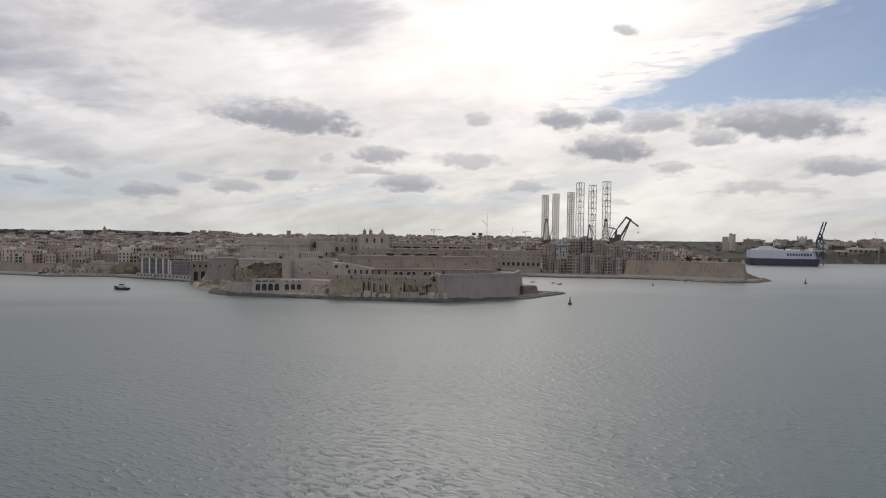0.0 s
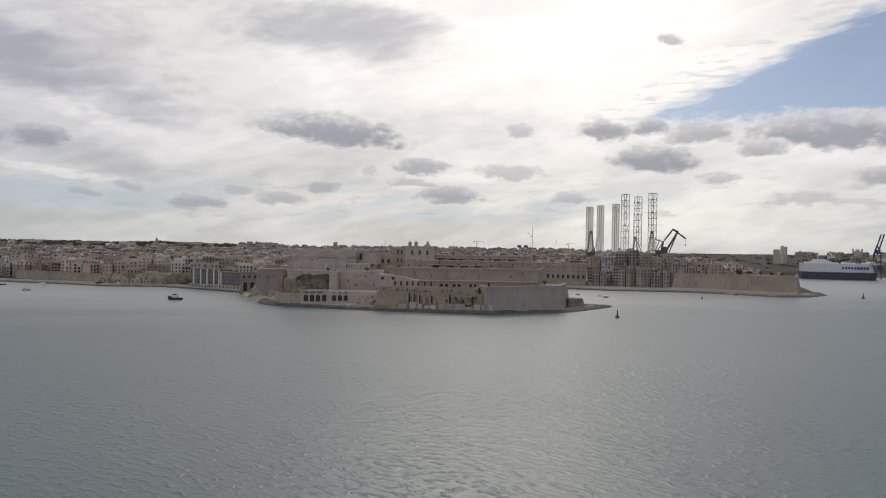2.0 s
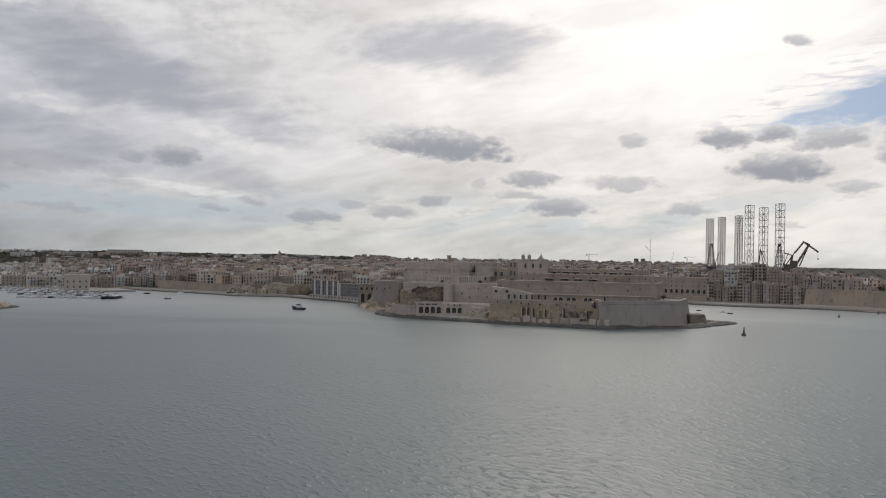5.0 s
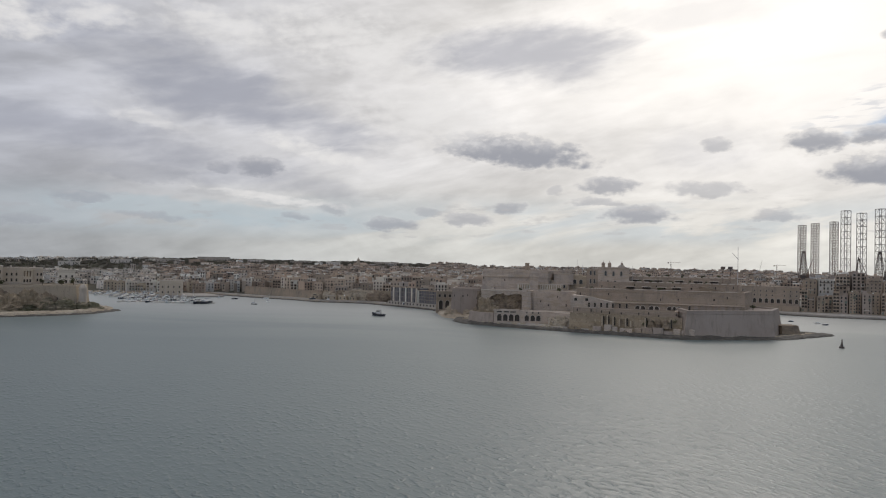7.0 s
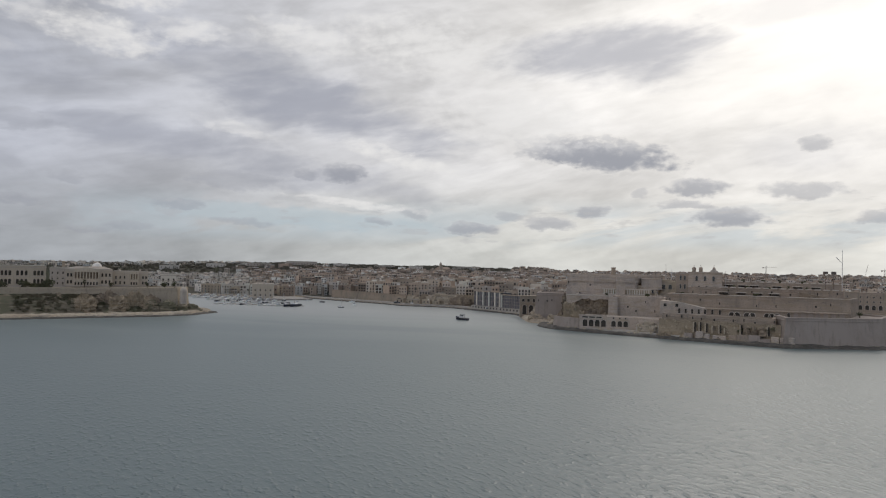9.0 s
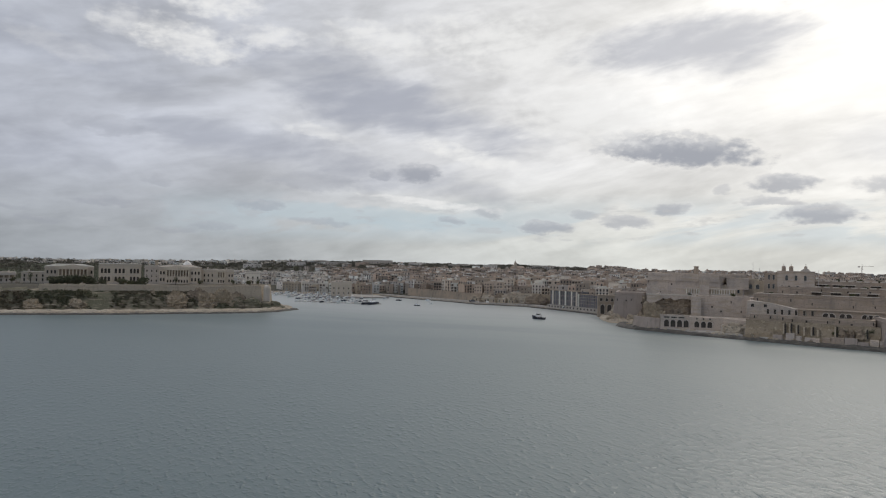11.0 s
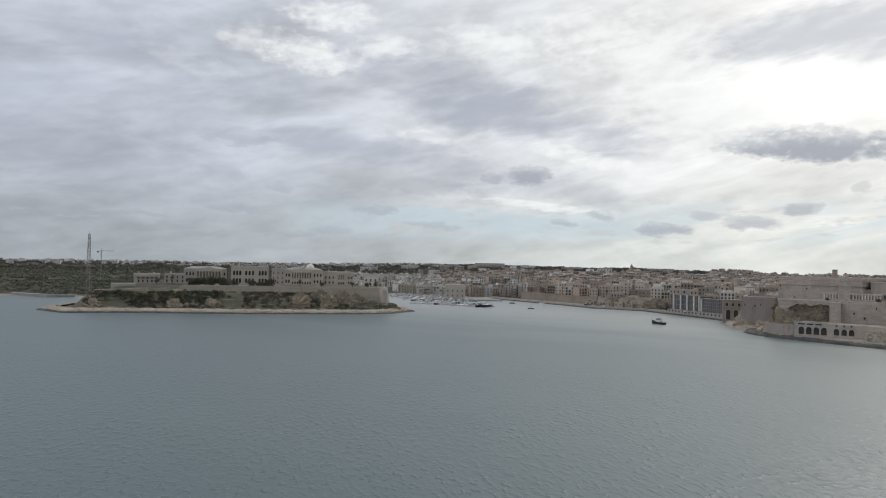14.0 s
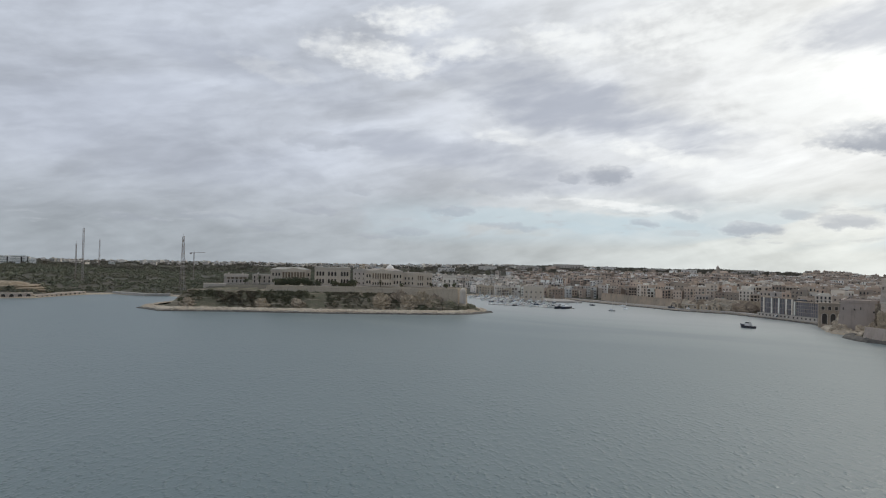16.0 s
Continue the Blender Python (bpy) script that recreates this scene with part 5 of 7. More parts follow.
front_cells = scatter_town(16, 40, 730, 900, 19, 11.5, 0.93, rng, inland(34), (3, 4))
for x, y, z, w, d, f, t in front_cells[:120]:
    house(x, y, z, w, d, f, t, rng, "cream limestone town house in a packed hillside street", "hillside town houses", wall=CREAM if rng.random() < 0.2 else None)
town_quarter("old_town", "packed flat-roofed limestone houses of the old town", front_cells[120:] + scatter_town(9, 42, 900, 1330, 19, 9.5, 0.9, rng, inland(30)) + scatter_town(9, 21, 1330, 1500, 24, 12, 0.8, rng, inland(30)) + scatter_town(22, 44, 1330, 1700, 40, 11, 0.22, rng, inland(30), (1, 3)), rng)
town_quarter("upper_town", "packed pale houses on the far slope", scatter_town(-8, 20, 1500, 2100, 30, 11, 0.45, rng, inland(30)), rng)
town_quarter("creek_village", "pale houses stepping up behind the marina", scatter_town(38, 54, 860, 1250, 18, 9.5, 0.8, rng, inland(12), (2, 3)), rng, VILLAGE)
town_quarter("far_suburb", "scattered pale houses on the far ridge", scatter_town(42, 86, 1850, 2350, 38, 11, 0.22, rng, inland(60), (1, 2)), rng, VILLAGE)

# parish church on the hill
church = thing("church", *polar(26.2, 1500), 18, -26, "limestone church with a bell tower on the hill", "church")
part("nave", Shape().box(0, 0, -6, 16, 30, 24).prism([(-8, -15, 18), (8, -15, 18), (8, 15, 18), (-8, 15, 18)], [(-0.2, -15, 22), (0.2, -15, 22), (0.2, 15, 22), (-0.2, 15, 22)]), HOUSE, church)
part("bell_tower", Shape().box(8, -12, -6, 6, 6, 31).box(8, -12, 25, 4.4, 4.4, 4), HOUSE, church)
part("cupola", Shape().dome(8, -12, 29, 2.3, 3.2, 10, 4).tube((8, -12, 32), (8, -12, 34.5), 0.25), ROOF, church)


# ---- the walled town across the creek ----
arcade = thing("arcaded_block", 85, 802, 0, label="long limestone block with a row of arches above the quay", category="building")
CM = Matrix.Translation((-85, -802, 0))
P, Q = (40, 800), (114, 792)
part("wall", Shape().box(77.9, 803, -1, 74.4, 14, 28.2, -6.2).box(77.9, 803, 27.2, 75, 14.6, 0.6, -6.2), DARKFORT, arcade, at=CM)
part("quay_wall", Shape().box(77, 795, -2, 74, 5, 9.5, -6.2, 0, 0.98), BASTION_STONE, arcade, at=CM)
for i, t in enumerate(row(13)):
    part("arched_opening", window_mesh(3.2, 4.6, True, SHADE), None, arcade, at=CM @ along(P, Q, t, 10.4) @ pose(0, -0.1, 0))
    for z in (17.6, 22.2):
        if (i * 7 + int(z)) % 5:
            part("window", window_mesh(1.0, 1.5), None, arcade, at=CM @ along(P, Q, t, z) @ pose(0, -0.1, 0))

tr = random.Random(31)
x = 117.0
while x < 214:
    w = tr.uniform(5.0, 8.5)
    y = 801 - (x + w / 2 - 117) * 0.16 + tr.uniform(-4.5, 3.5)
    house(x + w / 2, y, 2.2, w, 14, tr.choice((4, 5, 5, 6, 6, 7)), -9 + tr.uniform(-3, 3), tr, tr.choice(("tall plain limestone tenement on the quay", "tall pale tenement with dark windows on the quay", "brown stone tenement packed between its neighbours")),
          "tenements on the quay", wall=tr.choice((SMOOTHFORT, BASTION_STONE, BASTION_STONE, DARKFORT, HONEY)), storey=tr.uniform(3.0, 3.6), balcony=tr.random() < 0.7)
    x += w + 0.15
for x, y, w, f in ((214, 781, 7, 3), (222, 779, 8, 4), (231, 778, 8, 2), (240, 775, 9, 3), (249, 771, 7, 2), (257, 770, 8, 3), (266, 767, 7, 1)):
    house(x, y + 6, 18.8, w, 11, f, -18 + tr.uniform(-5, 5), tr, "limestone house on top of the bastion wall", "walled town houses", wall=tr.choice((None, HONEY, DARKFORT, SMOOTHFORT)))
for x, y, w, f, z in ((128, 820, 12, 4, 20), (142, 818, 14, 4, 21), (158, 815, 13, 5, 22), (172, 818, 12, 6, 22), (186, 812, 14, 5, 20), (200, 808, 12, 4, 20), (214, 806, 13, 3, 20),
                      (228, 802, 12, 3, 20), (242, 800, 13, 3, 19), (256, 797, 12, 3, 18), (270, 792, 12, 2, 17), (165, 836, 16, 5, 25), (190, 832, 18, 4, 26), (215, 828, 15, 4, 24)):
    house(x, y, z, w, 12, f, -10 + rng.uniform(-14, 14), rng, "limestone house in the packed walled town", "walled town houses", wall=rng.choice((SMOOTHFORT, None, DARKFORT, BASTION_STONE)))
town_quarter("walled_town", "packed limestone houses of the walled town", scatter_town(-24, -2, 845, 1120, 16, 9, 0.85, rng, inland(25), (2, 4)), rng)
town_quarter("dockside_suburb", "packed houses beyond the dockyard", scatter_town(-13, 12, 1350, 1900, 30, 13, 0.55, rng, inland(25), (2, 4)), rng)
bulwark = thing("bastion_point", 300, 745, 0, label="long honey limestone bastion at the tip of the walled town", category="wall")
KM = Matrix.Translation((-300, -745, 0))
part("rampart", rampart([(206, 774), (236, 763), (322, 724), (334, 744), (318, 800), (212, 812)], -1, 18.6, 3.2, 1.1, 1.6), BASTION_STONE, bulwark, at=KM)
part("promenade", Shape().prism(lifted([(190, 756), (243, 741), (291, 708), (322, 714), (352, 744), (334, 760), (240, 778)], -2), lifted([(190, 756), (243, 741), (291, 708), (322, 714), (350, 744), (334, 760), (240, 778)], 1.6)), BASTION_STONE, bulwark, at=KM)
low = Shape()
for (x0, y0), (x1, y1) in (((198, 757), (243, 745)), ((243, 745), (290, 714)), ((290, 714), (318, 719))):
    low.prism(lifted([(x0, y0), (x1, y1), (x1 + 0.4, y1 + 1), (x0 + 0.4, y0 + 1)], 1.8), lifted([(x0, y0), (x1, y1), (x1 + 0.4, y1 + 1), (x0 + 0.4, y0 + 1)], 4.4))
part("low_wall", low, PALE, bulwark, at=KM)
part("sentry_box", Shape().box(321.5, 728.5, 18.6, 2.4, 2.4, 3.0, 20).dome(321.5, 728.5, 21.6, 1.3, 1.3, 8, 3), PALE, bulwark, at=KM)
part("railing", merlons(Shape(), (241, 765.5), (316, 730.5), 19.6, 26, 0.9, 0.5, 0.35), PALE, bulwark, at=KM)
solid("rock_shelf", ledge([(190, 753), (243, 738), (291, 704), (323, 711), (353, 742), (368, 788)], 9, -0.5, 0.9, 3, 0.6, 21.0), TIDE, "dark wet rocks round the bastion point", "rocks", kind="structure")

# ---- drilling rigs laid up beyond the town ----


def lattice_leg(x, y, z0, z1, w, bay, chord, brace, sides=4, ring=False):
    s = Shape()
    cs = [(x + w / 2 * math.sqrt(2) * math.cos(math.pi / 4 + 2 * math.pi * i / sides + 0.35), y + w / 2 * math.sqrt(2) * math.sin(math.pi / 4 + 2 * math.pi * i / sides + 0.35)) for i in range(sides)]
    for c in cs:
        s.tube((*c, z0), (*c, z1), chord, 6)
    n = int((z1 - z0) / bay)
    for j in range(n + 1):
        z = z0 + (z1 - z0) * j / n
        for i in range(sides):
            a, b = cs[i], cs[(i + 1) % sides]
            s.tube((*a, z), (*b, z), brace * (2.0 if ring else 1.5), 4)
            if j < n:
                zz = z0 + (z1 - z0) * (j + 1) / n
                s.tube((*a, z), (*b, zz), brace, 4)
                if not ring or j % 2:
                    s.tube((*b, z), (*a, zz), brace, 4)
    return s


def tapered_lattice(x, y, z0, z1, w0, w1, bars, chord):
    s = Shape()
    for j in range(bars):
        t0, t1 = j / bars, (j + 1) / bars
        a, b = (w0 + (w1 - w0) * t0) / 2, (w0 + (w1 - w0) * t1) / 2
        za, zb = z0 + (z1 - z0) * t0, z0 + (z1 - z0) * t1
        for (p, q), (u, v) in zip(((-1, -1), (1, -1), (1, 1), (-1, 1)), ((1, -1), (1, 1), (-1, 1), (-1, -1))):
            s.tube((x + p * a, y + q * a, za), (x + p * b, y + q * b, zb), chord, 5)
            s.tube((x + p * a, y + q * a, za), (x + u * b, y + v * b, zb), chord * 0.6, 4)
            s.tube((x + p * b, y + q * b, zb), (x + u * b, y + v * b, zb), chord * 0.7, 4)
    return s


def rig(name, label, legs, mat, w, bay, chord, brace, ring, top):
    cx, cy = sum(l[0] for l in legs) / 3, sum(l[1] for l in legs) / 3
    ob = thing(name, cx, cy, 0, label=label, category="drilling rig", group="laid-up rigs")
    m = Matrix.Translation((-cx, -cy, 0))
    hull = Shape().prism(lifted(grown([(l[0], l[1]) for l in sorted(legs, key=lambda l: math.atan2(l[1] - cy, l[0] - cx))], 14), 12), lifted(grown([(l[0], l[1]) for l in sorted(legs, key=lambda l: math.atan2(l[1] - cy, l[0] - cx))], 14), 21))
    part("hull", hull, DARKSTEEL, ob, at=m)
    part("deck_house", Shape().box(cx, cy - 4, 21, 22, 12, 12).box(cx + 4, cy - 4, 33, 12, 9, 4), PALESTEEL, ob, at=m)
    for x, y, z in legs:
        part("leg", lattice_leg(x, y, -3, z, w, bay, chord, brace, 4, ring), mat, ob, at=m)
        part("jack_house", Shape().box(x, y, 21, w + 5, w + 5, 14), STEEL, ob, at=m)
    x, y, z = top
    part("derrick", tapered_lattice(x, y, 21, z, 15.0, 3.6, 8, 0.42).box(x, y, z - 4, 4.6, 4.6, 4.5).box(x, y, 21, 13, 11, 15), DARKSTEEL, ob, at=m)
    part("deck_crane", Shape().tube((x + 6, y - 6, 21), (x + 6, y - 6, 44), 1.3, 8).tube((x + 6, y - 6, 43), (x + 12, y - 8, 62), 0.6, 5), DARKSTEEL, ob, at=m)
    return ob


rig("jack_up_rig", "laid-up jack-up drilling rig with dark close-braced lattice legs", [(192, 1286, 120.5), (217, 1317, 125.5), (238.5, 1278, 126)], STEEL, 9.0, 4.4, 0.52, 0.20, False, (192, 1268, 76))
rig("jack_up_rig", "laid-up jack-up drilling rig with tall pale open lattice legs", [(255, 1274.5, 144), (284, 1302, 142), (302, 1264.5, 146)], PALESTEEL, 10.4, 11.0, 0.55, 0.22, True, (298, 1250, 76))


def dock_crane(x, y, label):
    ob = thing("dock_crane", x, y, 0, label=label, category="crane", group="dock cranes")
    part("portal", lattice_leg(0, 0, 0, 34, 9, 11, 0.7, 0.4), DARKSTEEL, ob)
    part("machine_house", Shape().box(-2, 0, 34, 15, 8, 9).box(-10, 0, 35, 6, 6, 8).box(1, 0, 43, 7, 6, 6), DARKSTEEL, ob)
    part("mast", Shape().tube((-4, -2, 41), (-1, -2, 57), 1.2).tube((-4, 2, 41), (-1, 2, 57), 1.2).tube((-11, 0, 41), (-1, 0, 57), 0.9).tube((-1, 0, 57), (-14, 0, 61), 0.9).tube((-1, 0, 57), (2, 0, 61), 0.8), DARKSTEEL, ob)
    jib = Shape()
    for s_ in (-1.2, 1.2):
        jib.tube((3, s_, 40), (23, s_ * 0.7, 75), 1.5).tube((9, s_, 40), (23, s_ * 0.7, 75), 0.7)
        jib.tube((14, s_ * 0.7, 79), (36, s_ * 0.5, 63), 1.3).tube((2, s_, 61), (15, s_, 78.5), 1.2).tube((23, s_ * 0.7, 75), (15, s_ * 0.7, 79), 0.5)
    for i in range(9):
        t = i / 9
        jib.tube((3 + 20 * t, -1.1, 40 + 35 * t), (3 + 20 * (t + 0.11), 1.1, 40 + 35 * (t + 0.11)), 0.3, 4)
    part("jib", jib, DARKSTEEL, ob)
    part("hook", Shape().tube((35.5, 0, 63), (35.5, 0, 53), 0.12, 4).box(35.5, 0, 51, 1.6, 1.0, 2.4), DARKSTEEL, ob)
    return ob


dock_crane(297, 1163, "dark rusty level-luffing dock crane with a folded jib")
tri = thing("sheer_legs", 262, 1222, 0, label="dark three-legged lifting frame beyond the roofs", category="crane", group="dock cranes")
part("frame", Shape().tube((-4, 0, 20), (0, 0, 67), 0.8).tube((-6, 4, 20), (0, 0, 67), 0.6).tube((16, 2, 30), (0, 0, 67), 0.5).tube((9, 6, 30), (0, 0, 67), 0.5).box(-8, 0, 20, 10, 8, 24), DARKSTEEL, tri)


def tower_crane(x, y, z, h, jib, turn, lean=0.0):
    ob = thing("tower_crane", x, y, z, turn, "thin construction crane over the rooftops", "crane", "construction cranes")
    part("mast", lattice_leg(0, 0, 0, h, 1.2, 3, 0.10, 0.05), STEEL, ob)
    dz = math.sin(radians(lean)) * jib
    part("jib", Shape().tube((-jib * 0.3, 0, h), (0, 0, h + 0.5), 0.25).tube((0, 0, h + 0.5), (jib * math.cos(radians(lean)), 0, h + 0.5 + dz), 0.3).tube((0, 0, h), (0, 0, h + 4), 0.2).box(-jib * 0.28, 0, h - 2, 3, 1.5, 2), STEEL, ob)


tower_crane(178, 1480, 10, 42, 16, 8)
tower_crane(-20, 1500, 10, 44, 20, 20)
tower_crane(147, 1492, 10, 24, 28, 0, 78)
tower_crane(808, 1263, 4, 30, 28, 180, 72)
tower_crane(-1020, 400, 12, 40, 16, 60)

# ---- port at the head of the harbour ----
silo = thing("grain_silo", 585, 1381, 0, -23, "tall pale concrete grain silo by the port", "silo")
part("tower", Shape().box(-2, 0, 0, 6.8, 9, 53.5).box(-2, 0, 53.5, 5, 7, 1.2), SANDY, silo)
part("tower", Shape().box(4.2, 1, 0, 5.2, 8, 53.0).box(0.8, -3.6, 0, 1.0, 2, 52), FORT, silo)
part("tower", Shape().box(-12, 2, 0, 12, 9, 46.5).box(-12, 2, 46.5, 10, 7, 1.0), HONEY, silo)
for i in range(5):
    part("low_store", Shape().box(-6 + i * 8, -6, 0, 7.4, 12, 16 - i % 2 * 3), PALE, silo)

ship = thing("cargo_ship", 577, 1153, 0, -10.5, "large sooty white vehicle carrier with a dark navy hull", "ship")
ship.scale = (0.72, 0.9, 1.14)
L, B = 158.0, 24.0


def hull_ring(z, k):
    out = []
    for t in (-0.5, -0.46, -0.2, 0.2, 0.38, 0.46):
        out.append((t * L * (1 if t < 0.3 else k), -B / 2 * (1 if t < 0.3 else (0.75 if t < 0.4 else 0.4)), z))
    out.append((0.5 * L * k, 0, z))
    return out + [(x, -y, zz) for x, y, zz in out[-2::-1]]


part("hull", Shape().prism(hull_ring(-1, 0.95), hull_ring(11.0, 1.0)), HULL, ship)
part("upper_hull", Shape().prism(hull_ring(11.0, 0.985), hull_ring(22.8, 0.94)), SHIPGREY, ship, "white slab-sided upper hull")
part("deck_house", Shape().box(-38, 0, 22.8, 40, 20, 3.0).box(-40, 0, 25.8, 26, 16, 2.6), WHITE, ship)
part("bridge", Shape().box(62, 0, 22.8, 10, 24, 3.4), WHITE, ship)
part("window_band", Shape().box(62, -12.1, 24.4, 9, 0.3, 1.0), DARK, ship)
for x, w, h in ((-66, 12, 1.8), (-12, 16, 1.6), (8, 9, 2.4), (24, 14, 1.4), (50, 7, 2.0)):
    part("deck_locker", Shape().box(x, -4, 22.8, w, 9, h), WHITE, ship)
part("mast", Shape().tube((-44, 0, 28.4), (-44, 0, 37), 0.5, 6).tube((-47, 0, 34), (-41, 0, 34), 0.25, 5), WHITE, ship)
part("rubbing_strake", Shape().box(-4, -B / 2 - 0.15, 10.7, 130, 0.4, 0.6), PALESTEEL, ship)
part("funnel", Shape().box(-28, 0, 28.2, 6, 4, 5.0, 0, 0, 0.8), HULL, ship)
for x in (40, 48, 52):
    part("vent", Shape().tube((x, -3, 22.8), (x, -3, 25.6), 1.0, 8), HULL, ship)
for i in range(9):
    part("lettering_bar", Shape().box(4 + i * 6.2, -B / 2 - 0.05, 15.0, 4.4, 0.14, 3.6), BLUESTEEL, ship, "dark blue lettering bar")
part("bow_ramp", Shape().prism([(70, -9, 12), (78, -3, 12), (78, 3, 12), (70, 9, 12)], [(66, -8, 22), (72, -3, 22), (72, 3, 22), (66, 8, 22)]), BLUESTEEL, ship)

gantry = thing("quay_crane", 641, 1160, 1.5, -30, "blue ship-to-shore quay crane with its boom raised", "crane", "port cranes")
for a in (-6, 6):
    for b in (-8, 8):
        part("leg", Shape().tube((a, b, 0), (a * 0.8, b, 42), 0.85, 6), BLUESTEEL, gantry)
part("portal_beam", Shape().box(0, -8, 14, 13, 1.4, 2).box(0, 8, 14, 13, 1.4, 2).box(-5, 0, 40, 1.6, 18, 2.2).box(5, 0, 40, 1.6, 18, 2.2), BLUESTEEL, gantry)
part("apex_frame", Shape().tube((-5, -6, 42), (-1, -6, 56), 0.6).tube((5, -6, 42), (-1, -6, 56), 0.6).tube((-1, -6, 56), (8, 12, 42), 0.4), BLUESTEEL, gantry)
boom = Shape()
for a in (-2.2, 2.2):
    boom.tube((a - 2, -9, 40), (a + 7, -20, 73), 1.35, 4)
for i in range(7):
    t = i / 6
    boom.tube((-4.2 + 9 * t, -9 - 11 * t, 40 + 33 * t), (0.2 + 9 * t, -9 - 11 * t, 40 + 33 * t), 0.3, 4)
part("boom", boom, BLUESTEEL, gantry)
part("machine_house", Shape().box(0, 5, 42, 8, 14, 6).box(-4, -2, 36, 3, 4, 4), BLUESTEEL, gantry)
part("bracing", Shape().tube((-6, -8, 16), (-5, 8, 40), 0.5).tube((6, -8, 16), (5, 8, 40), 0.5).tube((-6, -8, 15), (5, -8, 40), 0.4).tube((6, 8, 15), (-5, 8, 40), 0.4).tube((-1, -6, 56), (4, -17, 66), 0.35), BLUESTEEL, gantry)
shed = random.Random(5)
for x, y, w, d, h in ((760, 1300, 40, 18, 11), (870, 1315, 40, 20, 9), (720, 1330, 70, 30, 11), (830, 1352, 90, 30, 12), (940, 1370, 80, 30, 11), (665, 1275, 18, 12, 8)):
    h *= 0.45
    w *= 0.6
    ob = thing("warehouse", x, y, ground_z(x, y - 6), -18, "long low port warehouse with a shallow roof", "warehouse", "port warehouses")
    part("wall", Shape().box(0, 0, -3, w, d, h + 3), shed.choice((HOUSE, BASTION_STONE, CAVE)), ob)
    part("roof", Shape().prism([(-w / 2 - 0.5, -d / 2 - 0.5, h), (w / 2 + 0.5, -d / 2 - 0.5, h), (w / 2 + 0.5, d / 2 + 0.5, h), (-w / 2 - 0.5, d / 2 + 0.5, h)],
                               [(-w / 2, -0.3, h + 3), (w / 2, -0.3, h + 3), (w / 2, 0.3, h + 3), (-w / 2, 0.3, h + 3)]), BASTION_STONE, ob)
    for t in row(int(w / 9)):
        part("door", Shape().box(-w / 2 + w * t, -d / 2 - 0.05, 0, 4, 0.2, 4.5), SHADE, ob)
town_quarter("port_suburb", "scattered low buildings beyond the port", scatter_town(-42, -24, 1420, 2300, 46, 13, 0.14, rng, inland(40), (2, 3)), rng)
far = thing("far_church", 1071, 2035, 38, -28, "twin-towered domed church on the far ridge", "church")
part("nave", Shape().box(0, 0, -4, 26, 30, 11).dome(0, 4, 7, 7, 7, 12, 4), HOUSE, far)
for x in (-11, 11):
    part("bell_tower", Shape().box(x, -13, -4, 5, 5, 17, 0, 0, 0.9).dome(x, -13, 13, 2.4, 2.6, 8, 3), HOUSE, far)


# ---- the hospital headland ----
headland = thing("sea_bastion", -545, 350, 8, label="long weathered limestone bastion wall round the headland", category="wall")
HM = Matrix.Translation((545, -350, -8))
part("rampart", rampart([(-590, 290), (-566, 316), (-534, 359), (-484, 420), (-476, 430), (-492, 458), (-560, 420), (-612, 330)], 2, 20.8, 1.6, 1.0, 1.4), HONEY, headland, at=HM)
part("low_rampart", rampart([(-628, 232), (-606, 262), (-590, 290), (-604, 310), (-650, 262)], 4, 15.8, 1.2, 0.9, 1.0, False), HONEY, headland, at=HM)
part("corner_turret", Shape().tube((-473.5, 433, 2), (-473.5, 433, 19), 3.4, 14, 0, 3.0).tube((-473.5, 433, 18.6), (-473.5, 433, 19.2), 3.5, 14).dome(-473.5, 433, 19.2, 2.9, 3.4, 14, 4), PALE, headland, "pale round corner turret", at=HM)
for t in row(4, 0.86, 0.99):
    part("opening", window_mesh(1.4, 2.0, True, SHADE), None, headland, at=HM @ along((-534, 359), (-484, 420), t, 10) @ pose(0, 0.7, 0))


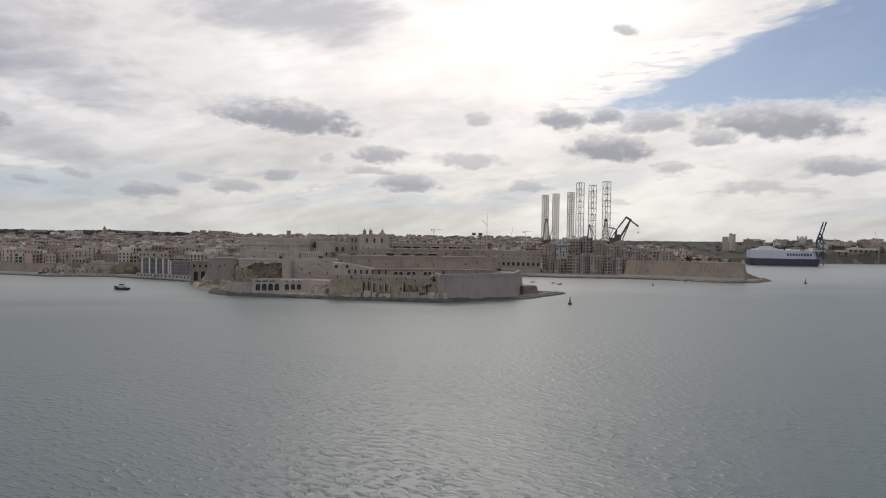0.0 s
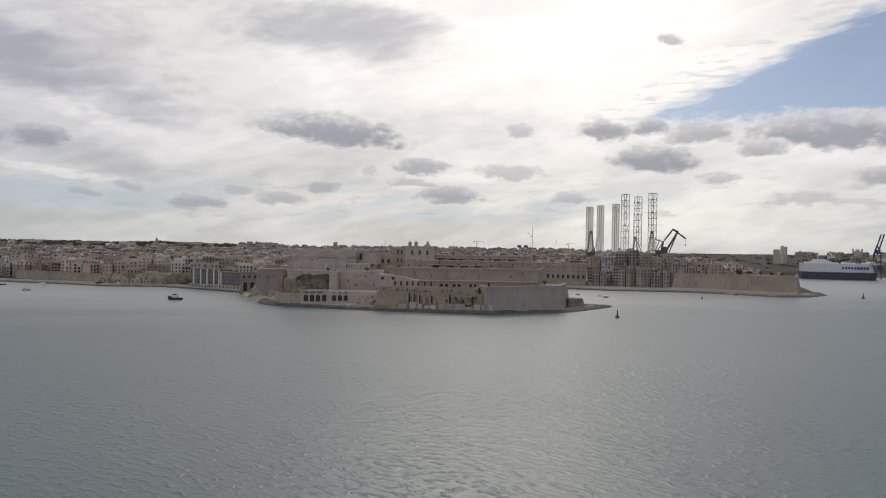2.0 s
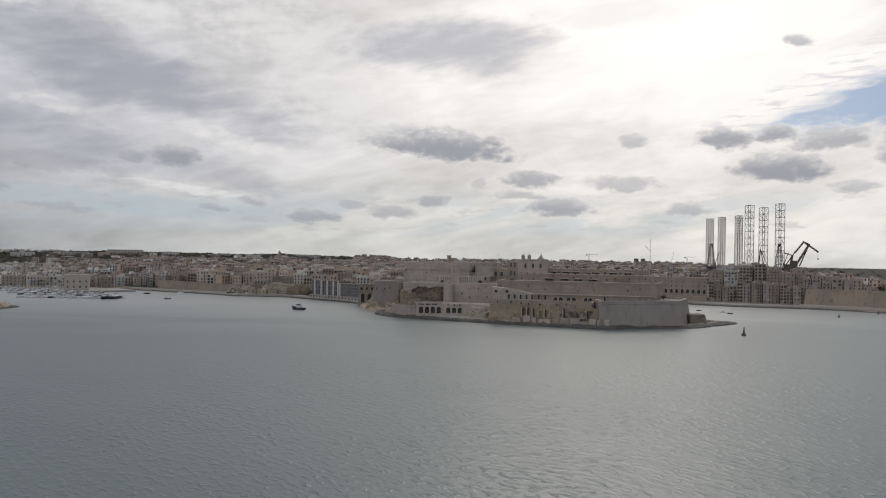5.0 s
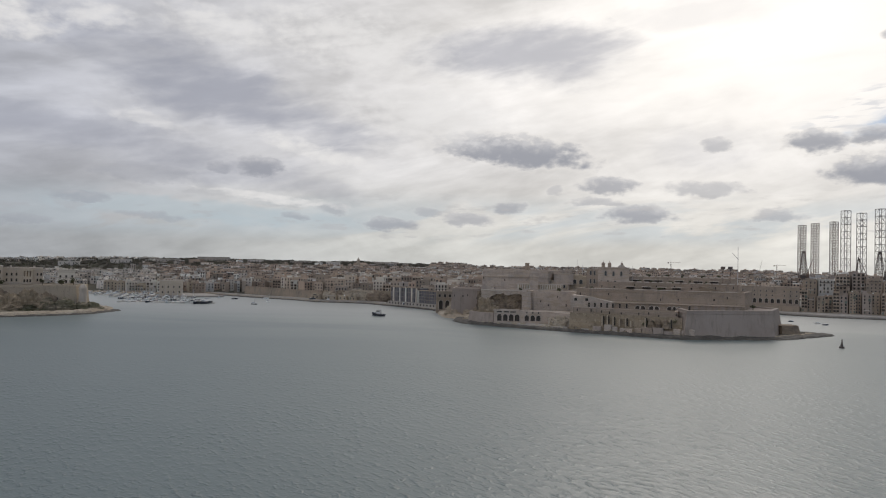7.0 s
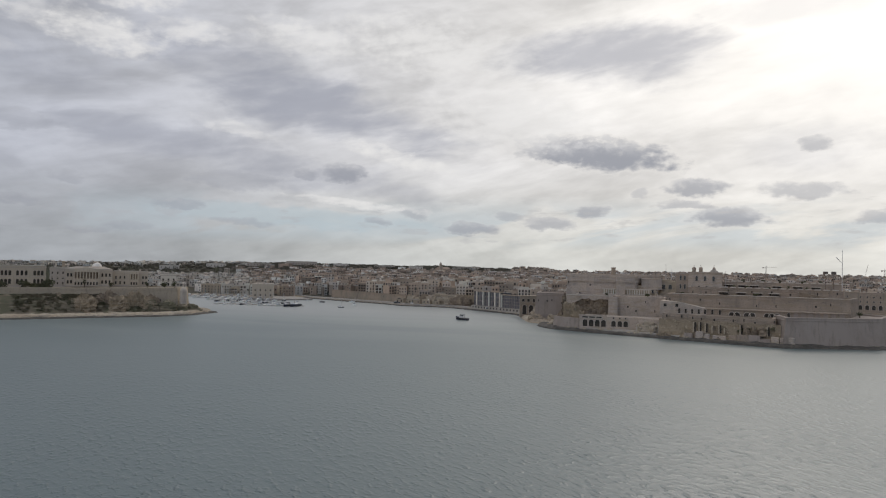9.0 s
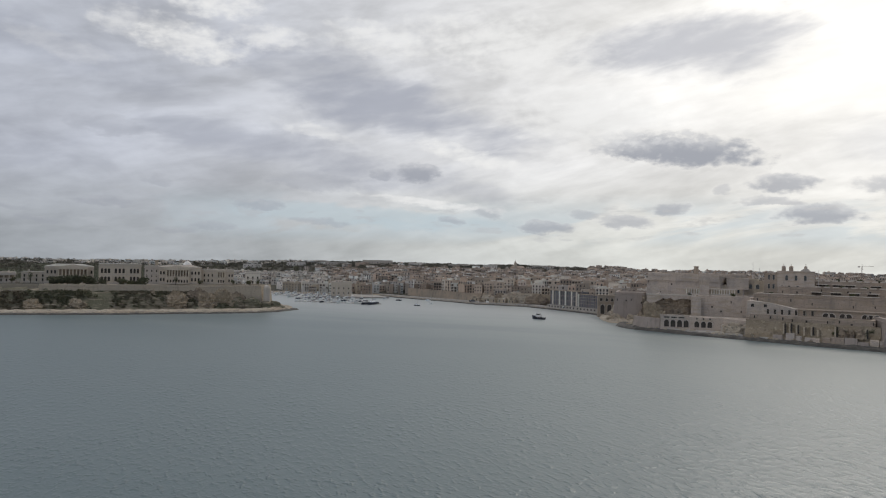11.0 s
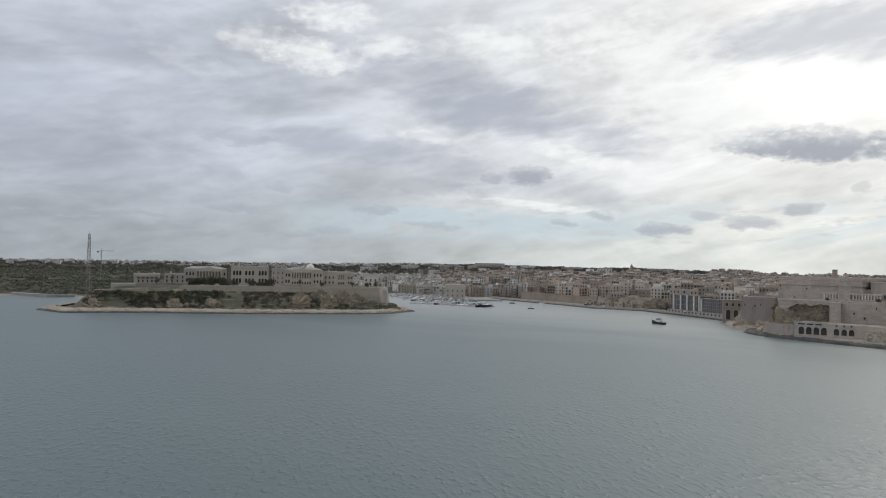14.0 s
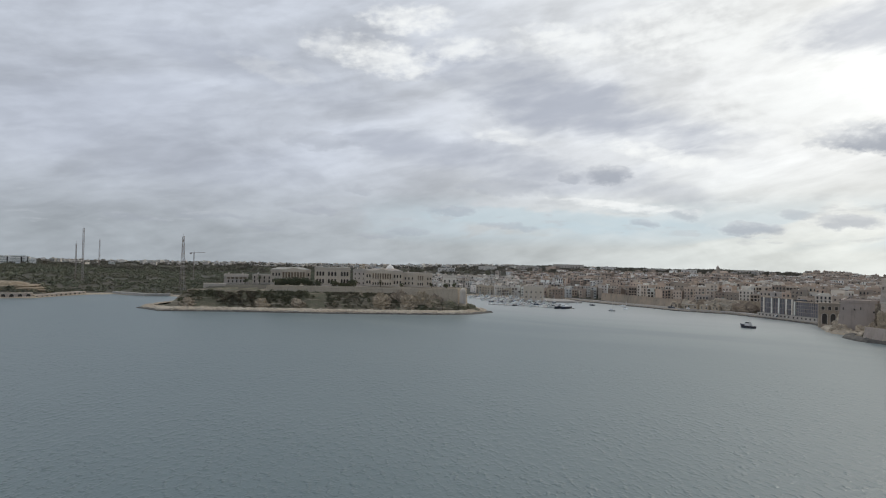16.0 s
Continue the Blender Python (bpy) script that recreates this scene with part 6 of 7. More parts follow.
def hall(name, p, q, depth, z0, z1, label, wall, columns=0, span_=(0.3, 0.7), arches=(), sills=(), wsize=(1.3, 2.6), arched=False, pediment=False):
    """A classical block: walls, cornice, columned porch, windows."""
    turn = math.degrees(math.atan2(q[1] - p[1], q[0] - p[0]))
    ln = math.dist(p, q)
    ob = thing(name, (p[0] + q[0]) / 2, (p[1] + q[1]) / 2, z0, turn, label, "building", "hospital blocks")
    h = z1 - z0
    part("wall", Shape().box(0, depth / 2, -8, ln, depth, h + 8), wall, ob)
    part("cornice", Shape().box(0, depth / 2, h - 1.6, ln + 0.9, depth + 0.9, 0.6).box(0, depth / 2, h - 0.02, ln + 0.5, depth + 0.5, 0.5), PALE, ob)
    part("roof", Shape().box(0, depth / 2, h + 0.45, ln - 1, depth - 1, 0.3), ROOF, ob)
    part("string_course", Shape().box(0, depth / 2, h * 0.47, ln + 0.5, depth + 0.5, 0.45).box(0, depth / 2, -0.3, ln + 0.7, depth + 0.7, 1.1), PALE, ob)
    if pediment:
        part("hipped_roof", Shape().prism([(-ln / 2, 0, h + 0.5), (ln / 2, 0, h + 0.5), (ln / 2, depth, h + 0.5), (-ln / 2, depth, h + 0.5)],
                                          [(-ln * 0.3, depth * 0.45, h + 2.6), (ln * 0.3, depth * 0.45, h + 2.6), (ln * 0.3, depth * 0.55, h + 2.6), (-ln * 0.3, depth * 0.55, h + 2.6)]), ROOF, ob)
    else:
        part("chimney_stack", Shape().box(-ln * 0.31, depth * 0.5, h, 1.4, 1.4, 2.6).box(ln * 0.27, depth * 0.6, h, 1.6, 1.2, 2.2), PALE, ob)
    mesh_ = window_mesh(wsize[0], wsize[1], arched, SHADE)
    for z in sills:
        for t in arches:
            part("window", mesh_, None, ob, at=pose((t - 0.5) * ln, 0, z))
    if columns:
        a, b = (span_[0] - 0.5) * ln, (span_[1] - 0.5) * ln
        # dark brown sheet behind the columns, coloured for the shade of the porch
        part("porch_back", Shape().box((a + b) / 2, -0.1, 0.5, b - a, 0.3, h - 2.6), CAVE, ob)
        part("entablature", Shape().box((a + b) / 2, -1.1, h - 2.2, b - a + 1.6, 2.6, 2.0), wall, ob)
        part("steps", Shape().box((a + b) / 2, -1.2, -0.4, b - a + 1.6, 3.0, 0.9), PALE, ob)
        part("podium", Shape().box((a + b) / 2, -1.15, 0.5, b - a + 1.4, 2.5, h * 0.42 - 0.5).box((a + b) / 2, -1.2, h * 0.42, b - a + 1.7, 2.8, 0.4), wall, ob)
        col = Shape().tube((0, 0, h * 0.42 + 0.3), (0, 0, h - 2.2), 0.58, 10, 0, 0.5).mesh("column", SANDY)
        for t in [i / (columns - 1) for i in range(columns)]:
            part("column", col, None, ob, at=pose(a + (b - a) * t, -1.9, 0))
        low_window = window_mesh(1.2, 2.4, False, SHADE)
        for t in row(columns - 1, span_[0], span_[1]):
            part("door", low_window, None, ob, at=pose((t - 0.5) * ln, -2.4, 0.9))
        if pediment:
            part("pediment", Shape().prism([(a - 1, -2.4, h - 0.2), (b + 1, -2.4, h - 0.2), (b + 1, 0.5, h - 0.2), (a - 1, 0.5, h - 0.2)],
                                           [((a + b) / 2 - 0.3, -2.3, h + 2.4), ((a + b) / 2 + 0.3, -2.3, h + 2.4), ((a + b) / 2 + 0.3, 0.5, h + 2.4), ((a + b) / 2 - 0.3, 0.5, h + 2.4)]), wall, ob)
    return ob


hall("hospital_wing", (-668, 287), (-658, 308), 14, 20.5, 29, "cream two-storey hospital wing with a verandah", PALE, 6, (0.1, 0.95), (), (), (1.3, 2.2))
hall("hospital_house", (-655, 311), (-640, 330), 12, 20.5, 29.5, "low cream hospital house among trees", SANDY, 0, arches=row(5), sills=(1.2, 5.0))
hall("hospital_block", (-630, 318), (-611, 352), 16, 21, 35.2, "classical limestone hospital block with a columned porch", SANDY, 9, (0.28, 0.86), (0.06, 0.14, 0.21, 0.95), (2.0, 8.2), (1.4, 2.9), pediment=True)
hall("hospital_block", (-592, 345), (-573, 374), 18, 21, 38.3, "broad limestone hospital block with arched upper windows", SANDY, 0, arches=(0.08, 0.16, 0.24, 0.40, 0.49, 0.58, 0.76, 0.84, 0.92), sills=(2.2, 9.4), wsize=(1.9, 4.2), arched=True)
hall("hospital_link", (-571, 376), (-560, 388), 14, 21, 37.2, "narrow pale stone wing with shuttered windows", PALE, 0, arches=row(4), sills=(2.0, 6.5, 11.0), wsize=(1.0, 1.9))
hall("hospital_block", (-556, 380), (-534, 409), 16, 22, 36.2, "classical limestone villa with a colonnade and dome behind", SANDY, 9, (0.18, 0.70), (0.05, 0.12, 0.78, 0.86, 0.94), (2.0, 8.0), (1.4, 3.0), True, pediment=True)
hall("hospital_wing", (-538, 412), (-519, 434), 12, 22, 34.6, "long limestone wing with a small columned porch", SANDY, 4, (0.5, 0.72), (0.1, 0.22, 0.34, 0.86, 0.95), (1.5, 6.2), (1.2, 2.4))
hall("hospital_house", (-512, 442), (-503, 452), 10, 21, 33.0, "small pale stone house with a rooftop terrace", CREAM, 0, arches=row(3), sills=(1.2, 5.2))
villa_dome = thing("dome", -553, 408, 34, label="pale lead dome on a low drum above the villa", category="dome")
part("drum", Shape().tube((0, 0, 0), (0, 0, 3.6), 4.3, 16), PALE, villa_dome)
part("cap", Shape().dome(0, 0, 3.6, 4.2, 4.6, 16, 6).tube((0, 0, 8.0), (0, 0, 9.4), 0.4, 6), WHITE, villa_dome, "smooth pale dome")
solid("chimney", Shape().box(-590, 402, 30, 2.4, 2.4, 12, 50).box(-590, 402, 42, 3, 3, 0.8, 50), HONEY, "square stone chimney above the hospital roofs", "chimney")
solid("terrace_house", Shape().box(-633, 262, 10, 20, 9, 11.5, 65).box(-633, 262, 21.5, 20.6, 9.6, 0.4, 65), PALE, "low pale terrace house on the headland", "building")
solid("shore_rocks", ledge([(-690, 252), (-642, 204), (-606, 208), (-581, 248), (-548, 285), (-516, 322), (-488, 364), (-465, 396), (-458, 420), (-466, 450), (-500, 470)], 13, -0.5, 3.0, 2.5, 1.0, 31.0), ROCK, "pale broken rock ledges along the shore", "rocks", kind="structure")
solid("tidal_rocks", ledge([(-644, 199), (-603, 203), (-577, 243), (-544, 280), (-512, 317), (-484, 359), (-460, 393), (-452, 420), (-459, 454)], 8, -0.6, 1.2, 3.0, 0.4, 37.0), TIDE, "dark wet rocks at the waterline", "rocks", kind="structure")
for x, y, rx, h, sd in ((-509, 363, 12, 13, 1), (-497, 384, 13, 14, 2), (-483, 402, 10, 12, 3), (-536, 330, 12, 10, 4), (-572, 277, 10, 9, 5), (-553, 302, 10, 9, 6), (-612, 226, 10, 8, 7)):
    solid("crag", crag(x - 6, y + 5, 1, rx, rx * 0.8, h * 1.0, 30, 0.24, sd * 3.7), OCHRE, "weathered honey-brown crag under the bastion", "rock", "headland crags")

for x, y, rx, h, sd in ((-520, 371, 9, 15, 11), (-508, 386, 10, 16, 12), (-496, 400, 9, 15, 13), (-487, 411, 7, 13, 14), (-530, 357, 8, 13, 15)):
    solid("crag", crag(x + 2.5, y - 2, 1, rx, rx * 0.55, h, 34, 0.34, sd * 2.9, 50), OCHRE if sd % 2 else CAVE, "broken honey-brown rock heaped against the bastion wall", "rock", "headland crags")


# ---- the low coast beyond the headland ----
pier = thing("breakwater", -845, 165, 0, label="low stone breakwater with a row of arched vaults", category="breakwater")
NM = Matrix.Translation((845, -165, 0))
for p, q, h in (((-834, 100), (-821, 150), 5.2), ((-822, 152), (-846, 180), 3.0), ((-846, 180), (-872, 214), 3.6)):
    dx, dy = q[0] - p[0], q[1] - p[1]
    ln = math.hypot(dx, dy)
    nx, ny = -dy / ln, dx / ln
    part("wall_length", Shape().prism(lifted([p, q, (q[0] + nx * 8, q[1] + ny * 8), (p[0] + nx * 8, p[1] + ny * 8)], -2), lifted([p, q, (q[0] + nx * 8, q[1] + ny * 8), (p[0] + nx * 8, p[1] + ny * 8)], h)), FORT, pier, at=NM)
    for t in row(int(ln / 7)):
        part("vault", window_mesh(4.0, h - 1.4, True, SHADE), None, pier, at=NM @ along(p, q, t, 0.5))
solid("shore_rocks", ledge([(-890, 50), (-836, 96), (-820, 152)], 8, -0.4, 1.4, 4, 0.6, 41.0), ROCK, "pale low rocks along the coast", "rocks", kind="structure")
solid("shore_wall", Shape().prism(lifted([(-873, 243), (-816, 261), (-806, 286), (-810, 290), (-822, 266), (-876, 249)], -2), lifted([(-873, 243), (-816, 261), (-806, 286), (-810, 290), (-822, 266), (-876, 249)], 3.0)), QUAY, "low pale sea wall along the coast road", "wall", kind="structure")


def radio_mast(x, y, z, top, base_w, top_w, name, label):
    s = Shape()
    n = int((top - z) / (base_w * 0.9 + 2.5))
    for j in range(n):
        t0, t1 = j / n, (j + 1) / n
        w0, w1 = base_w + (top_w - base_w) * t0 ** 0.7, base_w + (top_w - base_w) * t1 ** 0.7
        z0, z1 = z + (top - z) * t0, z + (top - z) * t1
        cs = ((-1, -1), (1, -1), (1, 1), (-1, 1))
        for i in range(4):
            a, b = cs[i], cs[(i + 1) % 4]
            s.tube((x + a[0] * w0 / 2, y + a[1] * w0 / 2, z0), (x + a[0] * w1 / 2, y + a[1] * w1 / 2, z1), base_w * 0.014 + 0.14, 4)
            s.tube((x + a[0] * w0 / 2, y + a[1] * w0 / 2, z0), (x + b[0] * w1 / 2, y + b[1] * w1 / 2, z1), base_w * 0.010 + 0.09, 4)
            s.tube((x + a[0] * w1 / 2, y + a[1] * w1 / 2, z1), (x + b[0] * w1 / 2, y + b[1] * w1 / 2, z1), base_w * 0.010 + 0.09, 4)
    s.tube((x, y, top), (x, y, top + 3), 0.12, 4)
    return solid(name, s, STEEL, label, "mast", "radio masts")


radio_mast(-981, 238, 2, 80, 2.0, 1.6, "guyed_mast", "tall slim lattice radio mast on the coast")
radio_mast(-1006, 236, 2, 60, 1.4, 1.2, "guyed_mast", "slim lattice radio mast on the coast")
radio_mast(-1458, 391, 20, 75, 3.0, 1.2, "guyed_mast", "far lattice radio mast on the ridge")
radio_mast(-851, 317, 4, 71, 6.5, 1.5, "lattice_tower", "tapering lattice radio tower on the coast")
white_block = thing("hospital_tower", -1487, 258, 20, 80, "long white modern hospital block on the ridge", "building")
part("wall", Shape().box(0, 0, -4, 30, 18, 25).box(-26, 2, -4, 18, 18, 22).box(23, 2, -4, 14, 16, 20), WHITE, white_block)
# dark boxes where the blocks part; the shade of the gaps is their colour
for x in (-16, 15.6, 6):
    part("stair_shaft", Shape().box(x, -6.4 if x != 6 else -7.4, -4, 2.6, 4, 23), SHADE, white_block, "dark strip with the shade of a gap in its colour")
for x, w, n in ((-24, 18, 5), (0, 26, 6), (22, 14, 4)):
    for j in range(n):
        part("window_band", Shape().box(x, -9.05 + (0 if x == 0 else 2 if x < 0 else 3), 2.4 + j * 3.2, w * 0.86, 0.3, 0.7), DARK, white_block)


# ---- trees and scrub ----
def tree(x, y, z, r, h, label, name="tree", seed=0, group="headland trees"):
    rnd = random.Random(seed)
    ob = thing(name, x, y, z, 0, label, "tree", group)
    t = Shape().tube((0, 0, -0.6), (0.2, 0, h * 0.45), 0.28 + r * 0.05, 7, 0, 0.18)
    for i in range(4):
        a = i * 1.6 + rnd.random()
        t.tube((0.1, 0, h * 0.3), (math.cos(a) * r * 0.5, math.sin(a) * r * 0.5, h * 0.65), 0.14, 5, 0, 0.06)
    part("trunk", t, BARK, ob)
    part("crown", clump(Shape(), 0, 0, h * (0.18 if r < 3.4 else -0.12), r, h * (0.85 if r < 3.4 else 1.1), 420, rnd, r * 0.14), LEAF, ob)
    return ob


for i, (x, y, r, h) in enumerate(((-583, 312, 5.5, 7), (-578, 319, 6, 8), (-573, 326, 6, 7.5), (-568, 333, 4.5, 6.5), (-641, 312, 2.0, 9), (-553, 360, 4.6, 5.5), (-545, 390, 2.2, 8), (-648, 300, 3, 6),
                                  (-603, 346, 3.5, 7), (-618, 318, 3.0, 6), (-565, 352, 3.5, 6), (-528, 402, 2.6, 5), (-500, 436, 3.2, 6), (-496, 444, 2.6, 6.5), (-515, 430, 2.4, 5),
                                  (-590, 305, 6.5, 8), (-581, 316, 7, 9), (-574, 324, 7, 8.5), (-586, 309, 6, 8), (-552, 353, 5.5, 7), (-547, 360, 5.5, 7), (-558, 346, 4.5, 6))):
    tree(x, y, 20.6, r, h, "dark bushy evergreen tree beside the hospital" if r > 2.5 else "narrow dark evergreen beside the hospital", seed=i)
for i, (x, y, r, h) in enumerate(((256, 775, 3.5, 7), (266, 772, 3.2, 6.5), (276, 768, 3, 6), (287, 764, 3.2, 6.5), (297, 757, 3, 5.5), (306, 752, 2.8, 6), (314, 746, 2.6, 5), (283, 782, 4, 8))):
    tree(x, y, 18.4, r, h, "dark evergreen tree in the bastion garden", seed=40 + i, group="bastion garden trees")


def wood(name, label, count, pick, rnd, r=(2.5, 5), h=(4, 8), n=34, lift=-0.8):
    s, spots = Shape(), []
    while len(spots) < count:
        p = pick(rnd)
        if p is not None:
            spots.append(p)
    zs = land_height([p[0] for p in spots], [p[1] for p in spots])
    for (x, y), z in zip(spots, zs):
        q = rnd.uniform(*r)
        clump(s, x, y, float(z) + lift, q, rnd.uniform(*h), n, rnd, q * 0.23)
    return solid(name, s, SCRUB if "scrub" in name else LEAF if "town" in name else PALELEAF if "coast" in name else HAZYLEAF, label, "trees", kind="stuff")


def band_pick(a0, a1, r0, r1, patch, lo=12):
    def pick(rnd):
        a, r = rnd.uniform(a0, a1), rnd.uniform(r0, r1)
        x, y = polar(a, r)
        if noise.noise(Vector((x * 0.008, y * 0.008, 3.3))) < patch:
            return None
        if float(coast_distance(np.array([x]), np.array([y]))[0]) < lo:
            return None
        return x, y
    return pick


wr = random.Random(77)
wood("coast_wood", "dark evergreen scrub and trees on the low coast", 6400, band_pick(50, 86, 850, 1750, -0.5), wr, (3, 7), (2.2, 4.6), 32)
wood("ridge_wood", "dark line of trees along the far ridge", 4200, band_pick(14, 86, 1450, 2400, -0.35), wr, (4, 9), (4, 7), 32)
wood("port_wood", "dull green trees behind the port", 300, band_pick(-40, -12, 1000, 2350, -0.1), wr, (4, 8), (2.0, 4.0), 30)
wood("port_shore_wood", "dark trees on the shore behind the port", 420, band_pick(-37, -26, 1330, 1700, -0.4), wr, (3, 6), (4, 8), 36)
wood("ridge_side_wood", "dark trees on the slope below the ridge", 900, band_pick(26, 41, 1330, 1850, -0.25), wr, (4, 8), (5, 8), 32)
wood("town_trees", "dull green trees between the houses", 300, band_pick(8, 52, 820, 1700, 0.05, 40), wr, (2.5, 5), (5, 9), 40)
wood("village_town_trees", "dark trees in the gardens of the creek village", 170, band_pick(40, 54, 880, 1250, 0.0, 25), wr, (3, 6), (5, 9), 60)


def slope_pick(rnd):
    """A spot on the headland slope, kept to patches."""
    t, o = rnd.random(), rnd.uniform(-24, 10)
    x, y = -642 + 168 * t - o * 0.75, 203 + 217 * t + o * 0.6
    far = float(coast_distance(np.array([x]), np.array([y]))[0])
    keep = noise.noise(Vector((x * 0.055, y * 0.055, 7.7))) + (0.22 if far > 17 and t < 0.55 else 0.0) + (0.10 if far > 22 else 0.0) - (0.2 if far < 13 else 0.0)
    return (x, y) if 7 < far < 34 and keep > 0.08 else None


wood("terrace_scrub", "thick dark scrub hiding the foot of the headland wall", 80, lambda rnd: (lambda t, o: (-622 + 66 * t + o, 238 + 86 * t - o * 0.7))(rnd.random(), rnd.uniform(0, 7)), wr, (2.0, 3.6), (2.5, 4.5), 60, -0.6)
wood("slope_scrub", "dark green scrub in patches on the headland slopes", 1250, slope_pick, wr, (1.0, 2.6), (0.7, 1.7), 40, -0.4)

# ---- boats ----


def boat_hull(s, l, b, h, slot=0, keel=-0.4):
    """A hull along x, bow at +x."""
    st = ((-0.5, 0.8), (-0.2, 1.0), (0.15, 0.95), (0.36, 0.6), (0.5, 0.04))
    low, top = [], []
    for t, k in st:
        low.append((t * l * 0.94, -b / 2 * k * 0.75, keel))
        top.append((t * l, -b / 2 * k, h * (1 + 0.25 * max(0, t) * 2)))
    low += [(x, -y, z) for x, y, z in low[::-1]]
    top += [(x, -y, z) for x, y, z in top[::-1]]
    return s.prism(low, top, slot)


def sail_yacht(x, y, turn, l, hull_mat, label, group, mast=1.25):
    ob = thing("sailing_yacht", x, y, 0, turn, label, "yacht", group)
    part("hull", boat_hull(Shape(), l, l * 0.29, l * 0.11), hull_mat, ob)
    part("cabin", Shape().box(0, 0, l * 0.105, l * 0.38, l * 0.17, l * 0.06, 0, 0, 0.85), BOAT, ob)
    part("mast", Shape().tube((l * 0.06, 0, l * 0.1), (l * 0.06, 0, l * mast), 0.14 + l * 0.009, 6, 0, 0.12).tube((l * 0.06, -l * 0.09, l * 0.7), (l * 0.06, l * 0.09, l * 0.7), 0.05, 4), PALESTEEL, ob)
    part("boom", Shape().tube((l * 0.05, 0, l * 0.24), (-l * 0.36, 0, l * 0.25), 0.2, 6), CANVAS, ob)
    return ob


def motor_boat(x, y, turn, l, hull_mat, label, group, decks=1):
    ob = thing("motor_boat", x, y, 0, turn, label, "boat", group)
    part("hull", boat_hull(Shape(), l, l * 0.31, l * 0.13), hull_mat, ob)
    for i in range(decks):
        cabin = part("cabin", Shape().box(-l * (0.02 + 0.05 * i), 0, l * (0.125 + 0.11 * i), l * (0.5 - 0.14 * i), l * 0.23, l * 0.11, 0, 0, 0.9), BOAT, ob)
        part("window_band", Shape().box(-l * (0.02 + 0.05 * i), 0, l * (0.16 + 0.11 * i), l * (0.49 - 0.14 * i), l * 0.232, l * 0.04), DARK, cabin)
    return ob


br = random.Random(21)
PONTOONS = (((-540, 540), (-452, 570)), ((-575, 575), (-490, 590)), ((-605, 592), (-520, 622)), ((-645, 610), (-555, 648)), ((-672, 628), (-600, 655)))
for p, q in PONTOONS:
    turn = math.degrees(math.atan2(q[1] - p[1], q[0] - p[0]))
    solid("pontoon", Shape().box((p[0] + q[0]) / 2, (p[1] + q[1]) / 2 + 6, 0.1, math.dist(p, q), 2.4, 0.5, turn), QUAY, "long floating marina pontoon", "pontoon", "marina pontoons")
yachts = [sail_yacht(-540, 541, -74, 11, BOAT, "white sailing yacht moored with a bare mast", "marina boats"),
          sail_yacht(-531, 544, -68, 9, BOAT, "small white sailing yacht with a blue sail cover", "marina boats", 1.3),
          motor_boat(-522, 547, -70, 10.5, BOAT, "white motor cruiser moored at the pontoon", "marina boats", 2),
          motor_boat(-513, 550, -75, 9, HULL, "dark-hulled motor boat moored at the pontoon", "marina boats"),
          motor_boat(-505, 552, -70, 12, BOAT, "large white motor yacht moored at the pontoon", "marina boats", 2)]
for k, (p, q) in enumerate(PONTOONS):
    n = int(math.dist(p, q) / 4.9)
    turn = math.degrees(math.atan2(q[1] - p[1], q[0] - p[0]))
    for i in range(n):
        if (k == 0 and i < 9) or br.random() < 0.08:
            continue
        t = (i + 0.5) / n
        src = br.choice(yachts[:2] + yachts + [yachts[3]])
        side = 1 if k and i % 2 else 0
        x, y = p[0] + (q[0] - p[0]) * t - side * 3, p[1] + (q[1] - p[1]) * t + side * 14
        copy_thing(src, pose(x, y, 0, 0, 0, turn + (90 if side else -90) + br.uniform(-6, 6)))
motor_boat(-462, 561, -82, 14, HULL, "large dark-hulled motor yacht at the end of the pontoon", "marina boats", 2)
sail_yacht(-457, 568, -82, 20, HULL, "large dark sailing yacht with a tall bare mast", "marina boats", 1.75)
sail_yacht(-412, 586, 10, 7, HULL, "small dark yacht anchored in the creek", "anchored boats", 1.1)
sail_yacht(-420, 624, -20, 7.5, BOAT, "small white yacht anchored in the creek", "anchored boats", 1.2)
motor_boat(-478, 645, 15, 7, HULL, "dark motor boat anchored in the creek", "anchored boats")
motor_boat(-506, 655, 0, 6.5, BOAT, "small white motor boat anchored in the creek", "anchored boats")
motor_boat(-455, 672, 10, 7, BOAT, "small white motor boat near the quay", "anchored boats")
motor_boat(89, 672, 20, 5, HULL, "small dark rowing launch off the fort", "harbour launches")
motor_boat(108, 661, -15, 5.5, BOAT, "small white harbour launch off the fort", "harbour launches")
motor_boat(112, 648, 25, 5.5, HULL, "small dark harbour launch off the fort", "harbour launches")

tug = thing("tug_boat", -248, 527, 0, 168, "small dark-hulled harbour pilot tug with a grey wheelhouse", "tug")
tug.scale = (0.62, 0.62, 0.80)
part("hull", boat_hull(Shape(), 21, 6.4, 2.1).box(-3, 0, 2.0, 14, 5.6, 0.25), HULL, tug)
part("fender", Shape().tube((-9.8, -3.0, 1.8), (6, -3.1, 2.0), 0.3).tube((-9.8, 3.0, 1.8), (6, 3.1, 2.0), 0.3), SHADE, tug)
part("deck_house", Shape().box(-0.5, 0, 2.1, 7.5, 4.0, 1.8, 0, 0, 0.95), PALESTEEL, tug)
wheelhouse = part("wheelhouse", Shape().box(1.0, 0, 3.9, 3.4, 3.2, 2.2, 0, 0, 0.9), PALESTEEL, tug)
part("window_band", Shape().box(1.0, 0, 4.7, 3.45, 3.25, 0.9), DARK, wheelhouse)
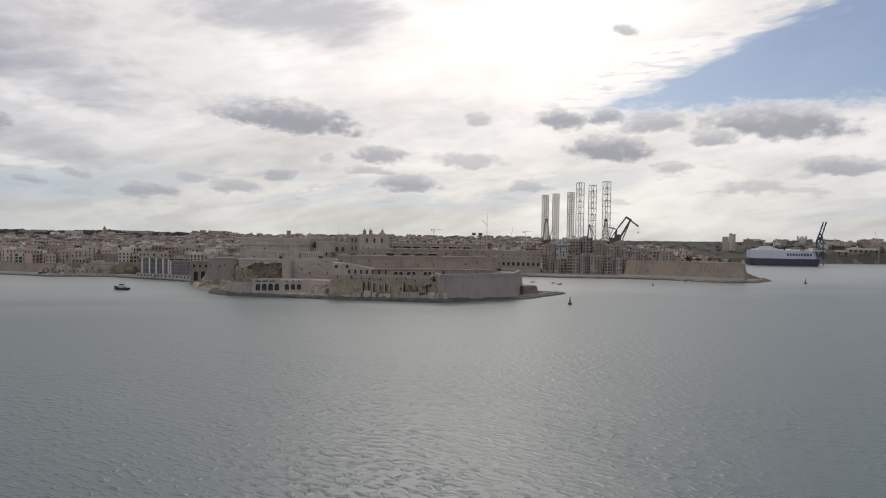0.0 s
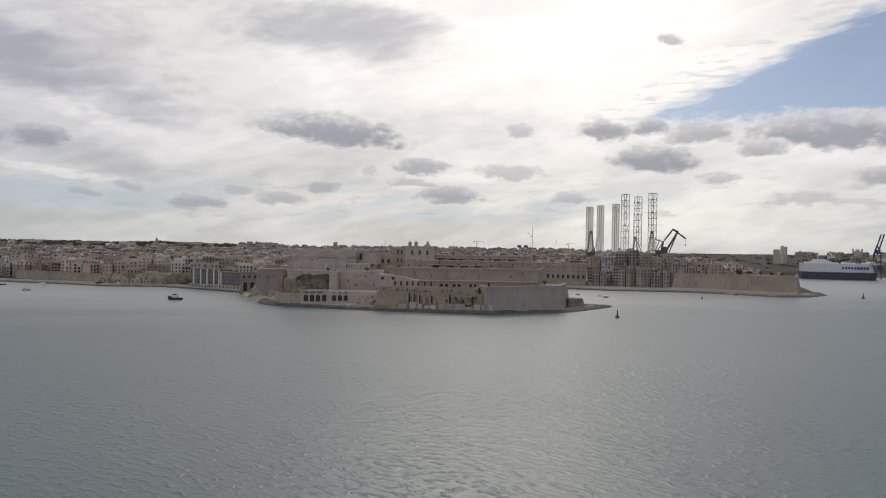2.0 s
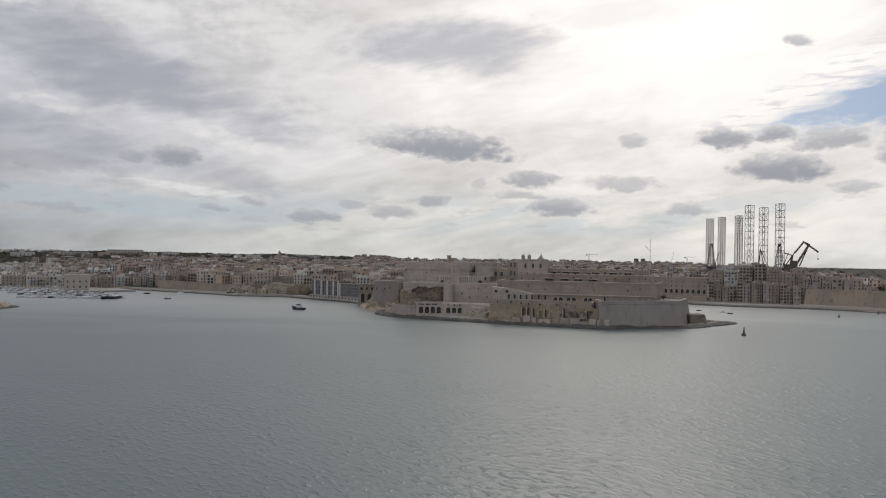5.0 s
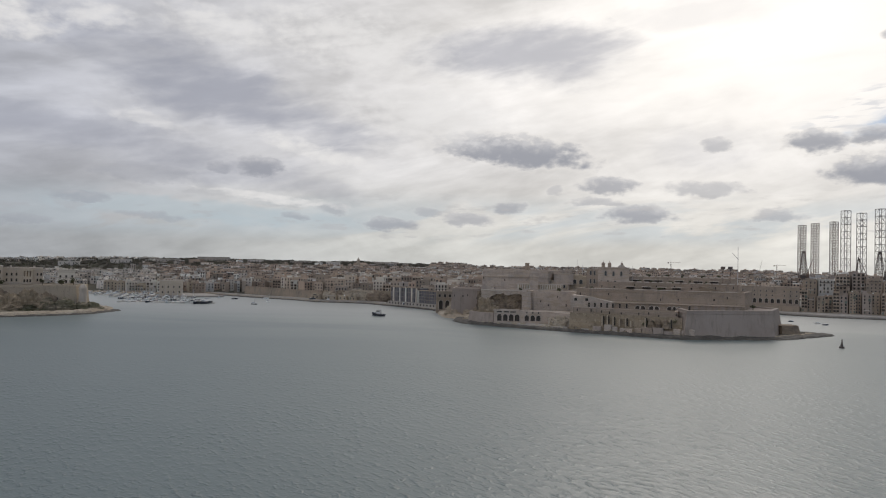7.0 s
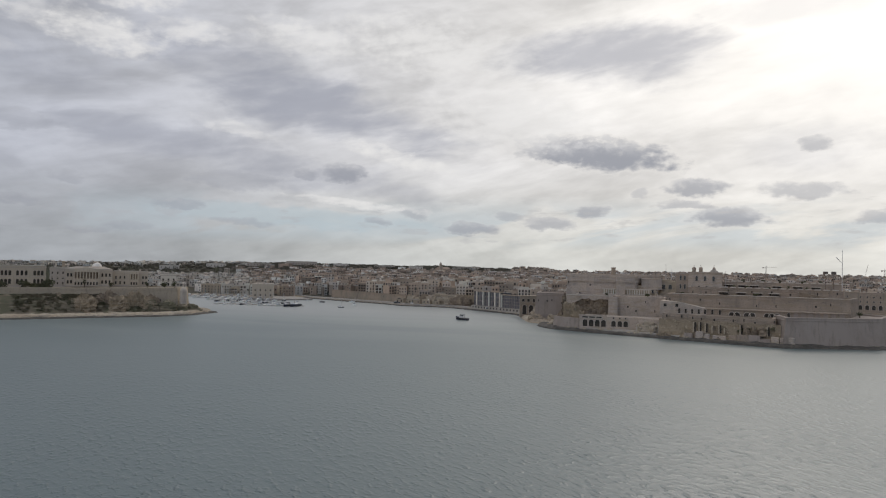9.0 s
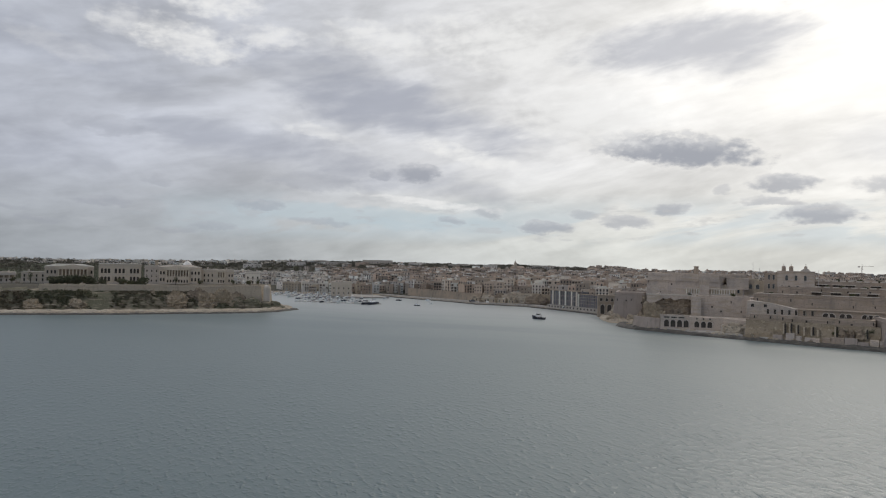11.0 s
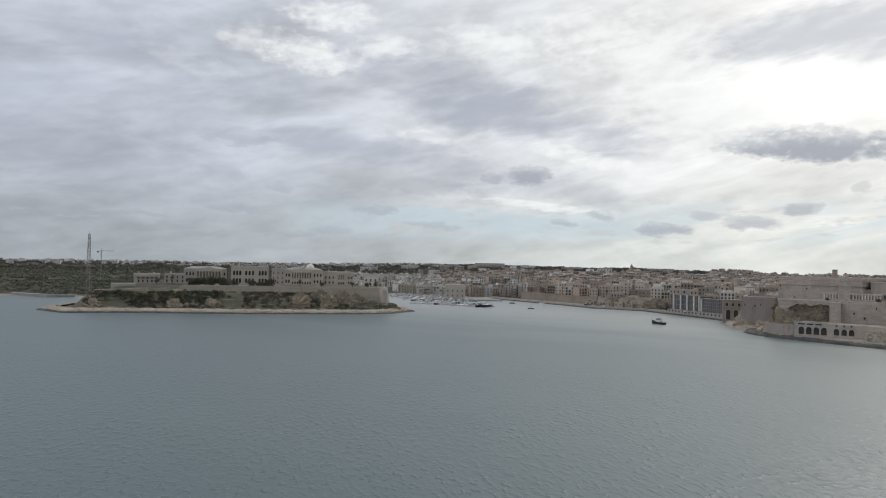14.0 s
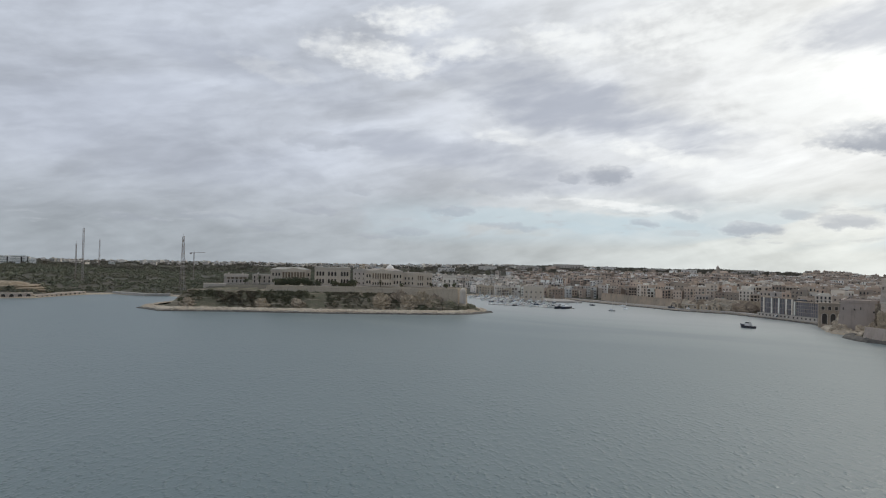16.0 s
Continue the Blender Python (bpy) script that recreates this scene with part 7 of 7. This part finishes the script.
part("funnel", Shape().box(-3.4, 0, 4.3, 1.4, 1.6, 2.2, 0, 0, 0.9), PALESTEEL, tug)
part("mast", Shape().tube((0, 0, 6.6), (-0.3, 0, 10.6), 0.13).tube((-0.2, -1.2, 9), (-0.2, 1.2, 9), 0.06), PALESTEEL, tug)
part("bulwark", Shape().prism([(4, -2.9, 2.2), (10.5, -0.2, 2.5), (10.5, 0.2, 2.5), (4, 2.9, 2.2)], [(4, -3.1, 3.2), (11.2, -0.2, 3.9), (11.2, 0.2, 3.9), (4, 3.1, 3.2)]), HULL, tug)


def buoy(x, y, h):
    ob = thing("buoy", x, y, 0, 0, "dark tapered channel buoy with a top mark", "buoy", "channel buoys")
    part("float", Shape().tube((0, 0, -0.6), (0, 0, 1.0), 1.3 * h / 5, 10), DARKSTEEL, ob)
    part("tower", Shape().tube((0, 0, 1.0), (0.1, 0, h * 0.8), 0.75 * h / 5, 8, 0, 0.25), DARKSTEEL, ob)
    part("top_mark", Shape().tube((0.1, 0, h * 0.8), (0.1, 0, h), 0.45, 6, 0, 0.05), DARKSTEEL, ob)


buoy(87.5, 466, 5.6)
buoy(376, 705, 6.0)
buoy(201, 650, 3.2)
buoy(252, 706, 3.0)


# ---- rocky foot of the town and other shore details ----
solid("tidal_rocks", ledge([(-206, 586), (-228, 615), (-255, 632), (-302, 654), (-324, 666), (-380, 657), (-421, 673), (-465, 681), (-515, 695), (-568, 710)][::-1], 5, -0.5, 1.0, 4, 0.35, 51.0), TIDE, "dark wet stones along the foot of the quay", "rocks", kind="structure")
solid("tidal_rocks", ledge([(40, 797), (62, 786), (103, 760), (135, 748), (192, 749), (200, 750)], 6, -0.5, 1.0, 4, 0.35, 57.0), TIDE, "dark wet stones below the tenements", "rocks", kind="structure")
solid("quay", Shape().prism(lifted([(44, 797), (64, 788), (104, 762), (136, 750), (192, 751), (240, 744), (240, 790), (44, 815)], -2), lifted([(44, 797), (64, 788), (104, 762), (136, 750), (192, 751), (240, 744), (240, 790), (44, 815)], 2.2)), QUAY, "weathered quay road below the tenements", "quay", kind="structure")
cr = random.Random(9)
for i, (x, y, rx, ry, h) in enumerate(((-318, 683, 14, 8, 11), (-336, 690, 15, 8, 13), (-352, 688, 13, 8, 12), (-368, 690, 14, 8, 12), (-384, 694, 12, 8, 10), (-204, 598, 10, 7, 12), (-212, 612, 9, 7, 12), (-220, 622, 8, 6, 10), (-194, 574, 8, 6, 11))):
    solid("cliff", crag(x, y, 0, rx, ry, h, 34, 0.28, 60 + i * 2.3, 20), ROCK if i % 3 else CAVE, "low weathered limestone cliff above the quay", "cliff", "creek cliffs")
for x, y, w, f in ((-371, 672, 13, 1), (-357, 674, 9, 1), (-345, 674, 7, 1), (-392, 676, 9, 1)):
    house(x, y, 2.3, w, 7, f, 10, cr, "small low boathouse on the stone quay", "quayside boathouses", wall=HONEY, storey=3.6, name="boathouse")
store = thing("waterfront_store", -560, 638, 1.5, 39, "long plain limestone waterfront store by the marina", "building")
part("wall", Shape().box(0, 6, -3, 25, 14, 20), SANDY, store)
part("cornice", Shape().box(0, 6, 17, 25.6, 14.6, 0.6), PALE, store)
for i in range(4):
    for z in (3, 9):
        part("window", window_mesh(1.2, 2.0), None, store, at=pose(-9 + i * 6, -1.15, z))
solid("quay", Shape().prism(lifted([(-585, 682), (-560, 700), (-512, 672), (-545, 634), (-575, 612)][::-1], -2), lifted([(-585, 682), (-560, 700), (-512, 672), (-545, 634), (-575, 612)][::-1], 1.8)), QUAY, "stone quay at the head of the marina", "quay", kind="structure")
solid("embankment", crag(-888, 120, 0, 62, 34, 15.0, 40, 0.10, 71.0, 75), OCHRE, "pale sandy embankment above the breakwater", "embankment", kind="structure")
for p, q in (((-330, 692), (-300, 684)), ((-300, 684), (-262, 664))):
    solid("retaining_wall", Shape().prism(lifted([p, q, (q[0] + 4, q[1] + 10), (p[0] + 4, p[1] + 10)], 0), lifted([(p[0], p[1] + 1.5), (q[0], q[1] + 1.5), (q[0] + 4, q[1] + 10), (p[0] + 4, p[1] + 10)], 13)), OCHRE, "weathered retaining wall below the town houses", "wall", "retaining walls")

for x, y, w, f in ((-570, 700, 14, 3), (-585, 706, 12, 3), (-600, 690, 12, 3), (-614, 688, 13, 3), (-628, 684, 12, 3), (-642, 680, 13, 2), (-656, 678, 13, 3), (-670, 674, 12, 3), (-684, 672, 12, 3)):
    house(x, y, 2.5, w, 12, f, 40 + cr.uniform(-12, 12), cr, "limestone waterfront house behind the marina", "marina houses", wall=cr.choice((None, HONEY, CREAM)))
solid("rubble", crag(-88, 494, 0, 10, 5, 8.5, 30, 0.4, 81.0, -20), ROCK, "heap of broken pale masonry below the fort wall", "rubble")
for i, (x, y, r_, h_) in enumerate(((-470, 438, 8, 8), (-476, 417, 10, 11), (-469, 427, 7, 8), (-486, 408, 10, 12), (-464, 440, 6, 4))):
    solid("crag", crag(x, y, 0, r_, r_ * 0.8, h_, 26, 0.16, 90 + i), EARTH, "low weathered crag below the corner turret", "rock", "headland crags")

# shrubs on the fort terraces, ridge barracks, rubble and small clutter
sr = random.Random(3)
for i, (x, y, z) in enumerate(((-36, 560, 33.4), (-26, 561, 33.4), (-12, 560, 33.4), (2, 562, 33.4), (14, 561, 33.4), (-30, 582, 37.6), (-16, 581, 37.6), (-4, 582, 37.6), (12, 583, 37.6), (24, 582, 37.6), (-70, 530, 28.4), (-20, 532, 28.4), (-126, 530, 25.2), (-96, 536, 25.2), (20, 530, 17.2), (44, 530, 17.2))):
    tree(x, y, z, sr.uniform(1.3, 2.4), sr.uniform(2.2, 3.6), "small dark shrub growing on a fort terrace", "shrub", 100 + i, "fort shrubs")
for az, r, w, h in ((44.5, 1750, 46, 10), (41.2, 1800, 60, 9), (37.8, 1850, 80, 12), (34.6, 1850, 40, 9), (31.0, 1800, 55, 8), (28.4, 1750, 36, 9), (24.0, 1900, 70, 8), (48.0, 1600, 40, 9)):
    x, y = polar(az, r)
    ob = thing("ridge_barracks", x, y, ground_z(x, y), az, "long low pale barracks on the wooded ridge", "building", "ridge barracks")
    part("wall", Shape().box(0, 0, -5, w, 14, h + 5), VILLAGE if w < 50 else PALE, ob)
    part("roof_edge", Shape().box(0, 0, h, w + 1, 15, 0.6), ROOF, ob)
    for t in row(int(w / 7)):
        part("window", house_window(1), None, ob, at=pose((t - 0.5) * w, -7.0, h * 0.4))
for i in range(26):
    t = sr.random()
    x, y = -150 + 90 * t, 499 - 21 * t + sr.uniform(-1.5, 2.5)
    solid("boulder", crag(x, y, 1.6, sr.uniform(0.8, 2.2), sr.uniform(0.8, 1.8), sr.uniform(0.8, 2.0), 9, 0.4, i * 3.1), ROCK, "pale boulder on the fort's quay apron", "boulder", "quay boulders")
for i in range(18):
    t = sr.random()
    x, y = -400 + 170 * t, 664 - 30 * t + sr.uniform(4, 7)
    if float(coast_distance(np.array([x]), np.array([y]))[0]) > 2:
        motor_boat(x, y, sr.uniform(0, 360), sr.uniform(4, 6), sr.choice((BOAT, HULL)), "small boat hauled out on the quay", "hauled-out boats").location.z = 2.7

# small dark embrasures and drain holes in the fort walls
hole = Shape().box(0, 0, 0, 1.0, 0.5, 1.3).mesh("embrasure", SHADE)
slit = Shape().box(0, 0, 0, 0.6, 0.5, 1.8).mesh("embrasure", SHADE)
for p, q, z0, z1, n, back in (((-164, 545), (-126, 555), 20, 36, 7, 1.2), ((-145, 514), (-118, 520), 21, 24, 3, 0.6), ((-112, 521), (-86, 526.6), 14, 23, 4, 0.4), ((-81, 518), (39, 522.5), 21.5, 26, 7, 0.9),
                              ((-193, 554), (-168, 564), 10, 20, 4, 0.9), ((-67, 545), (37, 548), 29.5, 31.5, 10, 0.2), ((-79, 487), (-6, 481), 12.4, 14.2, 9, 0.7)):
    for i in range(n):
        part("embrasure", sr.choice((hole, slit)), None, fort, at=HERE @ along(p, q, (i + sr.uniform(0.2, 0.8)) / n, sr.uniform(z0, z1)) @ pose(0, back, 0))
